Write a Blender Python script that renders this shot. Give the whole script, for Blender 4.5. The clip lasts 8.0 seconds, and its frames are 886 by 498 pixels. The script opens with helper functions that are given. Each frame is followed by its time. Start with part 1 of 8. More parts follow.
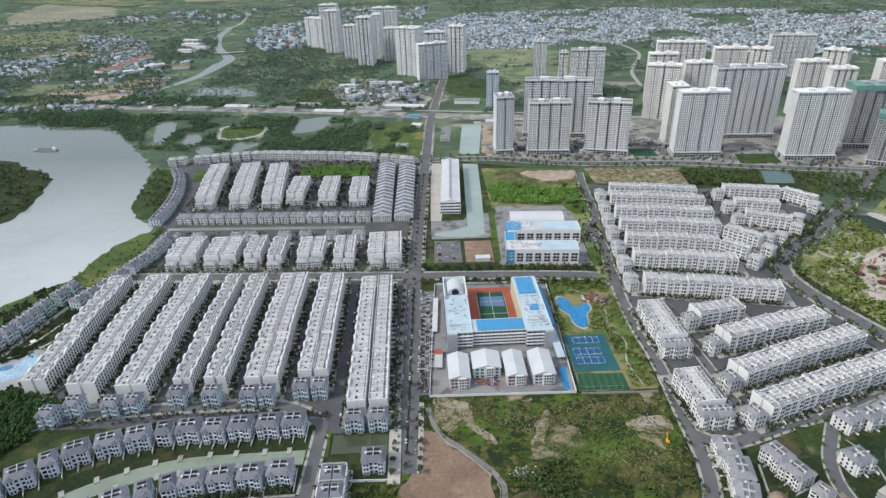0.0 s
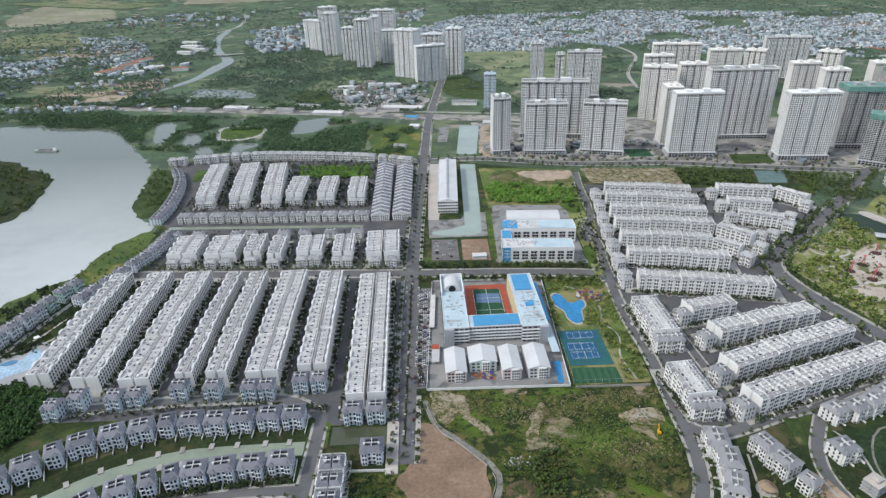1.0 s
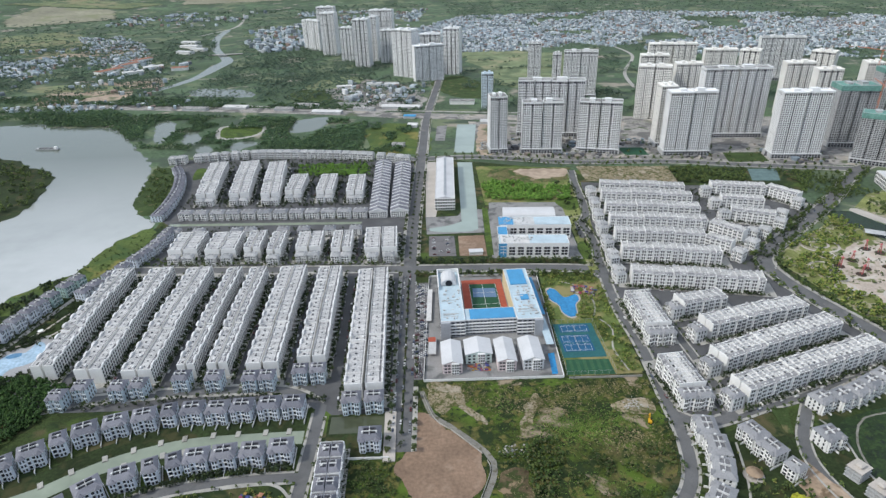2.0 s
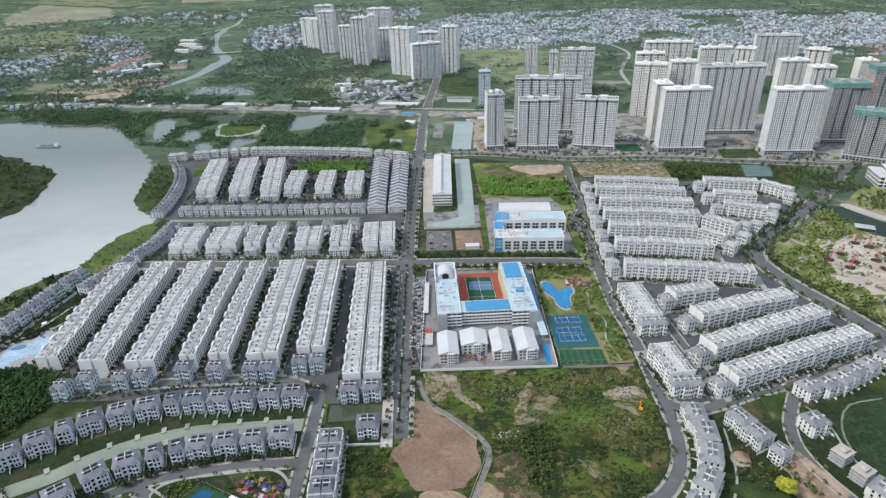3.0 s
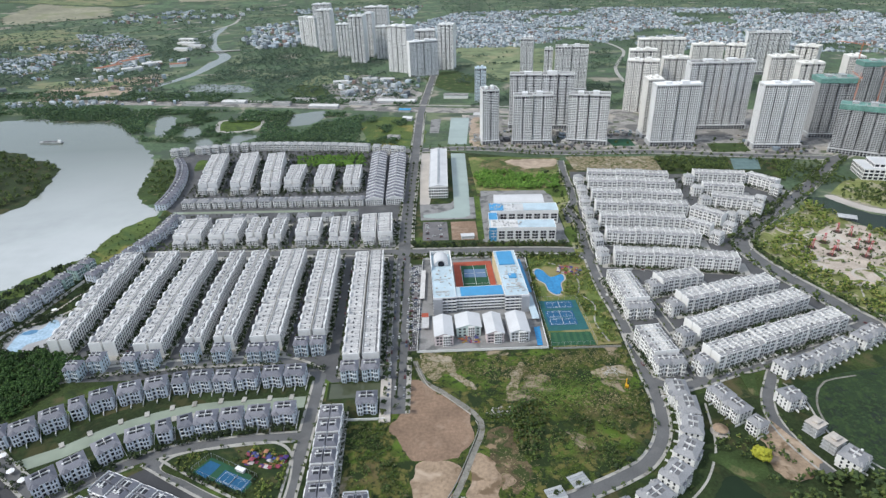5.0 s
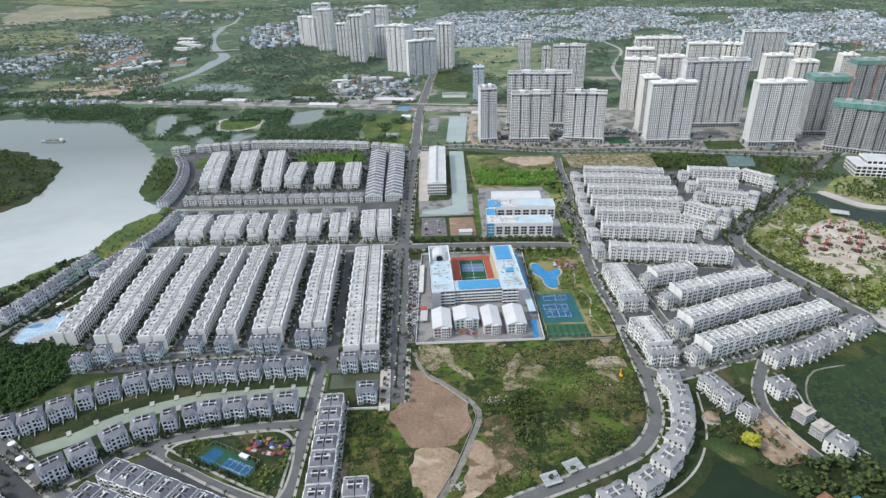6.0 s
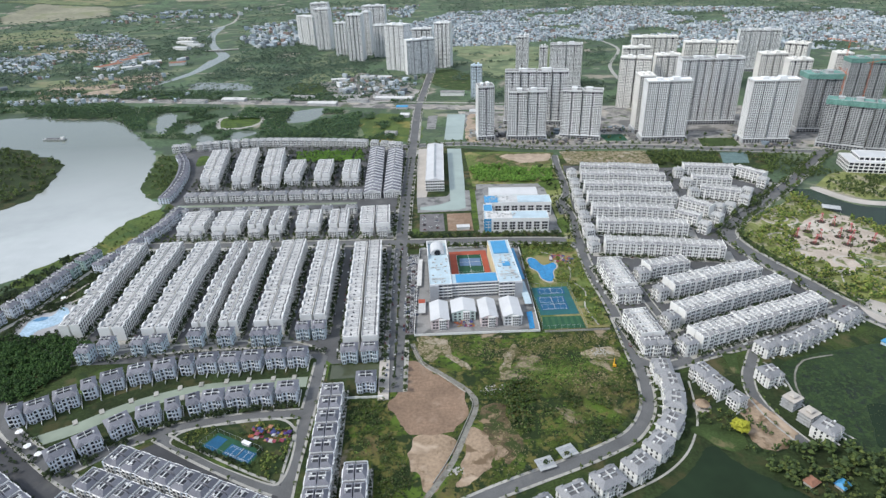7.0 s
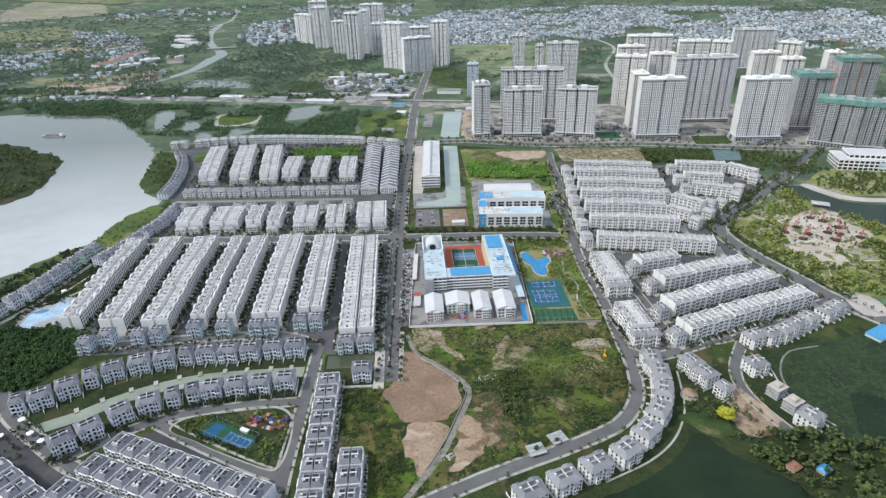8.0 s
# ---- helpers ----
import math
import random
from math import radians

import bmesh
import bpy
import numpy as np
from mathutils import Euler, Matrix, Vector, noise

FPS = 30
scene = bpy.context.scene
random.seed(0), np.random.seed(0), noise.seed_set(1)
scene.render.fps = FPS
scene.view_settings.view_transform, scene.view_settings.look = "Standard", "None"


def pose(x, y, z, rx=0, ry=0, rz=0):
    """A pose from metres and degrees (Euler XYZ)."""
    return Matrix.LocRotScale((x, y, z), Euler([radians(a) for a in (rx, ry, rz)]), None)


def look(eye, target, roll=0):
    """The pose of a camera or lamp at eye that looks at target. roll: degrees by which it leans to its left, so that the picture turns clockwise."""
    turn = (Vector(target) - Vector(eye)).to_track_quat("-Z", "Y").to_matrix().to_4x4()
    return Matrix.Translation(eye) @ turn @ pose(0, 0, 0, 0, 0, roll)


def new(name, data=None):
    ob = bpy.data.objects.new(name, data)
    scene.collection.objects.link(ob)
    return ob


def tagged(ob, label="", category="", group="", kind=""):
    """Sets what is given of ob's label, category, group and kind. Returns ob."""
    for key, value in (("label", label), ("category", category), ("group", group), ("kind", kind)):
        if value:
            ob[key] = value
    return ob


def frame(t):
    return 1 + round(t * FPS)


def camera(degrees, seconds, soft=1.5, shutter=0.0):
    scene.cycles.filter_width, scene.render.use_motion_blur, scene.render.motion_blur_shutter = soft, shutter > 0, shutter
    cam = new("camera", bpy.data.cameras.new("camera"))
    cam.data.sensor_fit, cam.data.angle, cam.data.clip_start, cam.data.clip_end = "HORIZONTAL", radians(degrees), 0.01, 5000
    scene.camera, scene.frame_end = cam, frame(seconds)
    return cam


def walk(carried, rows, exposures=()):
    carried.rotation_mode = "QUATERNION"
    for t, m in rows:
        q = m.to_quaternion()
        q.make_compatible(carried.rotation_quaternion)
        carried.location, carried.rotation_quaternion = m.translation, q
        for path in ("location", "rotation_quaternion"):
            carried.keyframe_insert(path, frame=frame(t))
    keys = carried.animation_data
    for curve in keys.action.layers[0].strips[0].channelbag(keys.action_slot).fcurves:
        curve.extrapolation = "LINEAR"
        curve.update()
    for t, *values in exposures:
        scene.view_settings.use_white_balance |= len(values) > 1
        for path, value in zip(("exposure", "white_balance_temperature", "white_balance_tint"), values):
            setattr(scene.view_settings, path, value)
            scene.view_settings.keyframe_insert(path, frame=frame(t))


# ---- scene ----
cam = camera(73.5, 8.0, soft=1.4)
PATH = [
    (0, (0.99, 9.32, 329.24), (3.73, 98.30, 283.69), -1.79),
    (0.5, (1.43, 3.67, 329.36), (4.32, 92.74, 283.99), -1.79),
    (1, (1.92, -2.15, 329.49), (4.93, 86.99, 284.27), -1.76),
    (1.5, (2.52, -8.21, 329.63), (5.65, 80.96, 284.49), -1.72),
    (3, (4.70, -27.23, 330.17), (8.15, 61.82, 284.80), -1.69),
    (3.5, (5.27, -33.73, 330.23), (8.83, 55.28, 284.80), -1.69),
    (4, (5.66, -40.24, 330.26), (9.30, 48.76, 284.81), -1.70),
    (4.5, (5.87, -46.65, 330.29), (9.57, 42.32, 284.79), -1.73),
    (6, (6.00, -65.76, 330.34), (9.92, 23.19, 284.81), -1.79),
    (6.5, (6.20, -72.17, 330.34), (10.21, 16.76, 284.80), -1.80),
    (7, (6.69, -78.56, 330.35), (10.77, 10.35, 284.75), -1.85),
    (7.5, (7.59, -84.84, 330.34), (11.79, 4.04, 284.71), -1.86),
    (8, (8.74, -91.02, 330.32), (13.22, -2.20, 284.59), -1.64),
]
walk(cam, [(t, look(eye, target, roll)) for t, eye, target, roll in PATH], exposures=[(0.0, -0.14, 5850, 8), (8.0, 0.02, 5850, 8)])

# ---------------------------------------------------------------- light
SUN_AZ, SUN_EL = radians(254), radians(47)
world = bpy.data.worlds.new("sky")
scene.world = world
world.use_nodes = True
wn, wl = world.node_tree.nodes, world.node_tree.links
wn.clear()
sky = wn.new("ShaderNodeTexSky")
sky.sky_type, sky.sun_disc = "NISHITA", False
sky.sun_elevation, sky.sun_rotation = SUN_EL, SUN_AZ
sky.dust_density, sky.air_density = 3.0, 1.2
cloud = wn.new("ShaderNodeTexNoise")
cloud.inputs["Scale"].default_value, cloud.inputs["Detail"].default_value = 2.2, 6
cramp = wn.new("ShaderNodeMapRange")
cramp.inputs["From Min"].default_value, cramp.inputs["From Max"].default_value = 0.35, 0.7
cramp.inputs["To Min"].default_value, cramp.inputs["To Max"].default_value = 0.45, 0.95
cmix = wn.new("ShaderNodeMix")
cmix.data_type = "RGBA"
cmix.inputs["B"].default_value = (6.6, 6.9, 7.3, 1)
bg, wo = wn.new("ShaderNodeBackground"), wn.new("ShaderNodeOutputWorld")
bg.inputs["Strength"].default_value = 0.128
wl.new(cloud.outputs["Fac"], cramp.inputs["Value"])
wl.new(cramp.outputs["Result"], cmix.inputs["Factor"])
wl.new(sky.outputs["Color"], cmix.inputs["A"])
wl.new(cmix.outputs["Result"], bg.inputs["Color"])
wl.new(bg.outputs["Background"], wo.inputs["Surface"])

sun = new("sun", bpy.data.lights.new("sun", "SUN"))
sun.data.energy, sun.data.angle, sun.data.color = 2.5, radians(8), (1.0, 0.91, 0.77)
sun.matrix_world = look((0, 0, 500), Vector((0, 0, 500)) - Vector((math.sin(SUN_AZ) * math.cos(SUN_EL), math.cos(SUN_AZ) * math.cos(SUN_EL), math.sin(SUN_EL))))

# ---------------------------------------------------------------- materials


def mat(name, base, var=0.12, scale=0.6, big=0.03, bigvar=0.12, rough=0.8, metal=0.0, spec=0.3, palette=None, pick="object", bump=0.0, bump_scale=4.0, spots=None, sky_fade=None):
    """A procedural surface: colour varied at two scales in metres, a palette picked by object or by piece, relief and stains."""
    m = bpy.data.materials.new(name)
    m.use_nodes = True
    n, l = m.node_tree.nodes, m.node_tree.links
    p = n["Principled BSDF"]
    p.inputs["Roughness"].default_value, p.inputs["Metallic"].default_value = rough, metal
    p.inputs["Specular IOR Level"].default_value = spec
    geo = n.new("ShaderNodeNewGeometry")
    fine, wide = n.new("ShaderNodeTexNoise"), n.new("ShaderNodeTexNoise")
    fine.inputs["Scale"].default_value, fine.inputs["Detail"].default_value = scale, 5
    wide.inputs["Scale"].default_value, wide.inputs["Detail"].default_value = big, 4
    l.new(geo.outputs["Position"], fine.inputs["Vector"])
    l.new(geo.outputs["Position"], wide.inputs["Vector"])
    if palette:
        ramp = n.new("ShaderNodeValToRGB")
        ramp.color_ramp.interpolation = "CONSTANT"
        while len(ramp.color_ramp.elements) < len(palette):
            ramp.color_ramp.elements.new(1.0)
        for i, c in enumerate(palette):
            ramp.color_ramp.elements[i].position = i / len(palette)
            ramp.color_ramp.elements[i].color = (*c, 1)
        if pick == "object":
            info = n.new("ShaderNodeObjectInfo")
            l.new(info.outputs["Random"], ramp.inputs["Fac"])
        else:
            l.new(geo.outputs["Random Per Island"], ramp.inputs["Fac"])
        colour = ramp.outputs["Color"]
    else:
        rgb = n.new("ShaderNodeRGB")
        rgb.outputs[0].default_value = (*base, 1)
        colour = rgb.outputs[0]
    for tex, amount in ((fine, var), (wide, bigvar)):
        rng = n.new("ShaderNodeMapRange")
        rng.inputs["From Min"].default_value, rng.inputs["From Max"].default_value = 0.3, 0.7
        rng.inputs["To Min"].default_value, rng.inputs["To Max"].default_value = 1 - amount, 1 + amount
        mul = n.new("ShaderNodeVectorMath")
        mul.operation = "SCALE"
        l.new(tex.outputs["Fac"], rng.inputs["Value"])
        l.new(colour, mul.inputs[0])
        l.new(rng.outputs["Result"], mul.inputs["Scale"])
        colour = mul.outputs["Vector"]
    for c, s, lo, hi in spots or ():
        spot = n.new("ShaderNodeTexNoise")
        spot.inputs["Scale"].default_value, spot.inputs["Detail"].default_value = s, 6
        spot.inputs["Distortion"].default_value = 0.4
        off = n.new("ShaderNodeVectorMath")
        off.inputs[1].default_value = (37.0 * s + 11, 91.0, 5.0)
        rng = n.new("ShaderNodeMapRange")
        rng.inputs["From Min"].default_value, rng.inputs["From Max"].default_value = lo, hi
        mix = n.new("ShaderNodeMix")
        mix.data_type = "RGBA"
        mix.inputs["B"].default_value = (*c, 1)
        l.new(geo.outputs["Position"], off.inputs[0])
        l.new(off.outputs["Vector"], spot.inputs["Vector"])
        l.new(spot.outputs["Fac"], rng.inputs["Value"])
        l.new(rng.outputs["Result"], mix.inputs["Factor"])
        l.new(colour, mix.inputs["A"])
        colour = mix.outputs["Result"]
    if sky_fade:
        # river water: sky reflection painted pale near, fading darker with distance upstream
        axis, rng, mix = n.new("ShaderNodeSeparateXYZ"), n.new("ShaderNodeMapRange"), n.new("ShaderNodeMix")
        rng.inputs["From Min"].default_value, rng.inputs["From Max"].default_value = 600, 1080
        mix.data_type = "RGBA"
        mix.inputs["B"].default_value = (*sky_fade, 1)
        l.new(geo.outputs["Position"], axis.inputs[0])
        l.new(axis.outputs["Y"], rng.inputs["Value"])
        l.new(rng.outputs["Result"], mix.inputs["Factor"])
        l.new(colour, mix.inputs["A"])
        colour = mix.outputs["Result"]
    l.new(colour, p.inputs["Base Color"])
    if bump:
        btex, bnode = n.new("ShaderNodeTexNoise"), n.new("ShaderNodeBump")
        btex.inputs["Scale"].default_value, btex.inputs["Detail"].default_value = bump_scale, 5
        bnode.inputs["Strength"].default_value, bnode.inputs["Distance"].default_value = bump, 0.6
        l.new(geo.outputs["Position"], btex.inputs["Vector"])
        l.new(btex.outputs["Fac"], bnode.inputs["Height"])
        l.new(bnode.outputs["Normal"], p.inputs["Normal"])
    return m


GROUND = mat("countryside_ground", (0.085, 0.128, 0.070), 0.35, 0.15, 0.004, 0.4, 0.95, bump=0.5, bump_scale=0.3,
             spots=[((0.16, 0.19, 0.11), 0.006, 0.52, 0.62), ((0.30, 0.27, 0.22), 0.009, 0.6, 0.67), ((0.07, 0.095, 0.065), 0.02, 0.5, 0.6)])
GRASS = mat("meadow_grass", (0.038, 0.056, 0.015), 0.45, 0.6, 0.03, 0.3, 0.95, bump=0.6, bump_scale=0.8,
            spots=[((0.10, 0.085, 0.042), 0.03, 0.5, 0.62), ((0.022, 0.038, 0.013), 0.06, 0.5, 0.58), ((0.085, 0.13, 0.026), 0.022, 0.57, 0.66)])
LAWN = mat("lawn", (0.046, 0.072, 0.021), 0.25, 0.6, 0.05, 0.3, 0.95, bump=0.3, bump_scale=1.5, spots=[((0.16, 0.14, 0.07), 0.08, 0.6, 0.7)])
BANKLIME = mat("lush_river_bank", (0.085, 0.12, 0.03), 0.35, 0.3, 0.02, 0.3, 0.95, bump=0.6, bump_scale=0.6, spots=[((0.06, 0.10, 0.03), 0.03, 0.5, 0.6), ((0.22, 0.20, 0.06), 0.02, 0.58, 0.66)])
BANKGRASS = mat("bank_grass", (0.026, 0.040, 0.013), 0.35, 0.4, 0.03, 0.35, 0.95, bump=0.5, bump_scale=0.8, spots=[((0.055, 0.055, 0.022), 0.06, 0.54, 0.64)])
ASPHALT = mat("asphalt", (0.07, 0.07, 0.075), 0.12, 1.2, 0.05, 0.18, 0.9, spots=[((0.11, 0.108, 0.105), 0.06, 0.58, 0.75)])
ROADGREY = mat("worn_grey_asphalt", (0.135, 0.135, 0.137), 0.12, 1.2, 0.05, 0.15, 0.9, spots=[((0.19, 0.185, 0.18), 0.06, 0.58, 0.75)])
STREET = mat("estate_street_asphalt", (0.10, 0.10, 0.104), 0.12, 1.2, 0.05, 0.18, 0.9, spots=[((0.15, 0.147, 0.143), 0.06, 0.58, 0.75)])
PARKGREY = mat("pinkish_grey_asphalt", (0.17, 0.162, 0.165), 0.12, 1.2, 0.05, 0.15, 0.9, spots=[((0.11, 0.108, 0.11), 0.1, 0.55, 0.66)])
PAVING = mat("concrete_paving", (0.39, 0.375, 0.345), 0.12, 1.0, 0.06, 0.15, 0.9, spots=[((0.2, 0.19, 0.17), 0.12, 0.58, 0.7)])
YARD = mat("worn_yard_paving", (0.26, 0.255, 0.25), 0.12, 0.8, 0.05, 0.15, 0.9, spots=[((0.13, 0.13, 0.128), 0.07, 0.52, 0.64)])
POOLDECK = mat("pale_pool_deck", (0.36, 0.355, 0.36), 0.1, 0.8, 0.06, 0.12, 0.85)
DUST = mat("dusty_site_ground", (0.30, 0.285, 0.265), 0.25, 0.25, 0.03, 0.25, 0.95, spots=[((0.15, 0.145, 0.14), 0.035, 0.5, 0.58), ((0.42, 0.38, 0.33), 0.02, 0.56, 0.64), ((0.10, 0.12, 0.07), 0.03, 0.6, 0.66)])
PLAZA = mat("pale_plaza_paving", (0.47, 0.43, 0.39), 0.1, 0.8, 0.04, 0.12, 0.9)
SOIL = mat("bare_brown_soil", (0.24, 0.165, 0.115), 0.2, 0.4, 0.04, 0.2, 0.95, bump=0.8, bump_scale=0.35, spots=[((0.35, 0.26, 0.19), 0.05, 0.55, 0.7)])
SAND = mat("pink_cleared_earth", (0.31, 0.23, 0.16), 0.2, 0.35, 0.06, 0.2, 0.95, bump=0.8, bump_scale=0.3, spots=[((0.17, 0.12, 0.075), 0.09, 0.52, 0.6), ((0.46, 0.36, 0.27), 0.05, 0.55, 0.65)])
TRAMPLED = mat("trampled_tan_earth", (0.27, 0.225, 0.15), 0.25, 0.6, 0.05, 0.25, 0.95, bump=0.5, bump_scale=0.6, spots=[((0.07, 0.08, 0.022), 0.16, 0.5, 0.58), ((0.12, 0.11, 0.045), 0.4, 0.52, 0.6), ((0.36, 0.31, 0.24), 0.08, 0.56, 0.64)])
MUD = mat("churned_brown_mud", (0.105, 0.08, 0.045), 0.3, 0.4, 0.05, 0.3, 0.95, bump=0.8, bump_scale=0.4, spots=[((0.045, 0.06, 0.018), 0.1, 0.5, 0.58), ((0.26, 0.19, 0.12), 0.08, 0.58, 0.64)])
DARKBED = mat("dark_planting_soil", (0.06, 0.045, 0.035), 0.2, 1.0, 0.1, 0.2, 0.95)
SANDSTONE = mat("pinkish_plaza_stone", (0.46, 0.39, 0.33), 0.15, 0.5, 0.05, 0.2, 0.9, spots=[((0.14, 0.16, 0.06), 0.07, 0.55, 0.6), ((0.55, 0.50, 0.44), 0.05, 0.58, 0.64)])
YELLOWGRASS = mat("sunny_yellow_grass", (0.115, 0.15, 0.042), 0.3, 0.4, 0.03, 0.25, 0.95, bump=0.5, bump_scale=0.8, spots=[((0.26, 0.23, 0.10), 0.03, 0.5, 0.6), ((0.09, 0.13, 0.035), 0.04, 0.54, 0.62)])
PARKGRASS = mat("park_lawn_and_sand", (0.20, 0.22, 0.075), 0.3, 0.4, 0.03, 0.25, 0.95, bump=0.4, bump_scale=0.8, spots=[((0.44, 0.38, 0.29), 0.05, 0.52, 0.58), ((0.09, 0.13, 0.04), 0.05, 0.56, 0.64)])
STRIP = mat("construction_earth", (0.38, 0.30, 0.23), 0.2, 0.1, 0.02, 0.25, 0.95, spots=[((0.12, 0.14, 0.07), 0.02, 0.5, 0.6)])
DIRTROAD = mat("grey_dirt_road", (0.22, 0.21, 0.185), 0.2, 0.5, 0.08, 0.2, 0.95, spots=[((0.13, 0.12, 0.085), 0.2, 0.55, 0.64)])
# pale base and brighter patches carry the cloud reflection on silty water
WATER = mat("river_water", (0.50, 0.515, 0.505), 0.05, 0.05, 0.003, 0.12, 0.12, spec=0.6, bump=0.04, bump_scale=0.5, spots=[((0.60, 0.61, 0.60), 0.0035, 0.46, 0.66)], sky_fade=(0.135, 0.155, 0.125))
CANALWATER = mat("canal_water", (0.25, 0.285, 0.215), 0.08, 0.1, 0.02, 0.15, 0.1, spec=0.6, bump=0.03, bump_scale=0.6)
MILKY = mat("milky_green_canal_water", (0.33, 0.39, 0.35), 0.05, 0.05, 0.01, 0.12, 0.12, spec=0.6, bump=0.03, bump_scale=0.5)
BASINWATER = mat("dark_basin_water", (0.075, 0.085, 0.05), 0.1, 0.1, 0.02, 0.2, 0.1, spec=0.5, bump=0.03, bump_scale=0.6)
LAKEWATER = mat("dark_lake_water", (0.017, 0.031, 0.014), 0.1, 0.1, 0.02, 0.25, 0.15, spec=0.12, bump=0.03, bump_scale=0.6)
# blue lightened to carry the sky reflection on the estate pool
POOLPALE = mat("sky_paled_pool_water", (0.37, 0.50, 0.62), 0.15, 0.4, 0.1, 0.15, 0.15, spec=0.5, bump=0.05, bump_scale=1.5)
POOLWATER = mat("pool_water", (0.03, 0.22, 0.47), 0.12, 0.4, 0.1, 0.15, 0.1, spec=0.5, bump=0.05, bump_scale=1.5)
WALLWHITE = mat("white_render_wall", (0.81, 0.80, 0.78), 0.05, 0.8, 0.08, 0.06, 0.85)
WALLTEAL = mat("pale_blue_grey_render", (0.62, 0.70, 0.76), 0.05, 0.8, 0.08, 0.06, 0.85)
# lavender of skylight and cloud shade put into this white wall
WALLCOOL = mat("cloud_shade_white_render", (0.68, 0.72, 0.79), 0.05, 0.8, 0.08, 0.06, 0.85)
TOWERWHITE = mat("white_tower_wall", (0.82, 0.82, 0.82), 0.04, 0.3, 0.03, 0.06, 0.85)
WALLCREAM = mat("cream_tower_wall", (0.82, 0.80, 0.76), 0.05, 0.3, 0.03, 0.06, 0.85)
TRIM = mat("white_trim", (0.82, 0.81, 0.80), 0.04, 1.0, 0.1, 0.05, 0.8)
ROOFGREY = mat("grey_roof_tile", (0.25, 0.26, 0.30), 0.15, 1.5, 0.1, 0.12, 0.7, palette=[(0.185, 0.185, 0.215), (0.225, 0.225, 0.255), (0.16, 0.163, 0.19), (0.20, 0.20, 0.225)])
MANSARD = mat("grey_mansard_tile", (0.2, 0.2, 0.21), 0.12, 1.5, 0.1, 0.12, 0.75, palette=[(0.29, 0.285, 0.29), (0.34, 0.335, 0.34), (0.24, 0.24, 0.25), (0.31, 0.305, 0.31)])
ROOFMID = mat("mid_grey_roof_tile", (0.28, 0.28, 0.29), 0.15, 1.5, 0.1, 0.12, 0.75, palette=[(0.27, 0.27, 0.285), (0.31, 0.31, 0.32), (0.235, 0.24, 0.255), (0.285, 0.285, 0.295)])
ROOFLIGHT = mat("light_grey_roof_tile", (0.36, 0.36, 0.37), 0.15, 1.5, 0.1, 0.12, 0.75, palette=[(0.39, 0.39, 0.395), (0.45, 0.445, 0.445), (0.34, 0.345, 0.35), (0.41, 0.41, 0.41)])
ROOFPALE = mat("pale_roof_deck", (0.50, 0.50, 0.50), 0.16, 0.7, 0.06, 0.15, 0.85, palette=[(0.50, 0.49, 0.485), (0.44, 0.435, 0.435), (0.54, 0.53, 0.52), (0.47, 0.46, 0.455)], spots=[((0.30, 0.295, 0.29), 0.35, 0.55, 0.66)])
# near-black floors put the shade of deep roof wells into colour
WELLSHADE = mat("shaded_well_floor", (0.16, 0.16, 0.17), 0.15, 1.0, 0.1, 0.1, 0.9, pick="island", palette=[(0.035, 0.036, 0.045), (0.055, 0.056, 0.062), (0.028, 0.029, 0.036), (0.045, 0.048, 0.06)])
ROOFDIRTY = mat("stained_roof_deck", (0.30, 0.295, 0.285), 0.2, 0.4, 0.06, 0.2, 0.9, spots=[((0.17, 0.17, 0.168), 0.15, 0.5, 0.6), ((0.45, 0.44, 0.43), 0.2, 0.58, 0.66)])
ROOFTROUGH = mat("grey_roof_walkway", (0.17, 0.17, 0.18), 0.2, 0.7, 0.05, 0.25, 0.9, spots=[((0.10, 0.10, 0.105), 0.25, 0.52, 0.62)])
ROOFWALL = mat("weathered_white_roof_wall", (0.68, 0.675, 0.67), 0.1, 0.5, 0.03, 0.12, 0.85, spots=[((0.45, 0.44, 0.43), 0.2, 0.6, 0.72)])
DECKWHITE = mat("white_roof_deck", (0.6, 0.6, 0.59), 0.12, 0.7, 0.06, 0.12, 0.85, palette=[(0.62, 0.61, 0.6), (0.56, 0.56, 0.56), (0.64, 0.63, 0.62), (0.5, 0.5, 0.5)], spots=[((0.36, 0.35, 0.33), 0.3, 0.6, 0.75)])
NETTEAL = mat("teal_building_net", (0.42, 0.55, 0.53), 0.1, 0.8, 0.1, 0.1, 0.9)
GLASS = mat("dark_window_glass", (0.022, 0.025, 0.032), 0.5, 0.9, 0.1, 0.2, 0.35, spec=0.18)
TOWERGLASS = mat("tower_window_recess", (0.017, 0.019, 0.025), 0.8, 0.2, 0.05, 0.2, 0.8, spec=0.06)
CREAMWALL = mat("warm_cream_wall", (0.66, 0.55, 0.34), 0.06, 0.6, 0.08, 0.08, 0.85)
CARSTUFF = mat("mixed_car_paint", (0.5, 0.5, 0.5), 0.02, 1.0, 0.1, 0.02, 0.3, spec=0.5, pick="island", palette=[(0.62, 0.62, 0.62), (0.05, 0.05, 0.055), (0.6, 0.6, 0.59), (0.2, 0.2, 0.22), (0.03, 0.03, 0.035), (0.5, 0.5, 0.5), (0.15, 0.04, 0.04), (0.1, 0.12, 0.18)])
BLUEROOF = mat("blue_metal_roof", (0.08, 0.30, 0.55), 0.08, 0.8, 0.1, 0.08, 0.5, spec=0.4)
PALEBLUE = mat("pale_blue_roof", (0.48, 0.58, 0.64), 0.08, 0.5, 0.06, 0.1, 0.7)
WHITEROOF = mat("white_metal_roof", (0.60, 0.60, 0.61), 0.05, 0.8, 0.05, 0.08, 0.55)
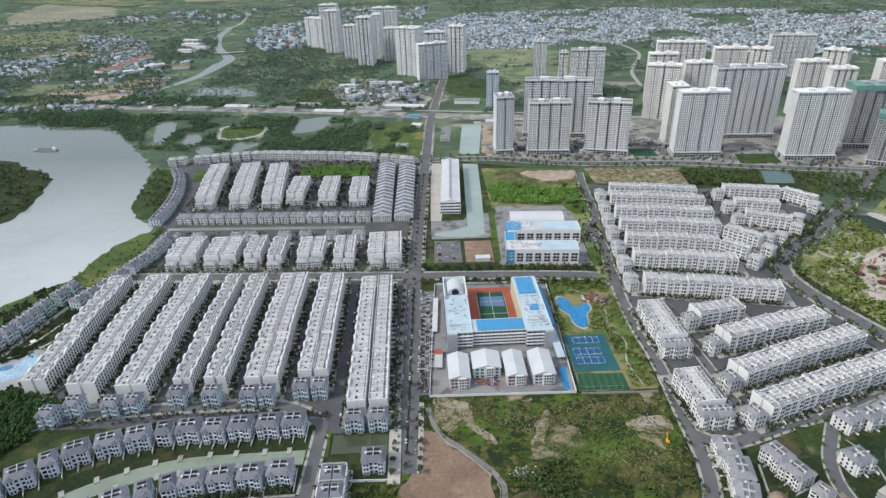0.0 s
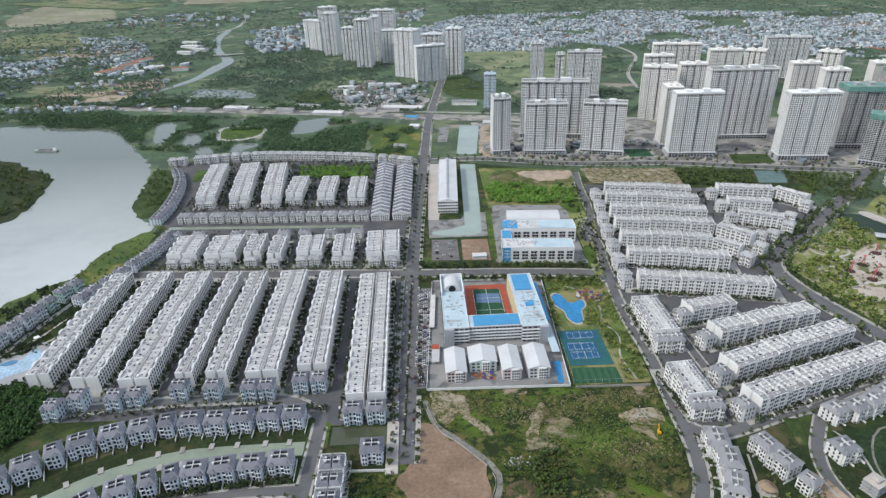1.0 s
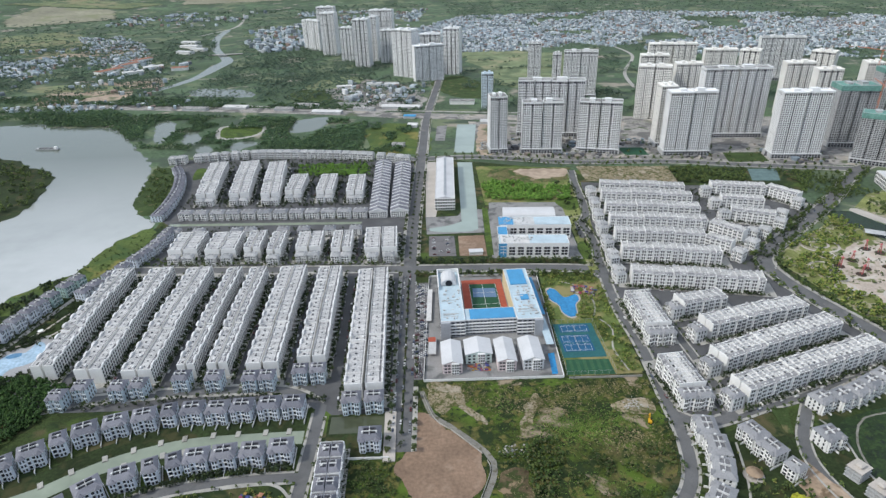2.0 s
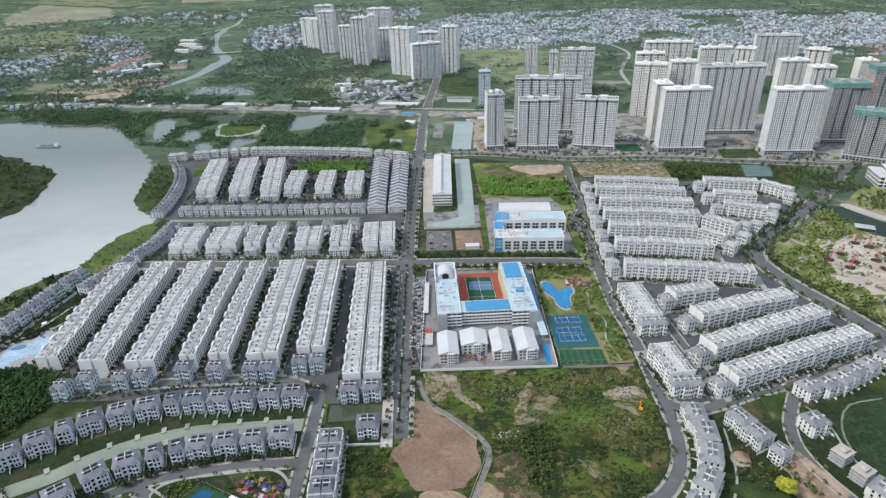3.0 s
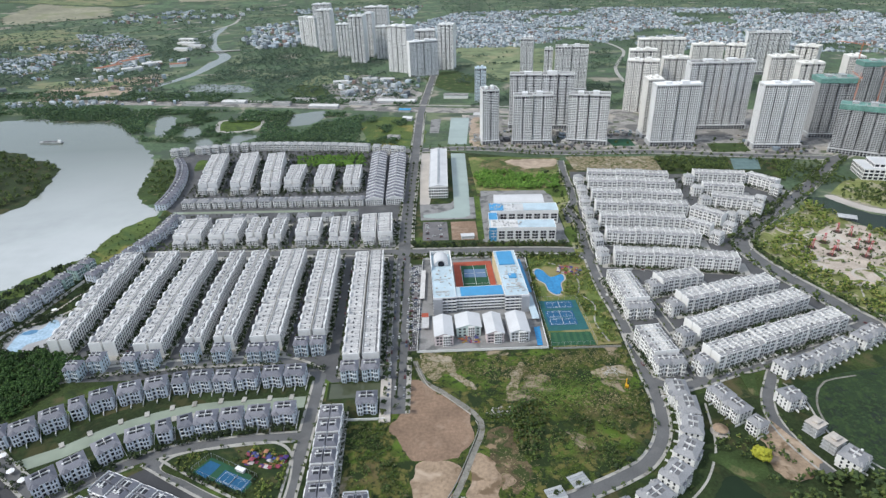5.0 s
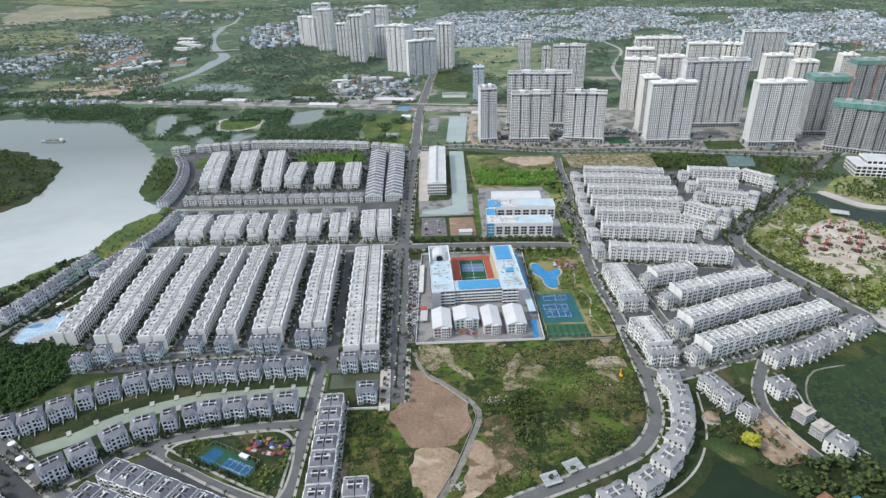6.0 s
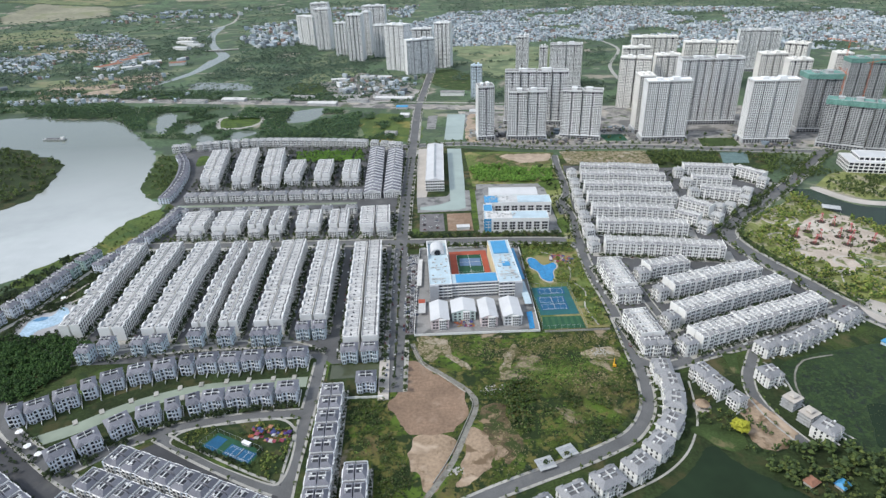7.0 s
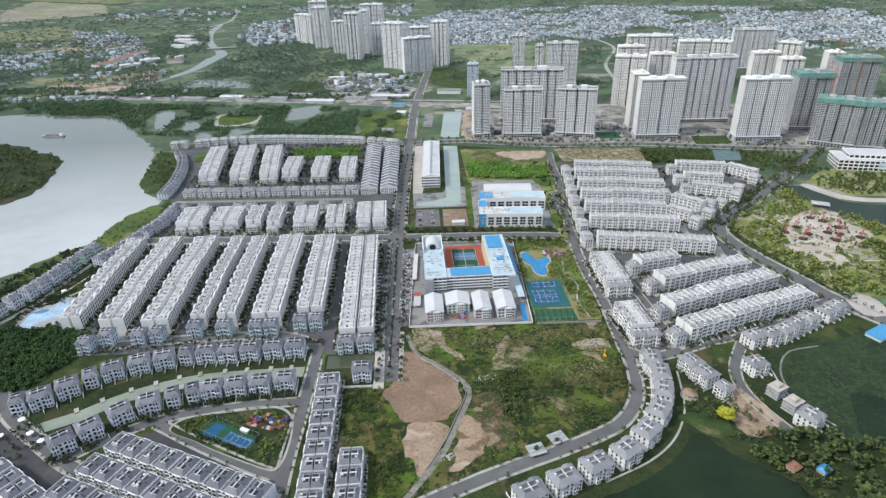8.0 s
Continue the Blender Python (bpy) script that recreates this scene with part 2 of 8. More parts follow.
BARK = mat("bark", (0.13, 0.1, 0.07), 0.2, 2.0, 0.2, 0.1, 0.95)
LEAF = mat("street_tree_leaves", (0.06, 0.085, 0.03), 0.35, 0.8, 0.05, 0.25, 0.8, palette=[(0.04, 0.06, 0.024), (0.055, 0.075, 0.026), (0.034, 0.05, 0.024), (0.07, 0.085, 0.03)])
LEAFS = mat("mixed_foliage", (0.06, 0.085, 0.03), 0.35, 0.5, 0.02, 0.3, 0.85, pick="island", palette=[(0.055, 0.085, 0.028), (0.085, 0.12, 0.034), (0.042, 0.065, 0.026), (0.115, 0.145, 0.04), (0.07, 0.10, 0.032)])
LEAFBRIGHT = mat("bright_orchard_foliage", (0.10, 0.16, 0.035), 0.3, 0.5, 0.03, 0.25, 0.85, pick="island", palette=[(0.13, 0.24, 0.04), (0.17, 0.29, 0.05), (0.10, 0.19, 0.035)])
LEAFWOOD = mat("young_plantation_foliage", (0.05, 0.10, 0.03), 0.3, 0.5, 0.03, 0.25, 0.85, pick="island", palette=[(0.038, 0.078, 0.02), (0.055, 0.105, 0.025), (0.03, 0.06, 0.018)])
LEAFDARK = mat("dark_garden_foliage", (0.03, 0.045, 0.02), 0.3, 0.6, 0.03, 0.25, 0.85, pick="island", palette=[(0.026, 0.038, 0.018), (0.038, 0.056, 0.022), (0.05, 0.072, 0.024), (0.02, 0.03, 0.016), (0.034, 0.05, 0.026)])
LEAFPARK = mat("park_foliage", (0.10, 0.13, 0.03), 0.3, 0.5, 0.03, 0.25, 0.85, pick="island", palette=[(0.12, 0.18, 0.036), (0.21, 0.25, 0.055), (0.16, 0.21, 0.045), (0.27, 0.26, 0.08), (0.075, 0.11, 0.028), (0.05, 0.08, 0.026)])
BUSH = mat("wild_bushes", (0.07, 0.11, 0.03), 0.3, 0.6, 0.04, 0.3, 0.9, pick="island", palette=[(0.045, 0.075, 0.02), (0.065, 0.10, 0.024), (0.085, 0.11, 0.03), (0.035, 0.058, 0.018), (0.10, 0.105, 0.045)])
LEAFWILD = mat("countryside_foliage", (0.06, 0.09, 0.045), 0.3, 0.3, 0.01, 0.3, 0.9, pick="island", palette=[(0.056, 0.10, 0.05), (0.075, 0.125, 0.055), (0.045, 0.08, 0.045), (0.10, 0.15, 0.06), (0.06, 0.105, 0.05)])
# far foliage paled and blued in its palette to stand for haze
LEAFHAZE = mat("hazed_woodland_foliage", (0.08, 0.11, 0.05), 0.3, 0.3, 0.006, 0.3, 0.9, pick="island", palette=[(0.08, 0.125, 0.088), (0.10, 0.145, 0.095), (0.066, 0.105, 0.08), (0.12, 0.155, 0.10)])
MEADOW = mat("wild_meadow", (0.052, 0.072, 0.012), 0.5, 0.6, 0.03, 0.35, 0.95, bump=0.7, bump_scale=0.8, spots=[((0.13, 0.105, 0.045), 0.02, 0.54, 0.64), ((0.085, 0.135, 0.018), 0.026, 0.49, 0.6), ((0.022, 0.036, 0.010), 0.05, 0.49, 0.56), ((0.13, 0.12, 0.035), 0.12, 0.54, 0.62), ((0.018, 0.032, 0.009), 0.22, 0.54, 0.62), ((0.30, 0.24, 0.17), 0.03, 0.62, 0.66)])
TUFTLIME = mat("bright_grass_tufts", (0.09, 0.15, 0.025), 0.3, 0.6, 0.04, 0.3, 0.9, pick="island", palette=[(0.09, 0.16, 0.024), (0.13, 0.21, 0.032), (0.06, 0.105, 0.02), (0.17, 0.19, 0.055)])
TUFTDRY = mat("dry_grass_tufts", (0.17, 0.15, 0.07), 0.3, 0.6, 0.04, 0.3, 0.95, pick="island", palette=[(0.21, 0.18, 0.09), (0.27, 0.22, 0.13), (0.14, 0.135, 0.055), (0.10, 0.10, 0.04)])
LIME = mat("lush_bright_grass", (0.075, 0.115, 0.022), 0.4, 0.5, 0.05, 0.3, 0.95, bump=0.6, bump_scale=0.8, spots=[((0.05, 0.08, 0.02), 0.08, 0.52, 0.6)])
DRYGRASS = mat("dry_trampled_grass", (0.13, 0.12, 0.05), 0.35, 0.5, 0.05, 0.3, 0.95, bump=0.5, bump_scale=0.8, spots=[((0.055, 0.085, 0.022), 0.08, 0.5, 0.6), ((0.24, 0.19, 0.12), 0.06, 0.58, 0.66)])
YELLOWLEAF = mat("yellow_green_leaves", (0.30, 0.30, 0.03), 0.25, 0.6, 0.1, 0.2, 0.85)
# pale metal roof tones, greyed and blued further to stand for haze
TOWN = mat("hazed_town_houses", (0.4, 0.4, 0.4), 0.1, 0.5, 0.01, 0.15, 0.85, pick="island", palette=[(0.55, 0.58, 0.61), (0.40, 0.46, 0.51), (0.66, 0.67, 0.68), (0.30, 0.35, 0.39), (0.28, 0.21, 0.18), (0.44, 0.51, 0.56), (0.18, 0.20, 0.22), (0.30, 0.33, 0.35), (0.58, 0.60, 0.62), (0.35, 0.40, 0.44), (0.50, 0.55, 0.59), (0.22, 0.25, 0.27)])
SITEGREY = mat("site_materials", (0.3, 0.3, 0.3), 0.15, 0.5, 0.05, 0.15, 0.9, pick="island", palette=[(0.30, 0.29, 0.27), (0.18, 0.18, 0.18), (0.40, 0.39, 0.37), (0.12, 0.12, 0.13), (0.24, 0.21, 0.18), (0.2, 0.24, 0.28)])
CARPAINT = mat("car_paint", (0.5, 0.5, 0.5), 0.02, 1.0, 0.1, 0.02, 0.3, spec=0.5, palette=[(0.6, 0.6, 0.6), (0.62, 0.62, 0.61), (0.04, 0.04, 0.045), (0.25, 0.26, 0.28), (0.6, 0.59, 0.57), (0.12, 0.03, 0.03), (0.08, 0.1, 0.16), (0.55, 0.55, 0.55)])
TYRE = mat("tyre_rubber", (0.03, 0.03, 0.03), 0.1, 5, 1, 0.1, 0.9)
REDTRACK = mat("red_running_track", (0.36, 0.09, 0.055), 0.1, 0.5, 0.1, 0.1, 0.9)
COURTGREEN = mat("green_court_surface", (0.026, 0.085, 0.045), 0.12, 0.5, 0.1, 0.1, 0.85)
PITCHLIGHT = mat("light_mown_turf", (0.045, 0.11, 0.055), 0.12, 0.5, 0.1, 0.1, 0.9)
COURTTEAL = mat("teal_court_surface", (0.032, 0.12, 0.125), 0.12, 0.5, 0.1, 0.1, 0.85)
# grey of the louvred walls, darkened for the shade on the school
LOUVER = mat("grey_shaded_louvre_wall", (0.40, 0.41, 0.435), 0.08, 0.8, 0.08, 0.08, 0.8)
COURTSLATE = mat("slate_blue_court_surface", (0.13, 0.20, 0.32), 0.1, 0.5, 0.1, 0.1, 0.8)
FADEDCOURT = mat("faded_teal_court_surface", (0.13, 0.19, 0.19), 0.15, 0.5, 0.1, 0.15, 0.9)
POOLDEEP = mat("deep_basin_water", (0.09, 0.22, 0.38), 0.12, 0.4, 0.1, 0.15, 0.12, spec=0.5, bump=0.05, bump_scale=1.5)
COURTBLUE = mat("blue_court_surface", (0.022, 0.10, 0.205), 0.1, 0.5, 0.1, 0.1, 0.8)
LINE = mat("white_line_paint", (0.7, 0.7, 0.7), 0.05, 1, 0.1, 0.05, 0.8)
STEEL = mat("galvanised_steel", (0.45, 0.46, 0.47), 0.1, 1, 0.1, 0.1, 0.5, metal=0.6)
NET = mat("green_safety_net", (0.17, 0.32, 0.28), 0.2, 0.3, 0.05, 0.2, 0.9)
RAWCONC = mat("raw_concrete", (0.45, 0.455, 0.46), 0.12, 0.3, 0.05, 0.12, 0.9)
CRANERED = mat("orange_crane_paint", (0.55, 0.17, 0.07), 0.1, 1, 0.1, 0.1, 0.6)
REDSTEEL = mat("red_painted_steel", (0.50, 0.13, 0.14), 0.1, 1, 0.1, 0.1, 0.5)
YELLOWPAINT = mat("yellow_machine_paint", (0.65, 0.36, 0.02), 0.1, 1, 0.1, 0.1, 0.5)
ORANGETILE = mat("orange_tile_roof", (0.30, 0.15, 0.10), 0.15, 1, 0.1, 0.15, 0.8)
PASTEL = mat("pastel_kindergarten_wall", (0.55, 0.6, 0.6), 0.05, 0.8, 0.1, 0.05, 0.85, palette=[(0.62, 0.70, 0.74), (0.70, 0.71, 0.72), (0.72, 0.62, 0.62), (0.60, 0.70, 0.66)])
TOYS = mat("coloured_play_ground_mats", (0.5, 0.2, 0.1), 0.05, 1, 0.1, 0.05, 0.7, palette=[(0.36, 0.12, 0.05), (0.07, 0.04, 0.17), (0.52, 0.50, 0.50), (0.34, 0.22, 0.06), (0.26, 0.06, 0.09), (0.06, 0.07, 0.20), (0.50, 0.46, 0.46), (0.40, 0.20, 0.12)])

# ---------------------------------------------------------------- builders


class Shape:
    """Collects faces in mesh code; every box or prism is a closed piece."""

    def __init__(self):
        self.v, self.f = [], []

    def add(self, verts, faces):
        k = len(self.v)
        self.v += [tuple(p) for p in verts]
        self.f += [tuple(k + i for i in face) for face in faces]
        return self

    def box(self, x0, x1, y0, y1, z0, z1):
        return self.add([(x0, y0, z0), (x1, y0, z0), (x1, y1, z0), (x0, y1, z0), (x0, y0, z1), (x1, y0, z1), (x1, y1, z1), (x0, y1, z1)],
                        [(3, 2, 1, 0), (4, 5, 6, 7), (0, 1, 5, 4), (1, 2, 6, 5), (2, 3, 7, 6), (3, 0, 4, 7)])

    def taper(self, x0, x1, y0, y1, z0, z1, dx, dy):
        """A box whose top is drawn in by dx and dy: hipped and mansard roofs."""
        return self.add([(x0, y0, z0), (x1, y0, z0), (x1, y1, z0), (x0, y1, z0), (x0 + dx, y0 + dy, z1), (x1 - dx, y0 + dy, z1), (x1 - dx, y1 - dy, z1), (x0 + dx, y1 - dy, z1)],
                        [(3, 2, 1, 0), (4, 5, 6, 7), (0, 1, 5, 4), (1, 2, 6, 5), (2, 3, 7, 6), (3, 0, 4, 7)])

    def gable_y(self, x0, x1, y0, y1, z0, z1):
        """A gabled prism with its ridge along y."""
        xm = (x0 + x1) / 2
        return self.add([(x0, y0, z0), (x1, y0, z0), (xm, y0, z1), (x0, y1, z0), (x1, y1, z0), (xm, y1, z1)],
                        [(0, 1, 2), (5, 4, 3), (0, 2, 5, 3), (2, 1, 4, 5), (1, 0, 3, 4)])

    def slope(self, x0, x1, y0, z0, y1, z1, y2):
        """A lean-to roof piece rising from (y0, z0) to (y1, z1), with its back at y2."""
        return self.add([(x0, y0, z0), (x1, y0, z0), (x1, y1, z1), (x0, y1, z1), (x0, y2, z1), (x1, y2, z1), (x1, y2, z0), (x0, y2, z0)],
                        [(0, 1, 2, 3), (3, 2, 5, 4), (4, 5, 6, 7), (7, 6, 1, 0), (0, 3, 4, 7), (1, 6, 5, 2)])

    def rod(self, a, b, r0, r1=None, n=6):
        a, b, r1 = Vector(a), Vector(b), r0 if r1 is None else r1
        q = (b - a).to_track_quat("Z", "Y")
        ring = [q @ Vector((math.cos(2 * math.pi * i / n), math.sin(2 * math.pi * i / n), 0)) for i in range(n)]
        return self.add([a + p * r0 for p in ring] + [b + p * r1 for p in ring],
                        [(i, (i + 1) % n, n + (i + 1) % n, n + i) for i in range(n)] + [tuple(range(n - 1, -1, -1)), tuple(range(n, 2 * n))])

    def clump(self, c, r, rng, flat=0.8):
        """An uneven eight-sided clump of foliage."""
        p = [(1, 0, 0), (0, 1, 0), (-1, 0, 0), (0, -1, 0), (0, 0, 1), (0, 0, -1)]
        turn = Euler((rng.uniform(0, 6), rng.uniform(0, 6), rng.uniform(0, 6))).to_matrix()
        verts = []
        for q in p:
            w = turn @ (Vector(q) * r * rng.uniform(0.65, 1.3))
            verts.append((c[0] + w.x, c[1] + w.y, c[2] + w.z * flat))
        return self.add(verts, [(0, 1, 4), (1, 2, 4), (2, 3, 4), (3, 0, 4), (1, 0, 5), (2, 1, 5), (3, 2, 5), (0, 3, 5)])

    def mesh(self, name, material):
        me = bpy.data.meshes.new(name)
        me.from_pydata(self.v, [], self.f)
        me.materials.append(material)
        return me


def part(name, shape, material, parent, label="", kind=""):
    """One mesh object under a thing or a part. shape may be a mesh that alike pieces share."""
    me = shape if isinstance(shape, bpy.types.Mesh) else shape.mesh(name, material)
    ob = new(name, me)
    ob.parent = parent
    return tagged(ob, label, kind=kind)


def thing(name, m, label, category, group="", kind=""):
    ob = new(name)
    ob.matrix_basis = m
    return tagged(ob, label, category, group, kind)


def glide(pts, step=8.0, closed=False):
    """A smooth line through a few control points."""
    p = [Vector((*q, 0)) for q in pts]
    out, n = [], len(p)
    for i in range(n if closed else n - 1):
        a, b, c, d = (p[(i + k) % n] if closed else p[min(max(i + k, 0), n - 1)] for k in (-1, 0, 1, 2))
        m = max(2, int((c - b).length / step))
        for j in range(m):
            t = j / m
            out.append(0.5 * ((2 * b) + (c - a) * t + (2 * a - 5 * b + 4 * c - d) * t * t + (3 * b - a - 3 * c + d) * t ** 3))
    return out if closed else out + [p[-1]]


SHEETS, ROADS = [], []


def sheet(name, pts, z, material, label, category, step=10.0, smooth=True, deep=0.0, kind="structure", ragged=0.0):
    """A level sheet of ground, water or paving with a smooth outline, and a rim of the given depth."""
    SHEETS.append(name)
    z += 0.0006 * len(SHEETS)
    line = glide(pts, step, True) if smooth else [Vector((*q, 0)) for q in pts]
    if ragged:
        fr = 0.4 / ragged
        line = [p + Vector((noise.noise((p.x * fr, p.y * fr, 1)), noise.noise((p.x * fr, p.y * fr, 8)), 0)) * ragged
                + Vector((noise.noise((p.x * 0.2, p.y * 0.2, 3)), noise.noise((p.x * 0.2, p.y * 0.2, 6)), 0)) * min(1.6, ragged * 0.3) for p in line]
    area = sum(a.x * b.y - b.x * a.y for a, b in zip(line, line[1:] + line[:1]))
    line = line if area > 0 else line[::-1]
    n = len(line)
    s = Shape().add([(p.x, p.y, z) for p in line], [tuple(range(n))])
    if deep:
        s.add([(p.x, p.y, z) for p in line] + [(p.x, p.y, z - deep) for p in line], [(n + i, n + (i + 1) % n, (i + 1) % n, i) for i in range(n)])
    return tagged(new(name, s.mesh(name, material)), label, category, kind=kind)


def ribbon(pts, a, b, z, deep=0.0, step=8.0):
    """A strip along a line from offset a to offset b to its right, with kerb faces of the given depth."""
    line = glide(pts, step)
    s, rows_ = Shape(), []
    for i, p in enumerate(line):
        d = (line[min(i + 1, len(line) - 1)] - line[max(i - 1, 0)]).normalized()
        r = Vector((d.y, -d.x, 0))
        rows_.append((p + r * a, p + r * b))
    n = len(rows_)
    s.add([(q.x, q.y, z) for r in rows_ for q in r], [(2 * i, 2 * i + 1, 2 * i + 3, 2 * i + 2) for i in range(n - 1)])
    if deep:
        for k in (0, 1):
            s.add([(r[k].x, r[k].y, zz) for r in rows_ for zz in (z, z - deep)],
                  [((2 * i, 2 * i + 2, 2 * i + 3, 2 * i + 1) if k else (2 * i, 2 * i + 1, 2 * i + 3, 2 * i + 2)) for i in range(n - 1)])
    return s


def road(name, pts, width, label, z=0.12, pave=0.0, material=None):
    ROADS.append((glide(pts, 4.0), width, z, pave))
    z += 0.001 * len(ROADS)
    return tagged(new(name, ribbon(pts, -width / 2, width / 2, z).mesh(name, material or ROADGREY)), label, "road", kind="structure")


def pavements():
    """Kerbed pavements along both sides of the roads, open where another road joins."""
    for k, (line, width, z, pave) in enumerate(ROADS):
        if not pave:
            continue
        for side in (-1, 1):
            run = []
            for i, p in enumerate(line + [None]):
                free = False
                if p is not None:
                    d = (line[min(i + 1, len(line) - 1)] - line[max(i - 1, 0)]).normalized()
                    q = p + Vector((d.y, -d.x, 0)) * side * (width / 2 + pave / 2)
                    free = not (width == 15 and side > 0 and 384 < p.y < 566) and all(j == k or min((q - o).length for o in other[0]) > other[1] / 2 + pave / 2 + 0.3 for j, other in enumerate(ROADS))
                if free:
                    run.append((p.x, p.y))
                else:
                    if len(run) > 3:
                        a, b = sorted((side * width / 2, side * (width / 2 + pave)))
                        ob = new("pavement", ribbon(run, a, b, z + 0.16 + 0.0007 * k, 0.3, 50).mesh("pavement", PAVING))
                        tagged(ob, "pale concrete pavement with kerb beside the road", "pavement", kind="structure")
                    run = []


def inside(x, y, poly):
    hit = False
    for (x0, y0), (x1, y1) in zip(poly, poly[1:] + poly[:1]):
        if (y0 > y) != (y1 > y) and x < (x1 - x0) * (y - y0) / (y1 - y0) + x0:
            hit = not hit
    return hit


def merged(name, protos, places, material, label, category):
    """Many pieces joined into one object of stuff. places: rows of proto, x, y, z, turn, size, height factor."""
    vs, fs, base = [], [], 0
    packs = [(np.array(s.v), s.f) for s in protos]
    for k, x, y, z, turn, size, tall in places:
        v, f = packs[k]
        c, sn = math.cos(turn) * size, math.sin(turn) * size
        w = np.empty_like(v)
        w[:, 0], w[:, 1], w[:, 2] = v[:, 0] * c - v[:, 1] * sn + x, v[:, 0] * sn + v[:, 1] * c + y, v[:, 2] * size * tall + z
        vs.append(w)
        fs += [tuple(i + base for i in face) for face in f]
        base += len(v)
    me = bpy.data.meshes.new(name)
    me.from_pydata(np.concatenate(vs).tolist() if vs else [], [], fs)
    me.materials.append(material)
    return tagged(new(name, me), label, category, kind="stuff")


def heading(a, b):
    return math.degrees(math.atan2(b[1] - a[1], b[0] - a[0]))


# ---------------------------------------------------------------- ground, water, roads
g = Shape()
nx = 48
xs = [-6000 + 12000 * i / nx for i in range(nx + 1)]
ys = [-1500, -500, 500, 1500, 2500, 3200, 3700, 3900, 4100, 4300, 4500, 4700, 4900, 5100, 6500]


def rise(x, y):
    """Added lift of the flat far ground, to fill the view within camera range."""
    far = max(0.0, math.hypot(x, y) - 4150) / 1000
    return 70 * far ** 1.5 + 8 * far * math.sin(x * 0.0021 + 1.0)



gv, gf = [], []
for j, y in enumerate(ys):
    for i, x in enumerate(xs):
        gv.append((x, y, rise(x, y)))
for j in range(len(ys) - 1):
    for i in range(nx):
        k = j * (nx + 1) + i
        gf.append((k, k + 1, k + nx + 2, k + nx + 1))
tagged(new("ground", g.add(gv, gf).mesh("ground", GROUND)), "green countryside with fields, scrub and bare patches", "ground", kind="structure")

RIVER = [(-1000, 1330), (-861, 1349), (-793, 1314), (-670, 1290), (-621, 1243), (-546, 1130), (-476, 1017), (-440, 900), (-428, 835), (-398, 784), (-366, 748), (-396, 684), (-407, 616),
         (-433, 591), (-460, 550), (-540, 480), (-800, 420), (-1700, 500), (-1800, 1100), (-1400, 1300)]
ISLAND = [(-783, 1091), (-686, 1029), (-623, 976), (-590, 867), (-597, 780), (-720, 720), (-1100, 760), (-1300, 1000), (-1000, 1080)]
sheet("river", RIVER, 0.05, WATER, "wide silty river with sky reflection painted into its pale colour", "river", 4, ragged=7.0)
sheet("river_island", ISLAND, 0.6, BANKGRASS, "low green wooded bank in the river", "island", deep=0.6, ragged=9.0, step=5)
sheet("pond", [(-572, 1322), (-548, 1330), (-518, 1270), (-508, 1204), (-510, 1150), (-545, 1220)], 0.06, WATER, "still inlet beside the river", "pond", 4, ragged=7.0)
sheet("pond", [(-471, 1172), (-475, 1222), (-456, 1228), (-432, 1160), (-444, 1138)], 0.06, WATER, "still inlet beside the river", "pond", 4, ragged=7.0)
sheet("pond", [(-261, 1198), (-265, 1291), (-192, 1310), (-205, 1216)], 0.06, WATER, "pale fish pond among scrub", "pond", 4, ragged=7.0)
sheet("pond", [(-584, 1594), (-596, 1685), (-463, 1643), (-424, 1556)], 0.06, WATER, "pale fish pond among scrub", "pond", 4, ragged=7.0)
sheet("path_ring", [(-414, 1203), (-419, 1262), (-371, 1274), (-324, 1266), (-312, 1208), (-345, 1168), (-393, 1166)], 0.05, PAVING, "pale track round the green field", "path", 6, ragged=3.0)
sheet("field", [(-404, 1203), (-411, 1257), (-371, 1265), (-333, 1259), (-324, 1208), (-349, 1178), (-389, 1175)], 0.06, LIME, "bright green oval grass field", "field", 5, ragged=4.0)
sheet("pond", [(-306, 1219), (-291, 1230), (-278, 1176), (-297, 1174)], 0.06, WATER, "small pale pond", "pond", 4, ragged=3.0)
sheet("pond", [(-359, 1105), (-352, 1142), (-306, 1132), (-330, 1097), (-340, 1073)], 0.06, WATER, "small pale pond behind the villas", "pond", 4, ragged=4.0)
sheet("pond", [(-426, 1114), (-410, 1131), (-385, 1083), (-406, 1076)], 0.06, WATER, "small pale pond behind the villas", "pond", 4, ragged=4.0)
sheet("field", [(-330, 1530), (-140, 1440), (-120, 1500), (-260, 1640)], 0.05, LAWN, "bright green grass field", "field")
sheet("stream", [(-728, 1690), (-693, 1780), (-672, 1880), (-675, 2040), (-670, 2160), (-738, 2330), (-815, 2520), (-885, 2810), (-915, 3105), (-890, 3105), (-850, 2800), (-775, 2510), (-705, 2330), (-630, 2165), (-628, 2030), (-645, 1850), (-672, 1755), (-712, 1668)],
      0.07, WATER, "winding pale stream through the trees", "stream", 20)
tagged(new("bridge", Shape().box(-60, 60, -8, 8, 2.0, 4.5).mesh("bridge", PAVING)), "low concrete road bridge over the stream", "bridge", kind="structure").matrix_basis = pose(-690, 2290, 0, 0, 0, 8)

FIELD = mat("pale_green_field", (0.19, 0.225, 0.12), 0.2, 0.05, 0.008, 0.25, 0.95, spots=[((0.12, 0.155, 0.085), 0.015, 0.5, 0.62), ((0.28, 0.27, 0.16), 0.01, 0.55, 0.65)])


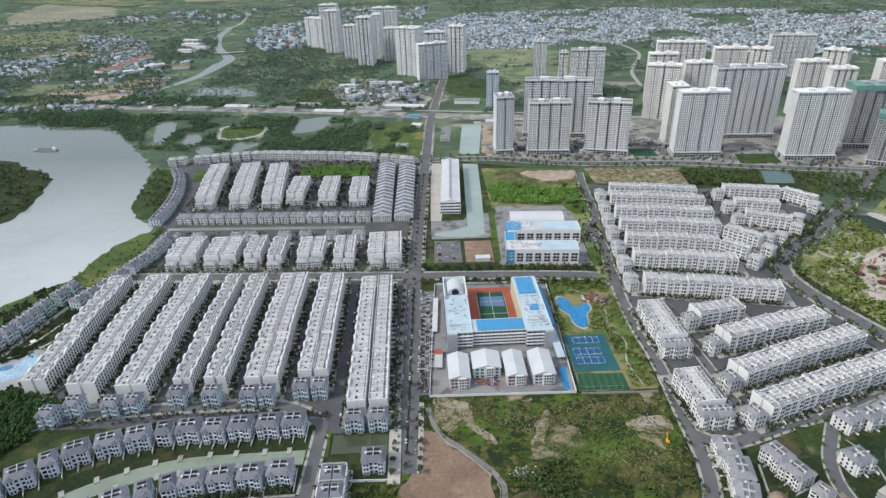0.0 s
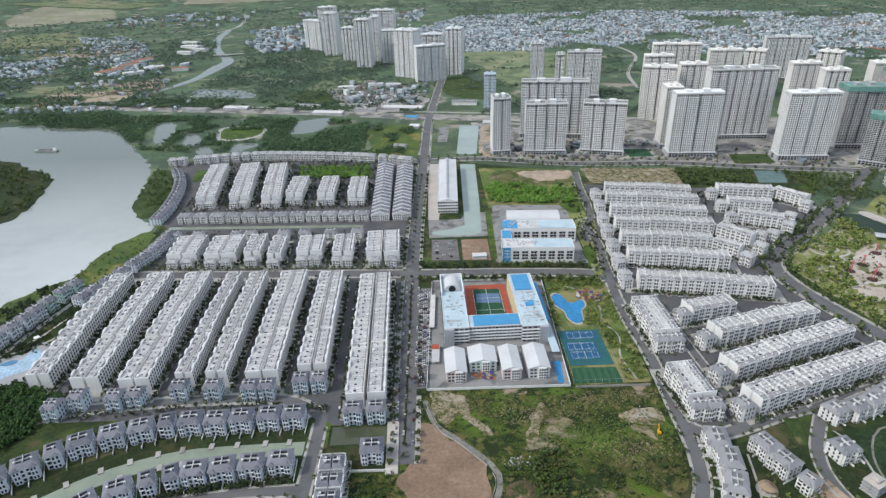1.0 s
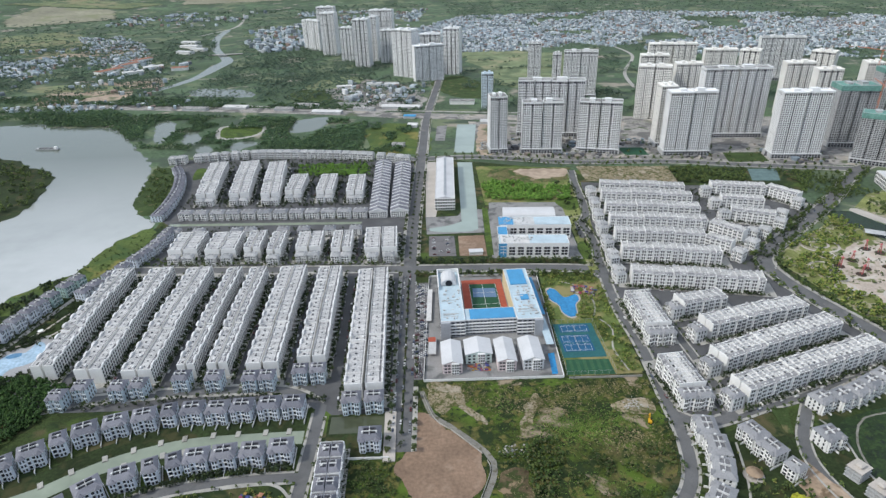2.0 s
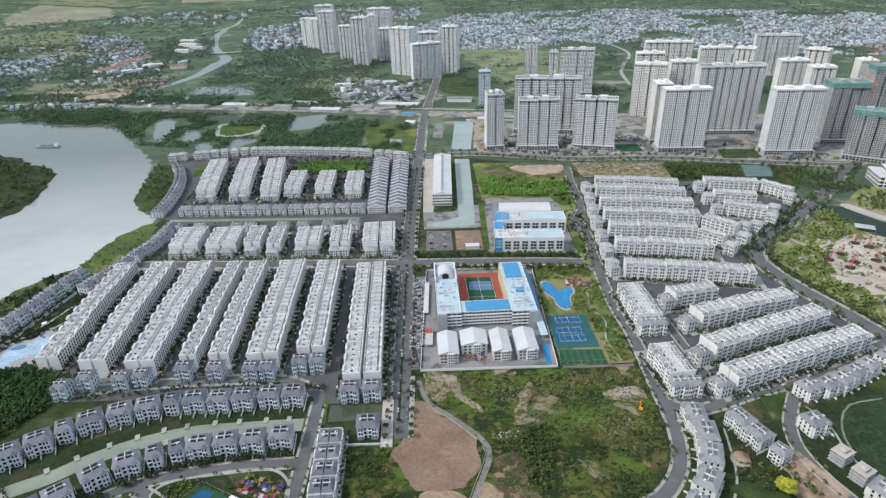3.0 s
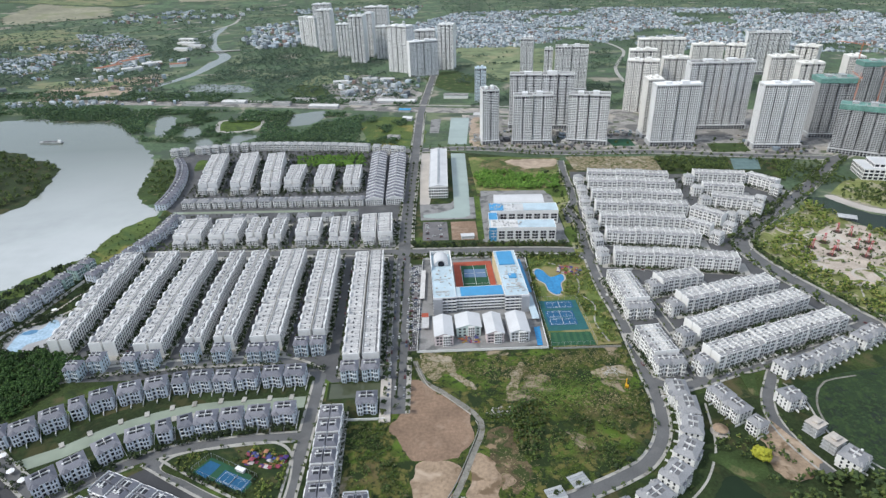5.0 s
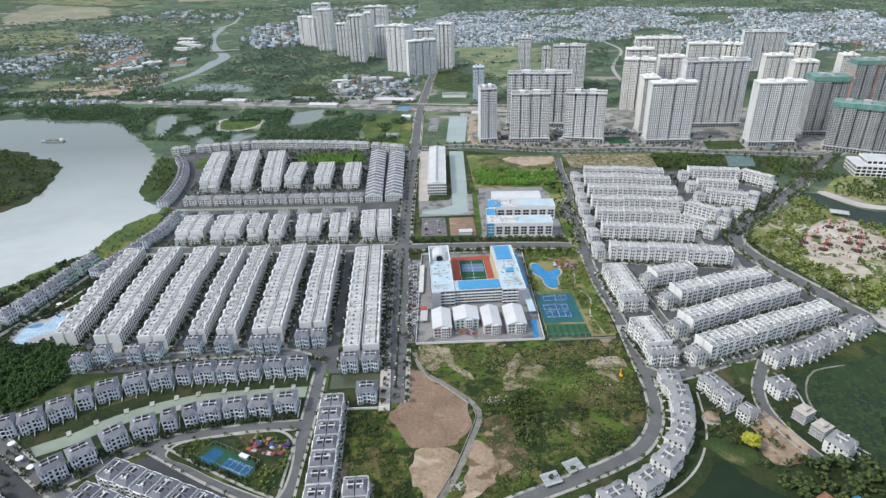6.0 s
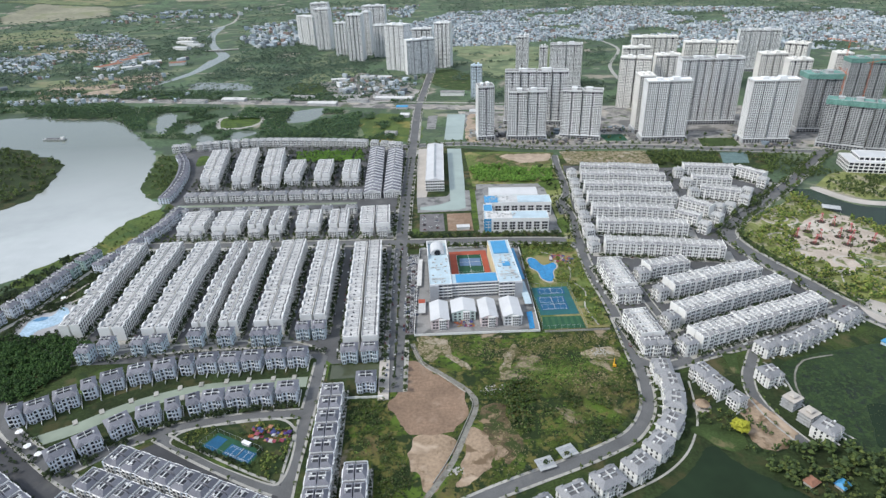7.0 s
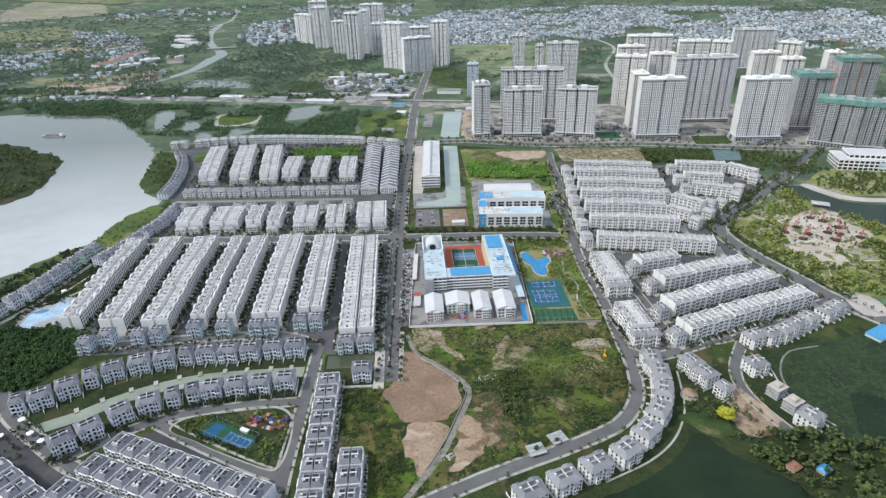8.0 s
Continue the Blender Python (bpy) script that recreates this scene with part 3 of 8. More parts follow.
def far_field(poly, material, label):
    """A field that follows the rise of the far ground."""
    f_ = Shape()
    xs_, ys_ = [p[0] for p in poly], [p[1] for p in poly]
    step = 24
    for i in range(int((max(xs_) - min(xs_)) / step) + 1):
        for j in range(int((max(ys_) - min(ys_)) / step) + 1):
            x, y = min(xs_) + i * step, min(ys_) + j * step
            if inside(x + step / 2 + 30 * noise.noise((x * 0.01, y * 0.01, 2)), y + step / 2 + 30 * noise.noise((x * 0.01, y * 0.01, 5)), poly):
                f_.add([(u, v, rise(u, v) + 2.5) for u, v in ((x, y), (x + step, y), (x + step, y + step), (x, y + step))], [(0, 1, 2, 3)])
    return tagged(new("field", f_.mesh("field", material)), label, "field", kind="structure")


FARGREEN = mat("far_meadow", (0.17, 0.20, 0.10), 0.2, 0.05, 0.006, 0.25, 0.95, spots=[((0.24, 0.22, 0.13), 0.006, 0.5, 0.62), ((0.10, 0.135, 0.075), 0.012, 0.54, 0.62)])
FARTAN = mat("far_dry_field", (0.26, 0.25, 0.18), 0.15, 0.05, 0.004, 0.2, 0.95, spots=[((0.22, 0.23, 0.13), 0.008, 0.54, 0.64)])
far_field([(-2404, 3855), (-2225, 3547), (-2017, 3669), (-1778, 3867), (-1935, 4234), (-2430, 4319)], FARTAN, "tan dry field on the plain")
far_field([(-1575, 4470), (-912, 4631), (-959, 4800), (-1650, 4760)], FARTAN, "tan dry field on the plain")
far_field([(-2700, 4350), (-1900, 4300), (-1700, 4500), (-2300, 4600)], FARGREEN, "pale green field on the plain")
sheet("field", [(-1969, 3106), (-1645, 2549), (-1324, 2506), (-1517, 2984), (-1808, 3260)], 0.1, FARGREEN, "pale green pasture", "field", ragged=30.0)
sheet("field", [(51, 1672), (128, 1736), (184, 1609), (167, 1447), (78, 1494)], 0.1, LAWN, "dark green meadow beside the avenue", "field", ragged=12.0)
sheet("field", [(-1055, 1815), (-877, 1780), (-797, 1728), (-900, 1700), (-1090, 1730)], 0.12, FARGREEN, "pale green strip by the river", "field", ragged=12.0)
sheet("cleared_land", [(130, 1196), (157, 1192), (135, 1005), (107, 1009)], 0.13, STRIP, "pale sandy strip beside the canal", "soil", 6, ragged=4.0)
sheet("parking_lot", [(42, 1200), (64, 1207), (53, 1097), (35, 1099)], 0.14, YARD, "grey car park beside the avenue", "parking lot", smooth=False)
sheet("cleared_land", [(-268, 1736), (-73, 1697), (26, 1504), (17, 1374), (-143, 1388)], 0.09, DUST, "dusty site with low sheds", "soil", 10, ragged=25.0)
sheet("field", [(-1395, 2439), (-1200, 2640), (-1046, 2429), (-1427, 2379)], 0.1, STRIP, "tan dry field", "field", ragged=30.0)
sheet("field", [(-301, 1692), (-200, 1798), (-143, 1702), (-258, 1608)], 0.1, FIELD, "pale green field", "field", ragged=15.0)
GREENFIELD = [(170, 2215), (310, 2182), (515, 2009), (497, 1662), (255, 1551), (184, 1914)]
sheet("field", GREENFIELD, 0.1, FIELD, "pale green open field", "field", ragged=30.0)
sheet("field", [(1882, 2800), (1990, 2700), (1729, 2367), (1623, 2494)], 0.1, SOIL, "reddish brown cleared land", "field", ragged=30.0)
sheet("field", [(-1041, 1675), (-862, 1756), (-761, 1626), (-900, 1520)], 0.1, STRIP, "tan cleared land by the river", "field", ragged=30.0)
sheet("field", [(-1038, 1788), (-860, 1830), (-739, 1815), (-759, 1720)], 0.1, STRIP, "tan cleared land by the river", "field", ragged=20.0)
sheet("field", [(-103, 1201), (-50, 1239), (12, 1184), (13, 1028), (-34, 1021), (-82, 1041), (-93, 1105)], 0.07, BANKLIME, "patchy lot beside the avenue", "field", ragged=15.0)

# canals and lakes
sheet("canal", [(66, 1020), (85, 1210), (124, 1204), (101, 1014)], 0.1, MILKY, "straight greenish canal basin", "canal", smooth=False)
sheet("canal", [(68, 965), (93, 961), (84, 800), (76, 690), (66, 683), (30, 684), (12, 690), (12, 698), (40, 705), (56, 716)], 0.06, MILKY, "straight greenish canal beside the long building", "canal", smooth=False)
CANAL_W = [(-302, 274), (-287, 282), (-268, 291), (-250, 304), (-229, 315), (-203, 324), (-175, 329), (-130, 330), (-95, 330)]
tagged(new("canal_bank", ribbon(CANAL_W, -22, 19, 0.055).mesh("canal_bank", BANKGRASS)), "grassy bank of the villa canal", "bank", kind="structure")
tagged(new("canal", ribbon(CANAL_W, -6.5, 7.0, 0.1).mesh("canal", CANALWATER)), "murky green villa canal", "canal", kind="structure")
sheet("canal_bank", [(-78, 352), (-30, 350), (-31, 302), (-78, 306)], 0.05, BANKGRASS, "grassy bank of the canal basin", "bank", smooth=False)
sheet("canal", [(-76, 350), (-34, 348), (-34, 327), (-53, 328), (-55, 331), (-76, 331)], 0.1, BASINWATER, "murky green canal basin", "canal", smooth=False)
sheet("canal", [(-345, 742), (-80, 722), (-79, 730), (-345, 750)], 0.1, CANALWATER, "narrow murky green canal between the terraces", "canal", smooth=False)
sheet("lake", [(261, 165), (254, 181), (235, 199), (221, 214), (215, 228), (207, 227), (196, 216), (182, 204), (161, 191), (142, 183), (118, 176), (88, 164), (110, 60), (268, 60)], 0.22, LAKEWATER, "dark green lake with grassy shore", "lake", 3, ragged=1.2)
LOTUS = [(312, 312), (335, 322), (380, 329), (440, 328), (470, 250), (420, 205), (339, 204), (310, 222), (303, 245), (303, 285)]
sheet("lotus_pond", LOTUS, 0.1, mat("lotus_covered_water", (0.016, 0.032, 0.009), 0.4, 0.5, 0.04, 0.3, 0.6, bump=0.5, bump_scale=1.0, spots=[((0.022, 0.043, 0.011), 0.04, 0.48, 0.62), ((0.014, 0.024, 0.013), 0.09, 0.54, 0.6), ((0.036, 0.064, 0.016), 0.3, 0.52, 0.6)]), "pond covered in green lotus leaves", "pond")
sheet("open_water", [(350, 258), (366, 258), (380, 240), (392, 222), (347, 212), (330, 218), (340, 236)], 0.14, LAKEWATER, "open dark water among the lotus leaves", "pond", 3, ragged=2.0)
road("footpath", [(365, 322), (335, 317), (318, 301), (309, 284), (306, 270)], 1.6, "pale footpath round the lotus pond", 0.2, 0, DIRTROAD)
sheet("park_pond", [(545, 690), (579, 692), (590, 655), (612, 625), (670, 612), (820, 620), (820, 540), (640, 540), (601, 556), (569, 600), (556, 641)], 0.08, LAKEWATER, "dark park lake with a sandy beach", "lake")
sheet("park_lawn", [(592, 704), (606, 676), (628, 648), (690, 638), (820, 652), (820, 780), (700, 770), (640, 748)], 0.1, PARKGRASS, "planted park behind the beach", "park", smooth=False)
sheet("beach", [(579, 697), (590, 662), (614, 632), (680, 620), (820, 632), (820, 650), (690, 634), (626, 645), (604, 672), (594, 700)], 0.12, PLAZA, "pale sandy beach along the park lake", "beach")

sheet("estate_ground", [(-520, 60), (560, 60), (560, 250), (470, 380), (430, 860), (250, 900), (60, 980), (-20, 990), (-300, 1060), (-430, 1040), (-372, 860), (-360, 740), (-380, 600), (-470, 500), (-500, 300)], 0.02, GRASS, "rough green ground under the estate", "ground", smooth=False)

# paved housing land
sheet("housing_land", [(-352, 395), (-300, 372), (-90, 366), (-76, 352), (-30, 352), (-26, 600), (-8, 760), (-2, 965), (-90, 1012), (-300, 1050), (-440, 1035), (-412, 960), (-385, 860), (-378, 780), (-345, 745), (-352, 640)],
      0.08, STREET, "grey asphalt streets of the housing estate", "road", smooth=False)
sheet("housing_land", [(-345, 640), (-375, 600), (-440, 520), (-470, 470), (-470, 430), (-352, 470), (-346, 560)], 0.07, GRASS, "garden strip behind the riverside villas", "lawn", smooth=False)
road("road", [(-430, 410), (-413, 441), (-400, 470), (-391, 510), (-380, 555), (-372, 590)], 5.5, "narrow pale riverside lane", 0.13, 0, PAVING)
for line_ in ([(-388, 484), (-378, 497), (-372, 518), (-362, 540)], [(-392, 470), (-372, 482), (-360, 500), (-354, 530)]):
    road("footpath", line_, 2.4, "pale garden footpath", 0.16, 0, PLAZA)
sheet("housing_land", [(206, 845), (248, 845), (400, 812), (520, 800), (545, 720), (500, 660), (405, 580), (395, 540), (418, 440), (432, 395), (330, 345), (225, 318), (190, 330), (192, 560)],
      0.08, STREET, "grey asphalt streets of the terrace quarter", "road", smooth=False)
sheet("housing_land", [(-345, 330), (-290, 262), (-250, 235), (-190, 275), (-92, 222), (-92, 120), (-420, 120), (-420, 330)], 0.05, ASPHALT, "grey asphalt streets round the terraces", "road", smooth=False)
MAIN = [(-20.5, 309), (-19, 354), (-17.6, 413), (-16.6, 490), (-14.5, 570), (-9, 720), (2, 910), (11, 1070), (22, 1260), (45, 1480), (75, 1742), (110, 2050)]
road("road", MAIN, 15, "wide grey main avenue with parked cars", 0.16, 4.0)
road("road", [(-358, 618), (-230, 606), (-90, 596), (-12, 589), (90, 582), (185, 571), (203, 556)], 14, "grey asphalt cross street", 0.14, 3.0)
road("road", [(203, 556), (199, 515), (197, 470), (198, 429), (196, 385), (193, 345), (190, 305), (180, 270), (161, 246), (140, 234), (110, 222), (78, 211), (45, 199), (0, 180), (-60, 150)], 9, "curving grey estate road", 0.14, 2.2)
road("road", [(196, 330), (209, 321), (227, 323), (271, 337), (311, 348), (365, 370), (428, 395)], 9, "grey estate road", 0.15, 2.2)
road("road", [(236, 500), (237, 446), (239, 400), (240, 365), (236, 326)], 7, "narrow grey estate lane", 0.13, 1.6)
road("road", [(520, 260), (460, 340), (430, 395), (417, 436), (402, 482), (391, 530), (393, 566), (415, 596), (498, 665), (582, 737), (698, 848), (800, 900)], 16, "wide tree-lined boulevard", 0.17, 4)
road("road", [(311, 347), (292, 322), (277, 300), (270, 277), (272, 251), (280, 225)], 8, "grey estate lane", 0.13, 1.5)
road("road", [(-60, 996), (20, 990), (109, 988), (259, 942), (414, 926), (535, 892), (700, 850)], 17, "grey boulevard in front of the towers", 0.15, 3)
road("road", [(-372, 360), (-332, 302), (-292, 268), (-255, 240), (-215, 214), (-150, 150)], 9, "grey estate road", 0.14, 2.5)
road("road", [(-258, 244), (-234, 262), (-208, 277), (-178, 286), (-150, 289), (-122, 291), (-90, 291)], 8, "grey estate road", 0.13, 2)
road("road", [(-86, 362), (-87, 335), (-89, 292), (-91, 260), (-93, 223), (-94, 150)], 9, "grey estate road", 0.15, 2)
road("road", [(-204, 277), (-165, 252), (-140, 237), (-117, 224), (-94, 213)], 8, "grey estate road", 0.13, 2)
road("road", [(-330, 372), (-290, 385), (-200, 390), (-120, 385), (-84, 360)], 9, "grey street at the end of the terraces", 0.13, 3.0)
road("road", [(-4, 375), (4, 346), (16, 334), (42, 304), (46, 286), (36, 261), (24, 232), (10, 210), (-8, 186)], 4.4, "grey dirt track across the vacant land", 0.19, 0, DIRTROAD)
road("road", [(-900, 1530), (-731, 1490), (-480, 1430), (-232, 1368), (24, 1290), (442, 1200), (668, 1160), (1100, 1120)], 46, "dusty earthworks of a highway under construction", 0.1, 0, DUST)
road("road", [(-450, 1462), (-240, 1408), (0, 1340), (300, 1270)], 9, "pale concrete roadway under construction", 0.2, 0, PAVING)
road("road", [(-1100, 4200), (-950, 3600), (-900, 3200), (-980, 2900)], 14, "distant pale highway", 0.2, 0, PAVING)
road("road", [(560, 1500), (600, 1700), (720, 2000), (700, 2300)], 10, "pale lane towards the old town", 0.15, 0, PAVING)

road("road", [(205, 560), (208, 597), (214, 630), (215, 666), (214, 694), (227, 722), (235, 773), (240, 830), (250, 900)], 9, "curving grey estate road", 0.15, 2.0)

pavements()
sheet("parking_lot", [(205, 698), (214, 705), (212, 650), (200, 649)], 0.15, ROADGREY, "grey car park beside the second school", "parking lot", smooth=False)
sheet("lawn", [(-372, 930), (-381, 983), (-364, 982), (-357, 941)], 0.17, LIME, "bright green lawn at the curved row", "lawn", 3)
sheet("lawn", [(199, 640), (209, 628), (203, 596), (192, 594), (190, 622)], 0.17, LIME, "bright green lawn beside the school", "lawn", 3)
sheet("lawn", [(196, 775), (230, 785), (222, 745), (204, 740)], 0.17, LIME, "bright green lawn beside the school", "lawn", 3)
sheet("lawn", [(88, 760), (96, 757), (87, 614), (79, 614)], 0.17, LIME, "bright green garden strip along the school", "lawn", smooth=False)

# vacant land
VACANT = [(-2, 386), (120, 382), (187, 379), (187, 351), (184, 301), (172, 274), (138, 240), (66, 213), (20, 194), (-10, 182), (-32, 182), (-62, 182), (-62, 303), (-30, 306), (-10, 345)]
sheet("vacant_land", VACANT, 0.06, MEADOW, "wild green meadow with shrubs and bare patches", "field", smooth=False)
sheet("bare_soil", [(-6, 350), (15, 332), (30, 312), (40, 292), (31, 264), (-1, 259), (-16, 272), (-25, 296), (-15, 308)], 0.1, SOIL, "bare brown levelled soil", "soil", 1.5, ragged=5.0)
sheet("bare_soil", [(-1, 257), (27, 254), (20, 229), (8, 205), (-6, 228)], 0.1, SAND, "churned pink cleared earth", "soil", 1.5, ragged=5.0)
sheet("bare_soil", [(38, 262), (52, 249), (50, 225), (26, 208), (30, 236)], 0.1, SAND, "churned pink cleared earth", "soil", 1.5, ragged=5.0)
for wall_line in ([(-3, 370), (6, 341), (20, 326), (39, 303)], [(42, 296), (43, 286), (33, 261), (22, 236), (8, 212)]):
    tagged(new("boundary_wall", ribbon(wall_line, -0.15, 0.15, 1.3, 1.25, 3).mesh("boundary_wall", PAVING)), "low grey wall beside the dirt track", "wall", kind="structure")
sheet("bare_soil", [(46, 274), (56, 286), (66, 284), (72, 262), (76, 240), (61, 225), (49, 250)], 0.08, MUD, "damp brown churned mud", "soil", 1.5, ragged=6.0)
sheet("bare_soil", [(52, 240), (60, 243), (63, 234), (55, 230)], 0.12, SAND, "pale orange earth", "soil", 1.0, ragged=3.0)
sheet("bare_soil", [(-1, 382), (10, 383), (24, 374), (36, 352), (44, 336), (34, 340), (22, 352), (10, 348), (4, 356)], 0.09, TRAMPLED, "pale trampled earth", "soil", 1.2, ragged=7.0)
sheet("bare_soil", [(84, 360), (92, 362), (86, 342), (76, 322), (68, 318), (74, 336)], 0.09, TRAMPLED, "pale trampled track", "soil", 1.2, ragged=5.0)
sheet("rubble_yard", [(150, 352), (180, 350), (181, 338), (156, 337)], 0.1, TRAMPLED, "pale rubble yard", "soil", 1.2, ragged=9.0)
sheet("parking_lot", [(-10.5, 390), (-2, 390), (7, 555), (-8, 555)], 0.17, PARKGREY, "grey asphalt parking lot beside the school", "parking lot", smooth=False)
sheet("forecourt", [(8, 680), (98, 678), (100, 752), (62, 758), (52, 735), (8, 735)], 0.03, YARD, "grey paved canal side", "pavement", smooth=False)
sheet("plaza", [(8, 735), (22, 735), (52, 970), (14, 972)], 0.14, PLAZA, "pale pink paved forecourt", "plaza", smooth=False)
sheet("parking_lot", [(9, 618), (42, 616), (43, 672), (11, 674)], 0.14, PARKGREY, "grey asphalt parking lot", "parking lot", smooth=False)
sheet("vacant_plot", [(46, 616), (79, 613), (81, 670), (48, 671)], 0.1, SOIL, "brown fenced vacant plot", "field", smooth=False)
sheet("vacant_plot", [(97, 940), (250, 914), (219, 768), (94, 770)], 0.08, YELLOWGRASS, "green vacant plot with dry earth", "field", smooth=False)
sheet("bare_soil", [(118, 918), (187, 918), (246, 912), (238, 866), (193, 850), (141, 862), (118, 880)], 0.12, DRYGRASS, "dry straw-coloured grass", "field", 1.5, ragged=9.0)
sheet("bare_soil", [(160, 912), (240, 908), (232, 876), (190, 868)], 0.125, STRIP, "dry tan earth", "soil", 1.5, ragged=5.0)
sheet("vacant_plot", [(262, 920), (410, 900), (396, 815), (262, 850)], 0.08, TRAMPLED, "dusty tan cleared plot", "field", smooth=False)
sheet("vacant_plot", [(416, 905), (620, 850), (560, 760), (520, 805), (408, 815)], 0.08, GRASS, "overgrown green plot", "field", smooth=False)
sheet("tower_forecourt", [(110, 1230), (500, 1165), (860, 1120), (830, 840), (540, 900), (414, 940), (259, 955), (112, 1002)], 0.06, DUST, "dusty ground round the towers", "pavement", smooth=False)
sheet("sports_field", [(360, 1010), (405, 1005), (402, 962), (362, 966)], 0.12, COURTGREEN, "fenced green sports field between the towers", "field", smooth=False)
sheet("sports_field", [(530, 958), (593, 952), (584, 904), (517, 907)], 0.12, LAWN, "green field between the towers", "field", smooth=False)
sheet("sports_field", [(530, 872), (574, 866), (552, 815), (511, 820)], 0.12, FADEDCOURT, "faded teal court beside the young trees", "field", smooth=False)
sheet("school_yard", [(-1, 388), (118, 384), (128, 561), (8, 566)], 0.12, YARD, "grey paved school yard", "pavement", smooth=False)
sheet("park_lawn", [(122, 384), (188, 384), (192, 470), (196, 545), (188, 560), (131, 562)], 0.1, YELLOWGRASS, "green estate park lawn with paths", "park", smooth=False)
sheet("school_yard", [(84, 606), (190, 594), (196, 700), (232, 765), (100, 778)], 0.1, YARD, "grey paved grounds of the second school", "pavement", smooth=False)
sheet("park_lawn", [(408, 560), (424, 470), (444, 400), (560, 380), (820, 430), (820, 545), (640, 545), (595, 556), (560, 600), (548, 680), (500, 640), (425, 590)], 0.1, PARKGRASS, "landscaped park with paths and shrubs", "park", smooth=False)
sheet("plaza", [(450, 506), (462, 543), (504, 589), (533, 606), (565, 600), (560, 565), (571, 538), (558, 516), (514, 498), (467, 489)], 0.16, SANDSTONE, "pinkish sculpture plaza with planting", "plaza", 3, ragged=7.0)
sheet("plaza", [(470, 493), (489, 491), (496, 471), (470, 452), (463, 475)], 0.17, SANDSTONE, "pinkish sandy clearing in the park", "plaza", 3, ragged=4.0)
sheet("plaza", [(447, 409), (467, 396), (468, 375), (457, 361), (439, 365), (438, 388)], 0.16, PLAZA, "pale sandy lot in the park", "plaza")
sheet("pavement", [(-142 + (x + 142) * 1.035, 254 + (y - 254) * 1.07) for x, y in [(-189, 268), (-186, 275), (-176, 280), (-151, 284), (-129, 286), (-109, 284), (-98, 274), (-95, 260), (-95, 242), (-97, 229), (-101, 222), (-108, 223), (-125, 231), (-148, 243), (-168, 255), (-184, 263)]], 0.15, PAVING, "pale pavement round the small park", "pavement", 3)
sheet("park_lawn", [(-189, 268), (-186, 275), (-176, 280), (-151, 284), (-129, 286), (-109, 284), (-98, 274), (-95, 260), (-95, 242), (-97, 229), (-101, 222), (-108, 223), (-125, 231), (-148, 243), (-168, 255), (-184, 263)], 0.16, GRASS, "small estate park lawn", "park", 3)
sheet("riverbank", [(-366, 744), (-352, 700), (-360, 640), (-385, 590), (-440, 525), (-460, 545), (-433, 588), (-410, 616), (-398, 684)], 0.2, BANKLIME, "bright green grassy river bank", "bank", 4, ragged=7.0)
sheet("riverbank", [(-428, 835), (-440, 900), (-455, 990), (-415, 985), (-390, 900), (-382, 800), (-398, 784)], 0.2, LAWN, "garden strip along the river", "bank", 4, ragged=7.0)
sheet("lush_grass", [(204, 246), (214, 250), (232, 248), (240, 238), (236, 226), (224, 222), (214, 230)], 0.24, LAWN, "mown grass at the tip of the lake", "bank", 2, ragged=3.0)
sheet("housing_land", [(190, 566), (206, 845), (252, 846), (236, 760), (226, 690), (216, 620), (206, 566)], 0.11, PARKGRASS, "planted strip between the villas and the street", "lawn", smooth=False)
sheet("lake_shore", [(262, 300), (250, 262), (262, 235), (232, 212), (214, 212), (190, 200), (160, 180), (118, 164), (76, 150), (60, 170), (80, 178), (120, 200), (160, 216), (186, 240), (206, 266), (212, 305), (240, 316)], 0.06, BANKGRASS, "green lake shore with a footpath", "bank", smooth=False)
sheet("lake_shore", [(240, 300), (300, 310), (304, 240), (340, 202), (520, 202), (520, 40), (230, 40), (230, 190), (212, 232), (262, 240)], 0.05, BANKGRASS, "overgrown lake shore", "bank", smooth=False)
sheet("bare_soil", [(252, 276), (262, 280), (272, 262), (280, 240), (262, 222), (246, 224), (244, 240)], 0.13, SAND, "pale bare earth", "soil", 1.5, ragged=5.0)

# ---------------------------------------------------------------- terraces
SHARED = {}


def windows_on(s, x0, x1, y, z0, floors, storey, count, w=1.25, h=1.75, out=-0.06):
    """Panes of one wall that faces -y (out < 0) or +y."""
    for k in range(floors):
        for i in range(count):
            xc = x0 + (x1 - x0) * (i + 0.5) / count
            z = z0 + storey * k + 0.8
            a, b = sorted((y, y + out))
            s.box(xc - w / 2, xc + w / 2, a, b, z, z + h)


def joined(name, *pairs):
    """One mesh out of several shapes, each with its material."""
    me = bpy.data.meshes.new(name)
    vs, fs, ids = [], [], []
    for k, (shape, material) in enumerate(pairs):
        n = len(vs)
        vs += shape.v
        fs += [tuple(n + i for i in f) for f in shape.f]
        ids += [k] * len(shape.f)
        me.materials.append(material)
    me.from_pydata(vs, [], fs)
    me.polygons.foreach_set("material_index", ids)
    return me


def hump(s, x0, x1, y0, y1, z0, rise, n=6):
    """A rounded gable across the parapet."""
    xm, r = (x0 + x1) / 2, (x1 - x0) / 2
    arc = [(xm - r * math.cos(math.pi * i / n), z0 + rise * math.sin(math.pi * i / n) ** 0.7) for i in range(n + 1)]
    m = len(arc)
    s.add([(x, y0, z) for x, z in arc] + [(x, y1, z) for x, z in arc], [tuple(range(m)), tuple(range(2 * m - 1, m - 1, -1))] + [(i + 1, i, m + i, m + i + 1) for i in range(m - 1)])


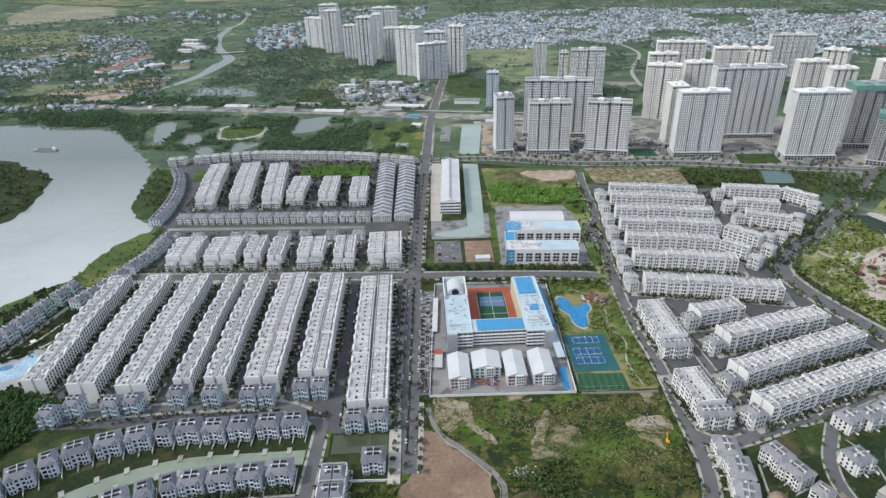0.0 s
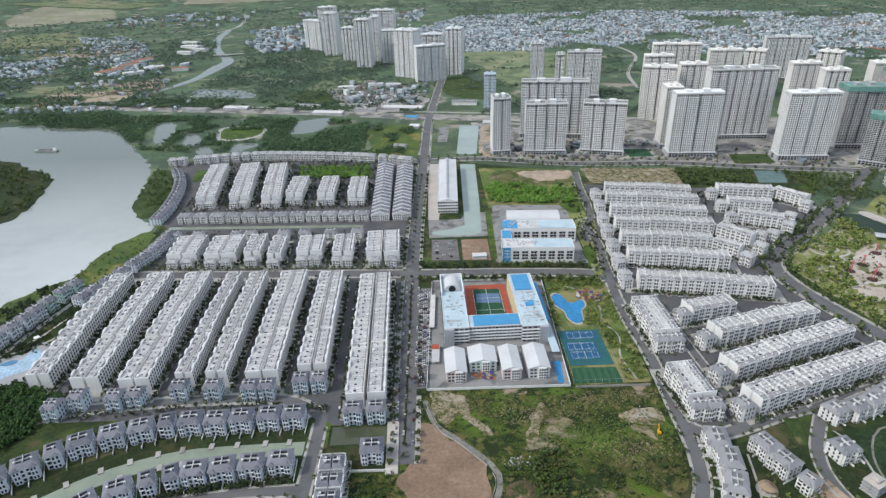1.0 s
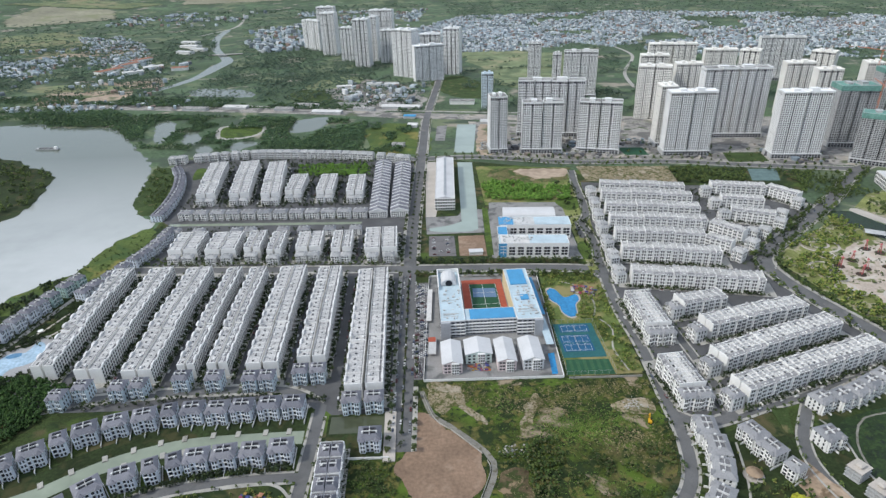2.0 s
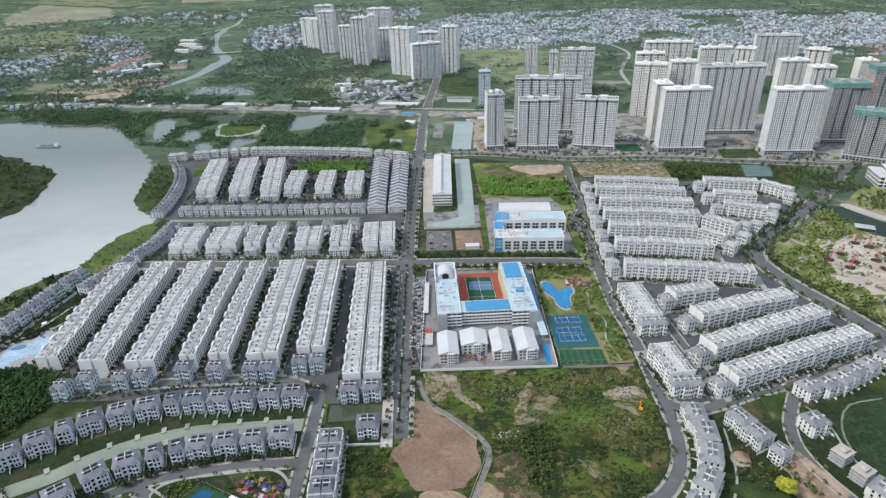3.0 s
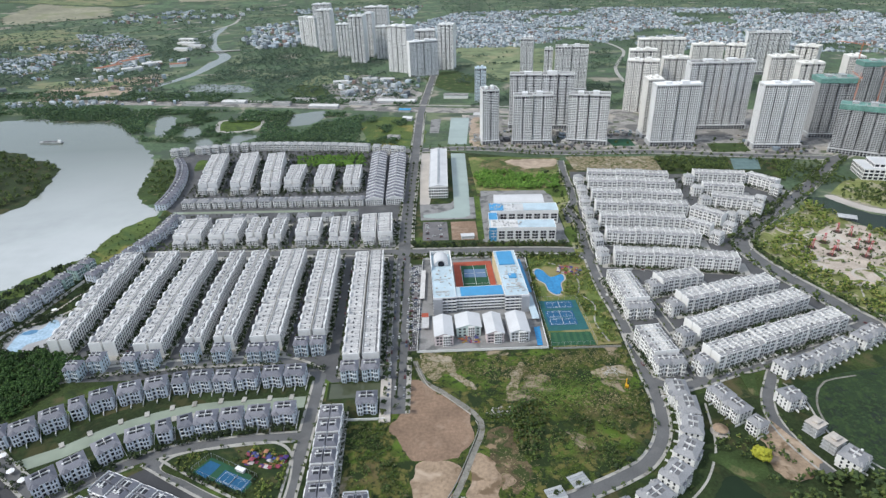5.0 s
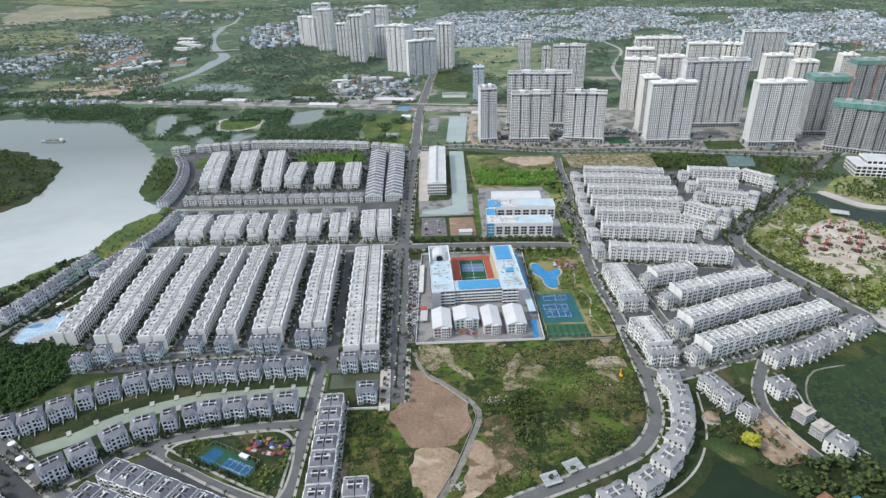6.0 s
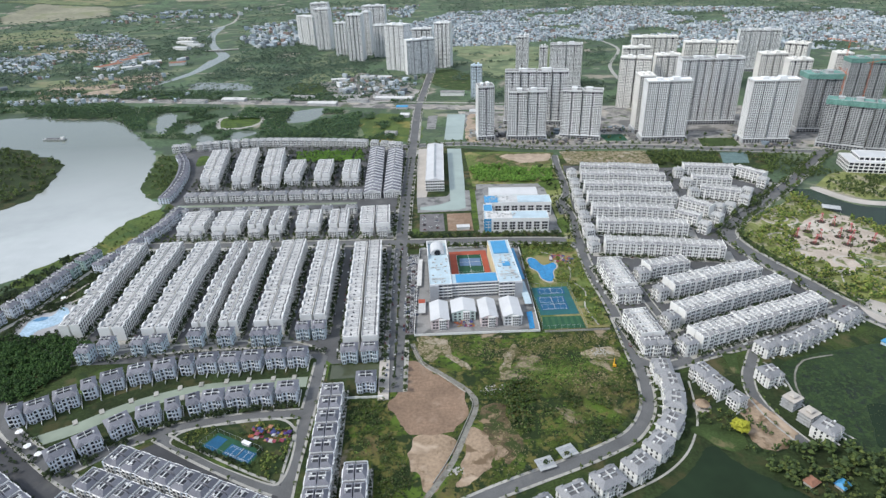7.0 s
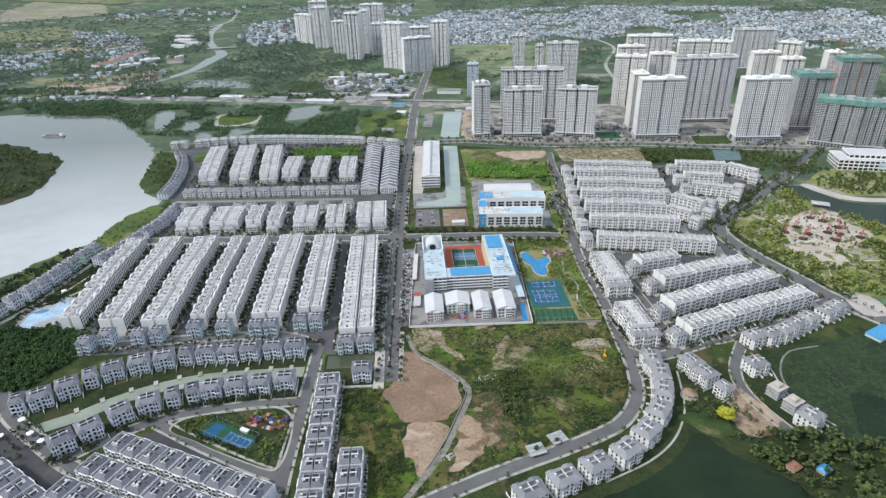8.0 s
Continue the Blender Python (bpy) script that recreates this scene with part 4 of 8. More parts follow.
def pane(s, x0, x1, y, z0, z1, back=False):
    s.add([(x0, y, z0), (x1, y, z0), (x1, y, z1), (x0, y, z1)], [(3, 2, 1, 0) if back else (0, 1, 2, 3)])


def kerbed(s, x0, x1, y0, y1, z0, z1, t=0.22):
    """Four low walls round a sunken place on a roof."""
    s.box(x0 - t, x1 + t, y0 - t, y0, z0, z1).box(x0 - t, x1 + t, y1, y1 + t, z0, z1).box(x0 - t, x0, y0, y1, z0, z1).box(x1, x1 + t, y0, y1, z0, z1)


def house_unit(style, w, d, h, kindu):
    """One terrace house: its wall and roof, shared by alike houses, and what the row joins: trim, white roof walls, wells, troughs, gable roofs and panes."""
    key = (style, round(w, 2), round(d, 2), h, kindu)
    if key in SHARED:
        return SHARED[key]
    wall, roof, trim, frame_, well, trough, small, panes = (Shape() for i in range(8))
    f, b = -d / 2, d / 2
    floors = 3 if style == "grey" else 4
    st = h / floors
    wall.box(0, w, f, b, 0, h)
    if style == "grey":
        # half of a hipped roof shared by two houses, with dark wells beside a white wall in its middle
        fx = (lambda q: q) if kindu % 2 == 0 else (lambda q: w - q)
        y0, y1, top = f - 0.2, b, h + 2.4
        vs = [(fx(1.5), y0, h - 0.2), (fx(w), y0, h - 0.2), (fx(w), y1, h - 0.2), (fx(1.5), y1, h - 0.2), (fx(w * 0.55), y0 + 2.6, top), (fx(w), y0 + 2.6, top), (fx(w), y1 - 0.3, top), (fx(w * 0.55), y1 - 0.3, top)]
        fs = [(3, 2, 1, 0), (4, 5, 6, 7), (0, 1, 5, 4), (1, 2, 6, 5), (2, 3, 7, 6), (3, 0, 4, 7)]
        roof.add(vs, fs if kindu % 2 == 0 else [t[::-1] for t in fs])
        a0, a1 = sorted((fx(w * 0.6), fx(w * 0.94)))
        well.box(a0, a1, f + d * 0.42, b - 0.9, top - 0.2, top + 0.05)
        frame_.box(*sorted((fx(w * 0.955), fx(w))), f + d * 0.3, b - 0.4, top - 0.6, top + 0.6)
        frame_.box(a0, a1, f + d * 0.38, f + d * 0.41, top - 0.5, top + 0.3)
        if kindu % 3 == 0:
            frame_.box(a0 + 0.3, a0 + 1.5, f + d * 0.45, f + d * 0.6, top + 0.05, top + 0.8)
        frame_.box(*sorted((fx(0.0), fx(0.25))), f + 0.4, b, h, h + 1.1)
        trough.box(*sorted((fx(0.25), fx(1.6))), f + 0.3, b, h, h + 0.06)
        trim.box(0, w, f - 0.4, f - 0.21, h - 0.5, h - 0.1)
        trim.box(*sorted((fx(w * 0.55), fx(w * 0.95))), f - 1.1, f - 0.02, 0, h - 0.55)
        for k in range(floors):
            z = st * k
            pane(panes, *sorted((fx(w * 0.6), fx(w * 0.9))), f - 1.13, z + st * 0.18, z + st * 0.84)
            pane(panes, *sorted((fx(w * 0.12), fx(w * 0.46))), f - 0.03, z + st * 0.1, z + st * 0.82)
            if k:
                trim.box(*sorted((fx(w * 0.08), fx(w * 0.5))), f - 0.6, f - 0.01, z - 0.15, z + 0.4)
        trim.box(0, 0.25, f - 3.2, f - 0.71, 0, 1.7)
    elif style == "white":
        roof.slope(0.0, w, f - 0.5, h - 0.5, f + 2.9, h + 1.5, f + 3.3)
        trough.box(0.25, w, f + 3.3, b - 0.25, h - 0.1, h + 0.12)
        a0, a1, y0, y1 = w * 0.2, w * 0.86, f + d * 0.42, f + d * 0.68
        kerbed(frame_, a0, a1, y0, y1, h + 0.1, h + (1.8, 1.2, 2.0)[kindu % 3], 0.28)
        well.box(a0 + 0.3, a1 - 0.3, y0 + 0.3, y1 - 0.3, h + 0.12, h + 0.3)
        if kindu % 2:
            frame_.box(w * 0.46, w * 0.56, y0, y1, h + 0.5, h + 1.5)
        frame_.box(0, w, b - 0.25, b, h, h + 1.0)
        trim.box(-0.14, 0.14, f + 1.2, b, h, h + (1.9, 1.0, 1.2)[kindu % 3])
        if kindu % 3 == 0:
            trim.box(w * 0.16, w * 0.84, f - 0.9, f - 0.01, st * 1.05, h - 0.4)
            trim.gable_y(w * 0.16, w * 0.84, f - 0.98, f - 0.86, h - 0.4, h + 1.3)
            small.gable_y(w * 0.09, w * 0.91, f - 0.85, f + 2.6, h - 0.5, h + 1.7)
        elif kindu % 3 == 1:
            frame_.box(w * 0.36, w * 0.64, f + 0.6, f + 2.2, h - 0.2, h + 1.2)
            pane(panes, w * 0.42, w * 0.58, f + 0.57, h + 0.3, h + 1.0)
        front = f - 0.93 if kindu % 3 == 0 else f - 0.03
        for k in range(floors):
            z = st * k
            for c in (0.33, 0.67):
                pane(panes, w * c - 0.74, w * c + 0.74, front if k else f - 0.03, z + st * 0.2, z + st * (0.78 if k else 0.9))
                pane(panes, w * c - 0.65, w * c + 0.65, b + 0.03, z + st * 0.25, z + st * 0.8, True)
            if k == 1:
                trim.box(0.0, w, f - 0.5, f, z - 0.15, z + 0.15)
            if k > 1 and kindu % 3:
                trim.box(w * 0.1, w * 0.9, f - 0.5, f - 0.01, z - 0.1, z + 0.45)
        trim.box(0, 0.25, f - 4.2, f - 0.51, 0, 1.5)
    else:
        roof.box(0.0, w, f + 0.52, b, h - 0.3, h + 0.12)
        trim.box(0, w, f - 0.25, f + 0.35, h - 0.35, h + 0.5)
        if kindu >= 40:
            # one rounded gable over two houses
            hump(frame_, w * 0.45, w * 1.55, f - 0.7, f + 1.1, h + 0.3, (2.0, 1.7, 1.9, 2.2)[kindu % 4], 8)
        if kindu % 40 < 20:
            y0 = f + d * (0.36 if kindu % 2 else 0.42)
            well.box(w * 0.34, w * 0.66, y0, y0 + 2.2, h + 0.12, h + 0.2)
            kerbed(frame_, w * 0.34, w * 0.66, y0, y0 + 2.2, h, h + 0.25)
            if kindu % 3 == 0:
                well.box(w * 0.1, w * 0.24, y0 + 0.3, y0 + 1.3, h + 0.12, h + 0.18)
        else:
            # a long walkway behind the parapet
            trough.box(0, w, f + 1.2, f + 3.0, h + 0.12, h + 0.17)
            frame_.box(0, w, f + 3.0, f + 3.25, h, h + 0.5)
            y0 = f + d * 0.5
            well.box(w * 0.4, w * 0.66, y0, y0 + 1.5, h + 0.12, h + 0.2)
            kerbed(frame_, w * 0.4, w * 0.66, y0, y0 + 1.5, h, h + 0.3)
        trough.box(0, w, b - 1.6, b - 0.9, h + 0.12, h + 0.17)
        frame_.box(0, w, b - 0.3, b, h, h + 0.8)
        if kindu % 7 == 3:
            frame_.box(w * 0.1, w * 0.5, b - 3.6, b - 1.9, h, h + 1.6)
        if kindu % 5 == 2:
            small.rod((w * 0.7, b - 2.8, h + 0.7), (w * 0.9, b - 2.8, h + 0.7), 0.5, None, 8)
        trim.box(-0.1, 0.1, f + 0.52, b, h, h + (0.3, 0.2, 0.5, 0.2)[kindu % 4])
        for k in range(floors):
            z = st * k
            for c in (0.27, 0.73):
                pane(panes, w * c - 0.95, w * c + 0.95, f - 0.03, z + st * (0.14 if k else 0.03), z + st * 0.84)
                if k:
                    trim.box(w * c - 1.35, w * c + 1.35, f - 0.4, f - 0.04, z + 0.0, z + 0.4)
            if k == floors - 1:
                hump(trim, w * 0.27 - 1.4, w * 0.27 + 1.4, f - 0.3, f - 0.04, z + st * 0.8, 0.5)
                hump(trim, w * 0.73 - 1.4, w * 0.73 + 1.4, f - 0.3, f - 0.04, z + st * 0.8, 0.5)
        trim.box(0, 0.4, f - 0.45, f, 0, h - 0.4).box(w * 0.47, w * 0.53, f - 0.3, f, 0, h - 0.4)
        trim.box(0, 0.25, f - 4.6, f - 0.51, 0, 1.6)
    wallm = WALLCOOL if style == "grey" else WALLWHITE
    roofm = {"grey": ROOFGREY, "pale": ROOFPALE, "white": MANSARD}[style]
    SHARED[key] = (wall.mesh("house_unit", wallm), roof.mesh("roof", roofm), (trim, frame_, well, trough, small, panes))
    return SHARED[key]


ROW_LABEL = {"pale": "white four-storey terrace with pale flat roofs and rounded gables", "white": "white terrace with grey mansard roof and gables", "grey": "pale terrace with grey tiled roofs and dormers"}


def terrace(a, b, depth, style="pale", h=14.5, unit=6.0, flip=False, group="terraces"):
    """A terrace from a to b (along the middle of its plan) with its fronts to the right of that way, or to the left if flipped."""
    a, b = (b, a) if flip else (a, b)
    length = math.dist(a, b)
    n = max(1, round(length / unit))
    w = length / n
    row = thing("terrace_row", pose(a[0], a[1], 0.2, 0, 0, heading(a, b)), ROW_LABEL[style], "terrace", group)
    breaks = max(1, round(n / 3)) if n > 12 else n
    pick = random.Random(int(a[0] * 7 + a[1] * 13))
    total = [Shape() for i in range(6)]
    for i in range(n):
        kindu = (i + int(abs(a[0]))) % 3 + 3 * pick.randrange(2) if style == "white" else i % 2 + 2 * pick.randrange(3) if style == "grey" else pick.randrange(12) + (0 if flip else 20) + (40 if i % 2 == 0 and i < n - 1 else 0)
        wall, roof, rest = house_unit(style, w, depth, h, kindu)
        k = i if not flip else n - 1 - i
        dz = (0.0, 2.0, 0.7)[(k // breaks) % 3] + (0.0 if flip else 0.9) if style == "pale" else (0.0, 1.2, 0.4)[(k // breaks) % 3] if style == "white" else 0.3 * (i // 2 % 2)
        u = part("house_unit", wall, None, row)
        u.location = (i * w, 0, dz)
        part("roof", roof, None, u)
        for s, q in zip(total, rest):
            s.add([(x + i * w, y, z + dz) for x, y, z in q.v], q.f)
    trim, frame_, well, trough, small, panes = total
    part("facade_trim", trim, TRIM, row, "white cornices, balconies and garden walls", "stuff")
    smallm = {"grey": ROOFGREY, "white": MANSARD, "pale": STEEL}[style]
    troughm = {"grey": ROOFTROUGH, "white": ROOFPALE, "pale": ROOFTROUGH}[style]
    part("roof_terrace", joined("roof_terrace", *[(s, m) for s, m in ((frame_, ROOFWALL), (well, WELLSHADE), (trough, troughm), (small, smallm)) if s.v]), None, row, "white-walled roof terraces with wells dark from painted shade", "stuff")
    part("glazing", panes, GLASS, row, kind="stuff")
    ends = sorted({0, *range(breaks, n, breaks), n})
    for k in ends:
        hi = {"pale": 1.7, "white": 2.4, "grey": 0.4}[style]
        part("gable_wall", Shape().box(k * w - 0.3, k * w + 0.3, -depth / 2 - 0.35, depth / 2 - 0.02, 0, h + (hi if 0 < k < n else hi * 0.6)), WALLCOOL if style == "grey" else WALLWHITE, row)
    return row


YARDS = []


def pavement_pad(a, b, width, ext):
    d = (Vector((*b, 0)) - Vector((*a, 0))).normalized()
    p, q = Vector((*a, 0)) - d * ext, Vector((*b, 0)) + d * ext
    tagged(new("pavement", ribbon([(p.x, p.y), (q.x, q.y)], -width / 2, width / 2, 0.24, 0.2, 50).mesh("pavement", PAVING)), "pale paved front yards round the terrace", "pavement", kind="structure")


def double(a, b, width, style="pale", h=14.5, unit=6.0, gap=0.5, yard=5.0, group="terraces"):
    """Two terraces back to back on one paved pad."""
    d = (Vector((*b, 0)) - Vector((*a, 0))).normalized()
    r, half = Vector((d.y, -d.x, 0)), (width - gap) / 2
    YARDS.append((a, b, width, yard))
    pavement_pad(a, b, width + 2 * yard, 13 if yard == 5.0 else 3)
    for side in (1, -1):
        o = r * side * (half / 2 + gap / 2)
        terrace((a[0] + o.x, a[1] + o.y), (b[0] + o.x, b[1] + o.y), half, style, h, unit, side < 0, group)


def villa_meshes(w, d, h, kindv, near):
    """The parts of one villa: (name, mesh, kind) for each, shared by alike villas."""
    key = ("villa", w, d, h, kindv, near)
    if key in SHARED:
        return SHARED[key]
    walls_m = {"cool": WALLCOOL, "white": WALLWHITE, "teal": NETTEAL, "raw": RAWCONC, "blue": WALLTEAL, "town": WALLWHITE}[kindv]
    roof_m = (ROOFMID if near else ROOFLIGHT) if kindv == "white" else ROOFMID if kindv == "town" else ROOFGREY
    out = []
    wall, roof, well, panes, trim, frame_ = Shape(), Shape(), Shape(), Shape(), Shape(), Shape()
    x, y = w / 2, d / 2
    st = h / 3
    twin = w > 12
    halves = ((-x, 0.0), (0.0, x)) if twin else ((-x, x),)
    wall.box(-x, x, -y, y, 0, h)
    out.append(("wall", wall.mesh("wall", walls_m), ""))
    # hipped roof round a sunken terrace
    top = h + 2.6
    ix, iy = (x * 0.42, y * 0.4) if kindv == "white" and not near else (x * 0.56, y * 0.46)
    e, q0 = 0.7, 0.25
    rects = [(x + e, y + e, h), (ix + q0, iy + q0, top), (ix, iy, top), (ix, iy, top - 1.0)]
    vs = [(sx * rx, sy * ry, z) for rx, ry, z in rects for sx, sy in ((-1, -1), (1, -1), (1, 1), (-1, 1))]
    roof.add(vs, [(4 * k + i, 4 * k + (i + 1) % 4, 4 * k + 4 + (i + 1) % 4, 4 * k + 4 + i) for k in range(3) for i in range(4)] + [(3, 2, 1, 0), (12, 13, 14, 15)])
    out.append(("roof", roof.mesh("roof", roof_m), ""))
    well.box(-ix + 0.02, ix - 0.02, -iy + 0.02, iy - 0.02, top - 1.0, top - 0.92)
    if twin:
        frame_.box(-0.2, 0.2, -iy - 0.6, iy + 0.6, top - 1.0, top + 0.6)
    frame_.box(-ix, ix, -0.16, 0.16, top - 0.95, top + 0.12)
    for a, b in halves:
        c, q = (a + b) / 2, (b - a)
        o = (-1 if c < 0 else 1) if twin else 1
        # a glazed bay with a peaked roof at the front, a smaller one at the back
        for yf, sg, hw, hz, co in ((-y, -1, q * 0.25, h - 0.4, c + o * q * 0.14), (y, 1, q * 0.2, st * 2.2, c - o * q * 0.1))[:2 if near else 1]:
            y0, y1 = sorted((yf, yf + sg * 1.5))
            out.append(("bay", Shape().box(co - hw, co + hw, y0, y1, 0, hz).mesh("bay", walls_m), ""))
            ya, yb = sorted((yf + sg * 1.8, yf - sg * (2.4 if sg < 0 else 0.0)))
            yp = (ya + yb) / 2
            out.append(("bay_roof", Shape().add([(co - hw - 0.35, ya, hz), (co + hw + 0.35, ya, hz), (co + hw + 0.35, yb, hz), (co - hw - 0.35, yb, hz), (co, yp, hz + (2.4 if sg < 0 else 1.2))],
                                                [(3, 2, 1, 0), (0, 1, 4), (1, 2, 4), (2, 3, 4), (3, 0, 4)]).mesh("bay_roof", roof_m), ""))
            for k in range(3 if sg < 0 else 2):
                z = st * k
                for c2 in (co - hw * 0.48, co + hw * 0.48):
                    pane(panes, c2 - hw * 0.27, c2 + hw * 0.27, yf + sg * 1.53, z + st * 0.2, z + st * 0.8, sg > 0)
                if k:
                    trim.box(co - hw - 0.2, co + hw + 0.2, *sorted((yf + sg * 1.5, yf + sg * 1.75)), z - 0.2, z + 0.18)
        # balconies beside the bay, with tall dark doors
        b0, b1 = sorted((c - o * q * 0.13, c - o * q * 0.45))
        for k in range(3):
            z = st * k
            pane(panes, b0 + 0.45, b1 - 0.45, -y - 0.03, z + st * 0.14, z + st * 0.78)
            if k:
                trim.box(b0 - 0.1, b1 + 0.1, -y - 0.8, -y - 0.04, z - 0.15, z + 0.35)
            for o2 in (-0.34, 0.36):
                pane(panes, c + q * o2 - 0.7, c + q * o2 + 0.7, y + 0.03, z + st * 0.2, z + st * 0.8, True)
        hump(trim, (b0 + b1) / 2 - 1.2, (b0 + b1) / 2 + 1.2, -y - 0.3, -y - 0.05, h - 1.0, 1.0)
        frame_.box(*sorted((c + o * ix * 0.12, c + o * ix * 0.12 + o * 1.3)), -iy * 0.7, -iy * 0.25, top - 0.92, top + 0.9)
    trim.box(-x - 0.4, x + 0.4, -y - 0.4, y + 0.4, h - 0.35, h - 0.02)
    for sx, back in ((-x - 0.03, True), (x + 0.03, False)):
        for k in range(3):
            for yy in (-y * 0.6, -y * 0.05, y * 0.5):
                v = [(sx, yy - 0.7, st * k + st * 0.2), (sx, yy + 0.7, st * k + st * 0.2), (sx, yy + 0.7, st * k + st * 0.8), (sx, yy - 0.7, st * k + st * 0.8)]
                panes.add(v, [(3, 2, 1, 0) if back else (0, 1, 2, 3)])
    out.append(("facade_trim", trim.mesh("facade_trim", TRIM), "stuff"))
    out.append(("roof_terrace", joined("roof_terrace", (well, ROOFTROUGH if kindv == "white" else WELLSHADE), (frame_, ROOFWALL)), "stuff"))
    out.append(("glazing", panes.mesh("glazing", GLASS), "stuff"))
    SHARED[key] = out
    return out


VILLA_LABEL = {"cool": "white villa in cloud-shade lavender with grey hipped roof and sunken roof terraces", "white": "white three-storey villa with grey hipped roof and gables",
               "blue": "tall pale blue-white villa with grey hipped roof", "teal": "villa wrapped in pale teal building netting", "raw": "unfinished concrete villa shell", "town": "white twin villa with mid-grey hipped roof beside the narrow canal"}


def villa(x, y, rz, w=14.0, d=12.0, h=9.5, kindv="cool", group="villas", yard=0.0):
    """A villa whose front looks along its own -y; yard: length of its white garden walls."""
    v = thing("villa", pose(x, y, 0.2, 0, 0, rz), VILLA_LABEL[kindv], "villa", group)
    for nm, me, kind in villa_meshes(w, d, h, kindv, y < 480):
        part(nm, me, None, v, kind=kind)
    if yard:
        part("garden_wall", Shape().box(w / 2 + 1.0, w / 2 + 1.3, -d / 2 - yard, d / 2, -0.1, 1.8), TRIM, v, "white garden wall")
        if w > 12:
            part("garden_wall", Shape().box(-0.15, 0.15, -d / 2 - yard, -d / 2 - 0.1, -0.1, 1.6), TRIM, v, "white garden wall")
    return v


def row_house(x, y, rz, w=13.0, d=12.0, h=9.0):
    """A house of a back-to-back row: its roof climbs to the shared ridge between white party walls."""
    v = thing("row_house", pose(x, y, 0.2, 0, 0, rz), "white row house with pinkish-grey roof between raised white party walls", "house", "grey-roofed town houses by the avenue")
    key, south = ("row_house", rz < 0), 1 if rz < 0 else -1
    if key not in SHARED:
        x1, y1, top = w / 2, d / 2, h + 3.6
        hexa = lambda s, a, b, ya, yb, za, zb, up: s.add([(a, ya, za), (b, ya, za), (b, yb, zb), (a, yb, zb), (a, ya, za + up), (b, ya, za + up), (b, yb, zb + up), (a, yb, zb + up)],
                                                         [(3, 2, 1, 0), (4, 5, 6, 7), (0, 1, 5, 4), (1, 2, 6, 5), (2, 3, 7, 6), (3, 0, 4, 7)])
        wall = Shape().add([(-x1 + 0.25, -y1, 0), (x1 - 0.25, -y1, 0), (x1 - 0.25, y1, 0), (-x1 + 0.25, y1, 0), (-x1 + 0.25, -y1, h - 0.1), (x1 - 0.25, -y1, h - 0.1), (x1 - 0.25, y1, top - 0.1), (-x1 + 0.25, y1, top - 0.1)],
                           [(3, 2, 1, 0), (4, 5, 6, 7), (0, 1, 5, 4), (1, 2, 6, 5), (2, 3, 7, 6), (3, 0, 4, 7)])
        roof, coping, panes, trim = Shape(), Shape(), Shape(), Shape()
        hexa(roof, -x1 + 0.3, x1 - 0.3, -y1 - 0.5, y1 - 0.01, h - 0.08, top - 0.05, 0.25)
        hexa(coping, south * x1 - 0.32, south * x1 + 0.32, -y1 - 0.6, y1 - 0.02, h - 0.6, top - 0.1, 1.9)
        # front dormer with its own gable
        trim.box(-1.7, 1.7, -y1 - 0.7, -y1 - 0.04, h - 3.0, h - 0.1)
        dormer = Shape().add([(-2.0, -y1 - 0.9, h - 0.1), (2.0, -y1 - 0.9, h - 0.1), (0, -y1 - 0.9, h + 1.9), (-2.0, -y1 + 0.6, h - 0.1), (2.0, -y1 + 0.6, h - 0.1), (0, -y1 + 5.2, h + 1.9)],
                             [(0, 1, 2), (1, 4, 5, 2), (3, 0, 2, 5), (0, 3, 4, 1), (4, 3, 5)])
        for k in range(3):
            for c in (-4.9, -2.6, 0.0, 2.6, 4.9):
                pane(panes, c - 0.95, c + 0.95, -y1 - (0.74 if c == 0 and k == 2 else 0.03), k * 3.2 + 0.5, k * 3.2 + 2.5)
            if k:
                trim.box(-x1 + 0.6, x1 - 0.6, -y1 - 0.6, -y1 - 0.04, k * 3.2 - 0.15, k * 3.2 + 0.2)
            for c in (-3.9, -1.2, 1.5, 4.2):
                xp, lift = south * (x1 - 0.22), k * 2.9
                v4 = [(xp, c - 0.75, lift + 0.5), (xp, c + 0.75, lift + 0.5), (xp, c + 0.75, lift + 2.3), (xp, c - 0.75, lift + 2.3)]
                panes.add(v4, [(0, 1, 2, 3) if south > 0 else (3, 2, 1, 0)])
        SHARED[key] = [("wall", wall.mesh("wall", WALLWHITE), ""), ("roof", roof.mesh("roof", ROOFGREY), ""), ("dormer_roof", dormer.mesh("dormer_roof", ROOFGREY), ""), ("party_wall", coping.mesh("party_wall", TRIM), ""),
                               ("facade_trim", trim.mesh("facade_trim", TRIM), "stuff"), ("glazing", panes.mesh("glazing", GLASS), "stuff")]
    for nm, me, kind in SHARED[key]:
        part(nm, me, None, v, kind=kind)


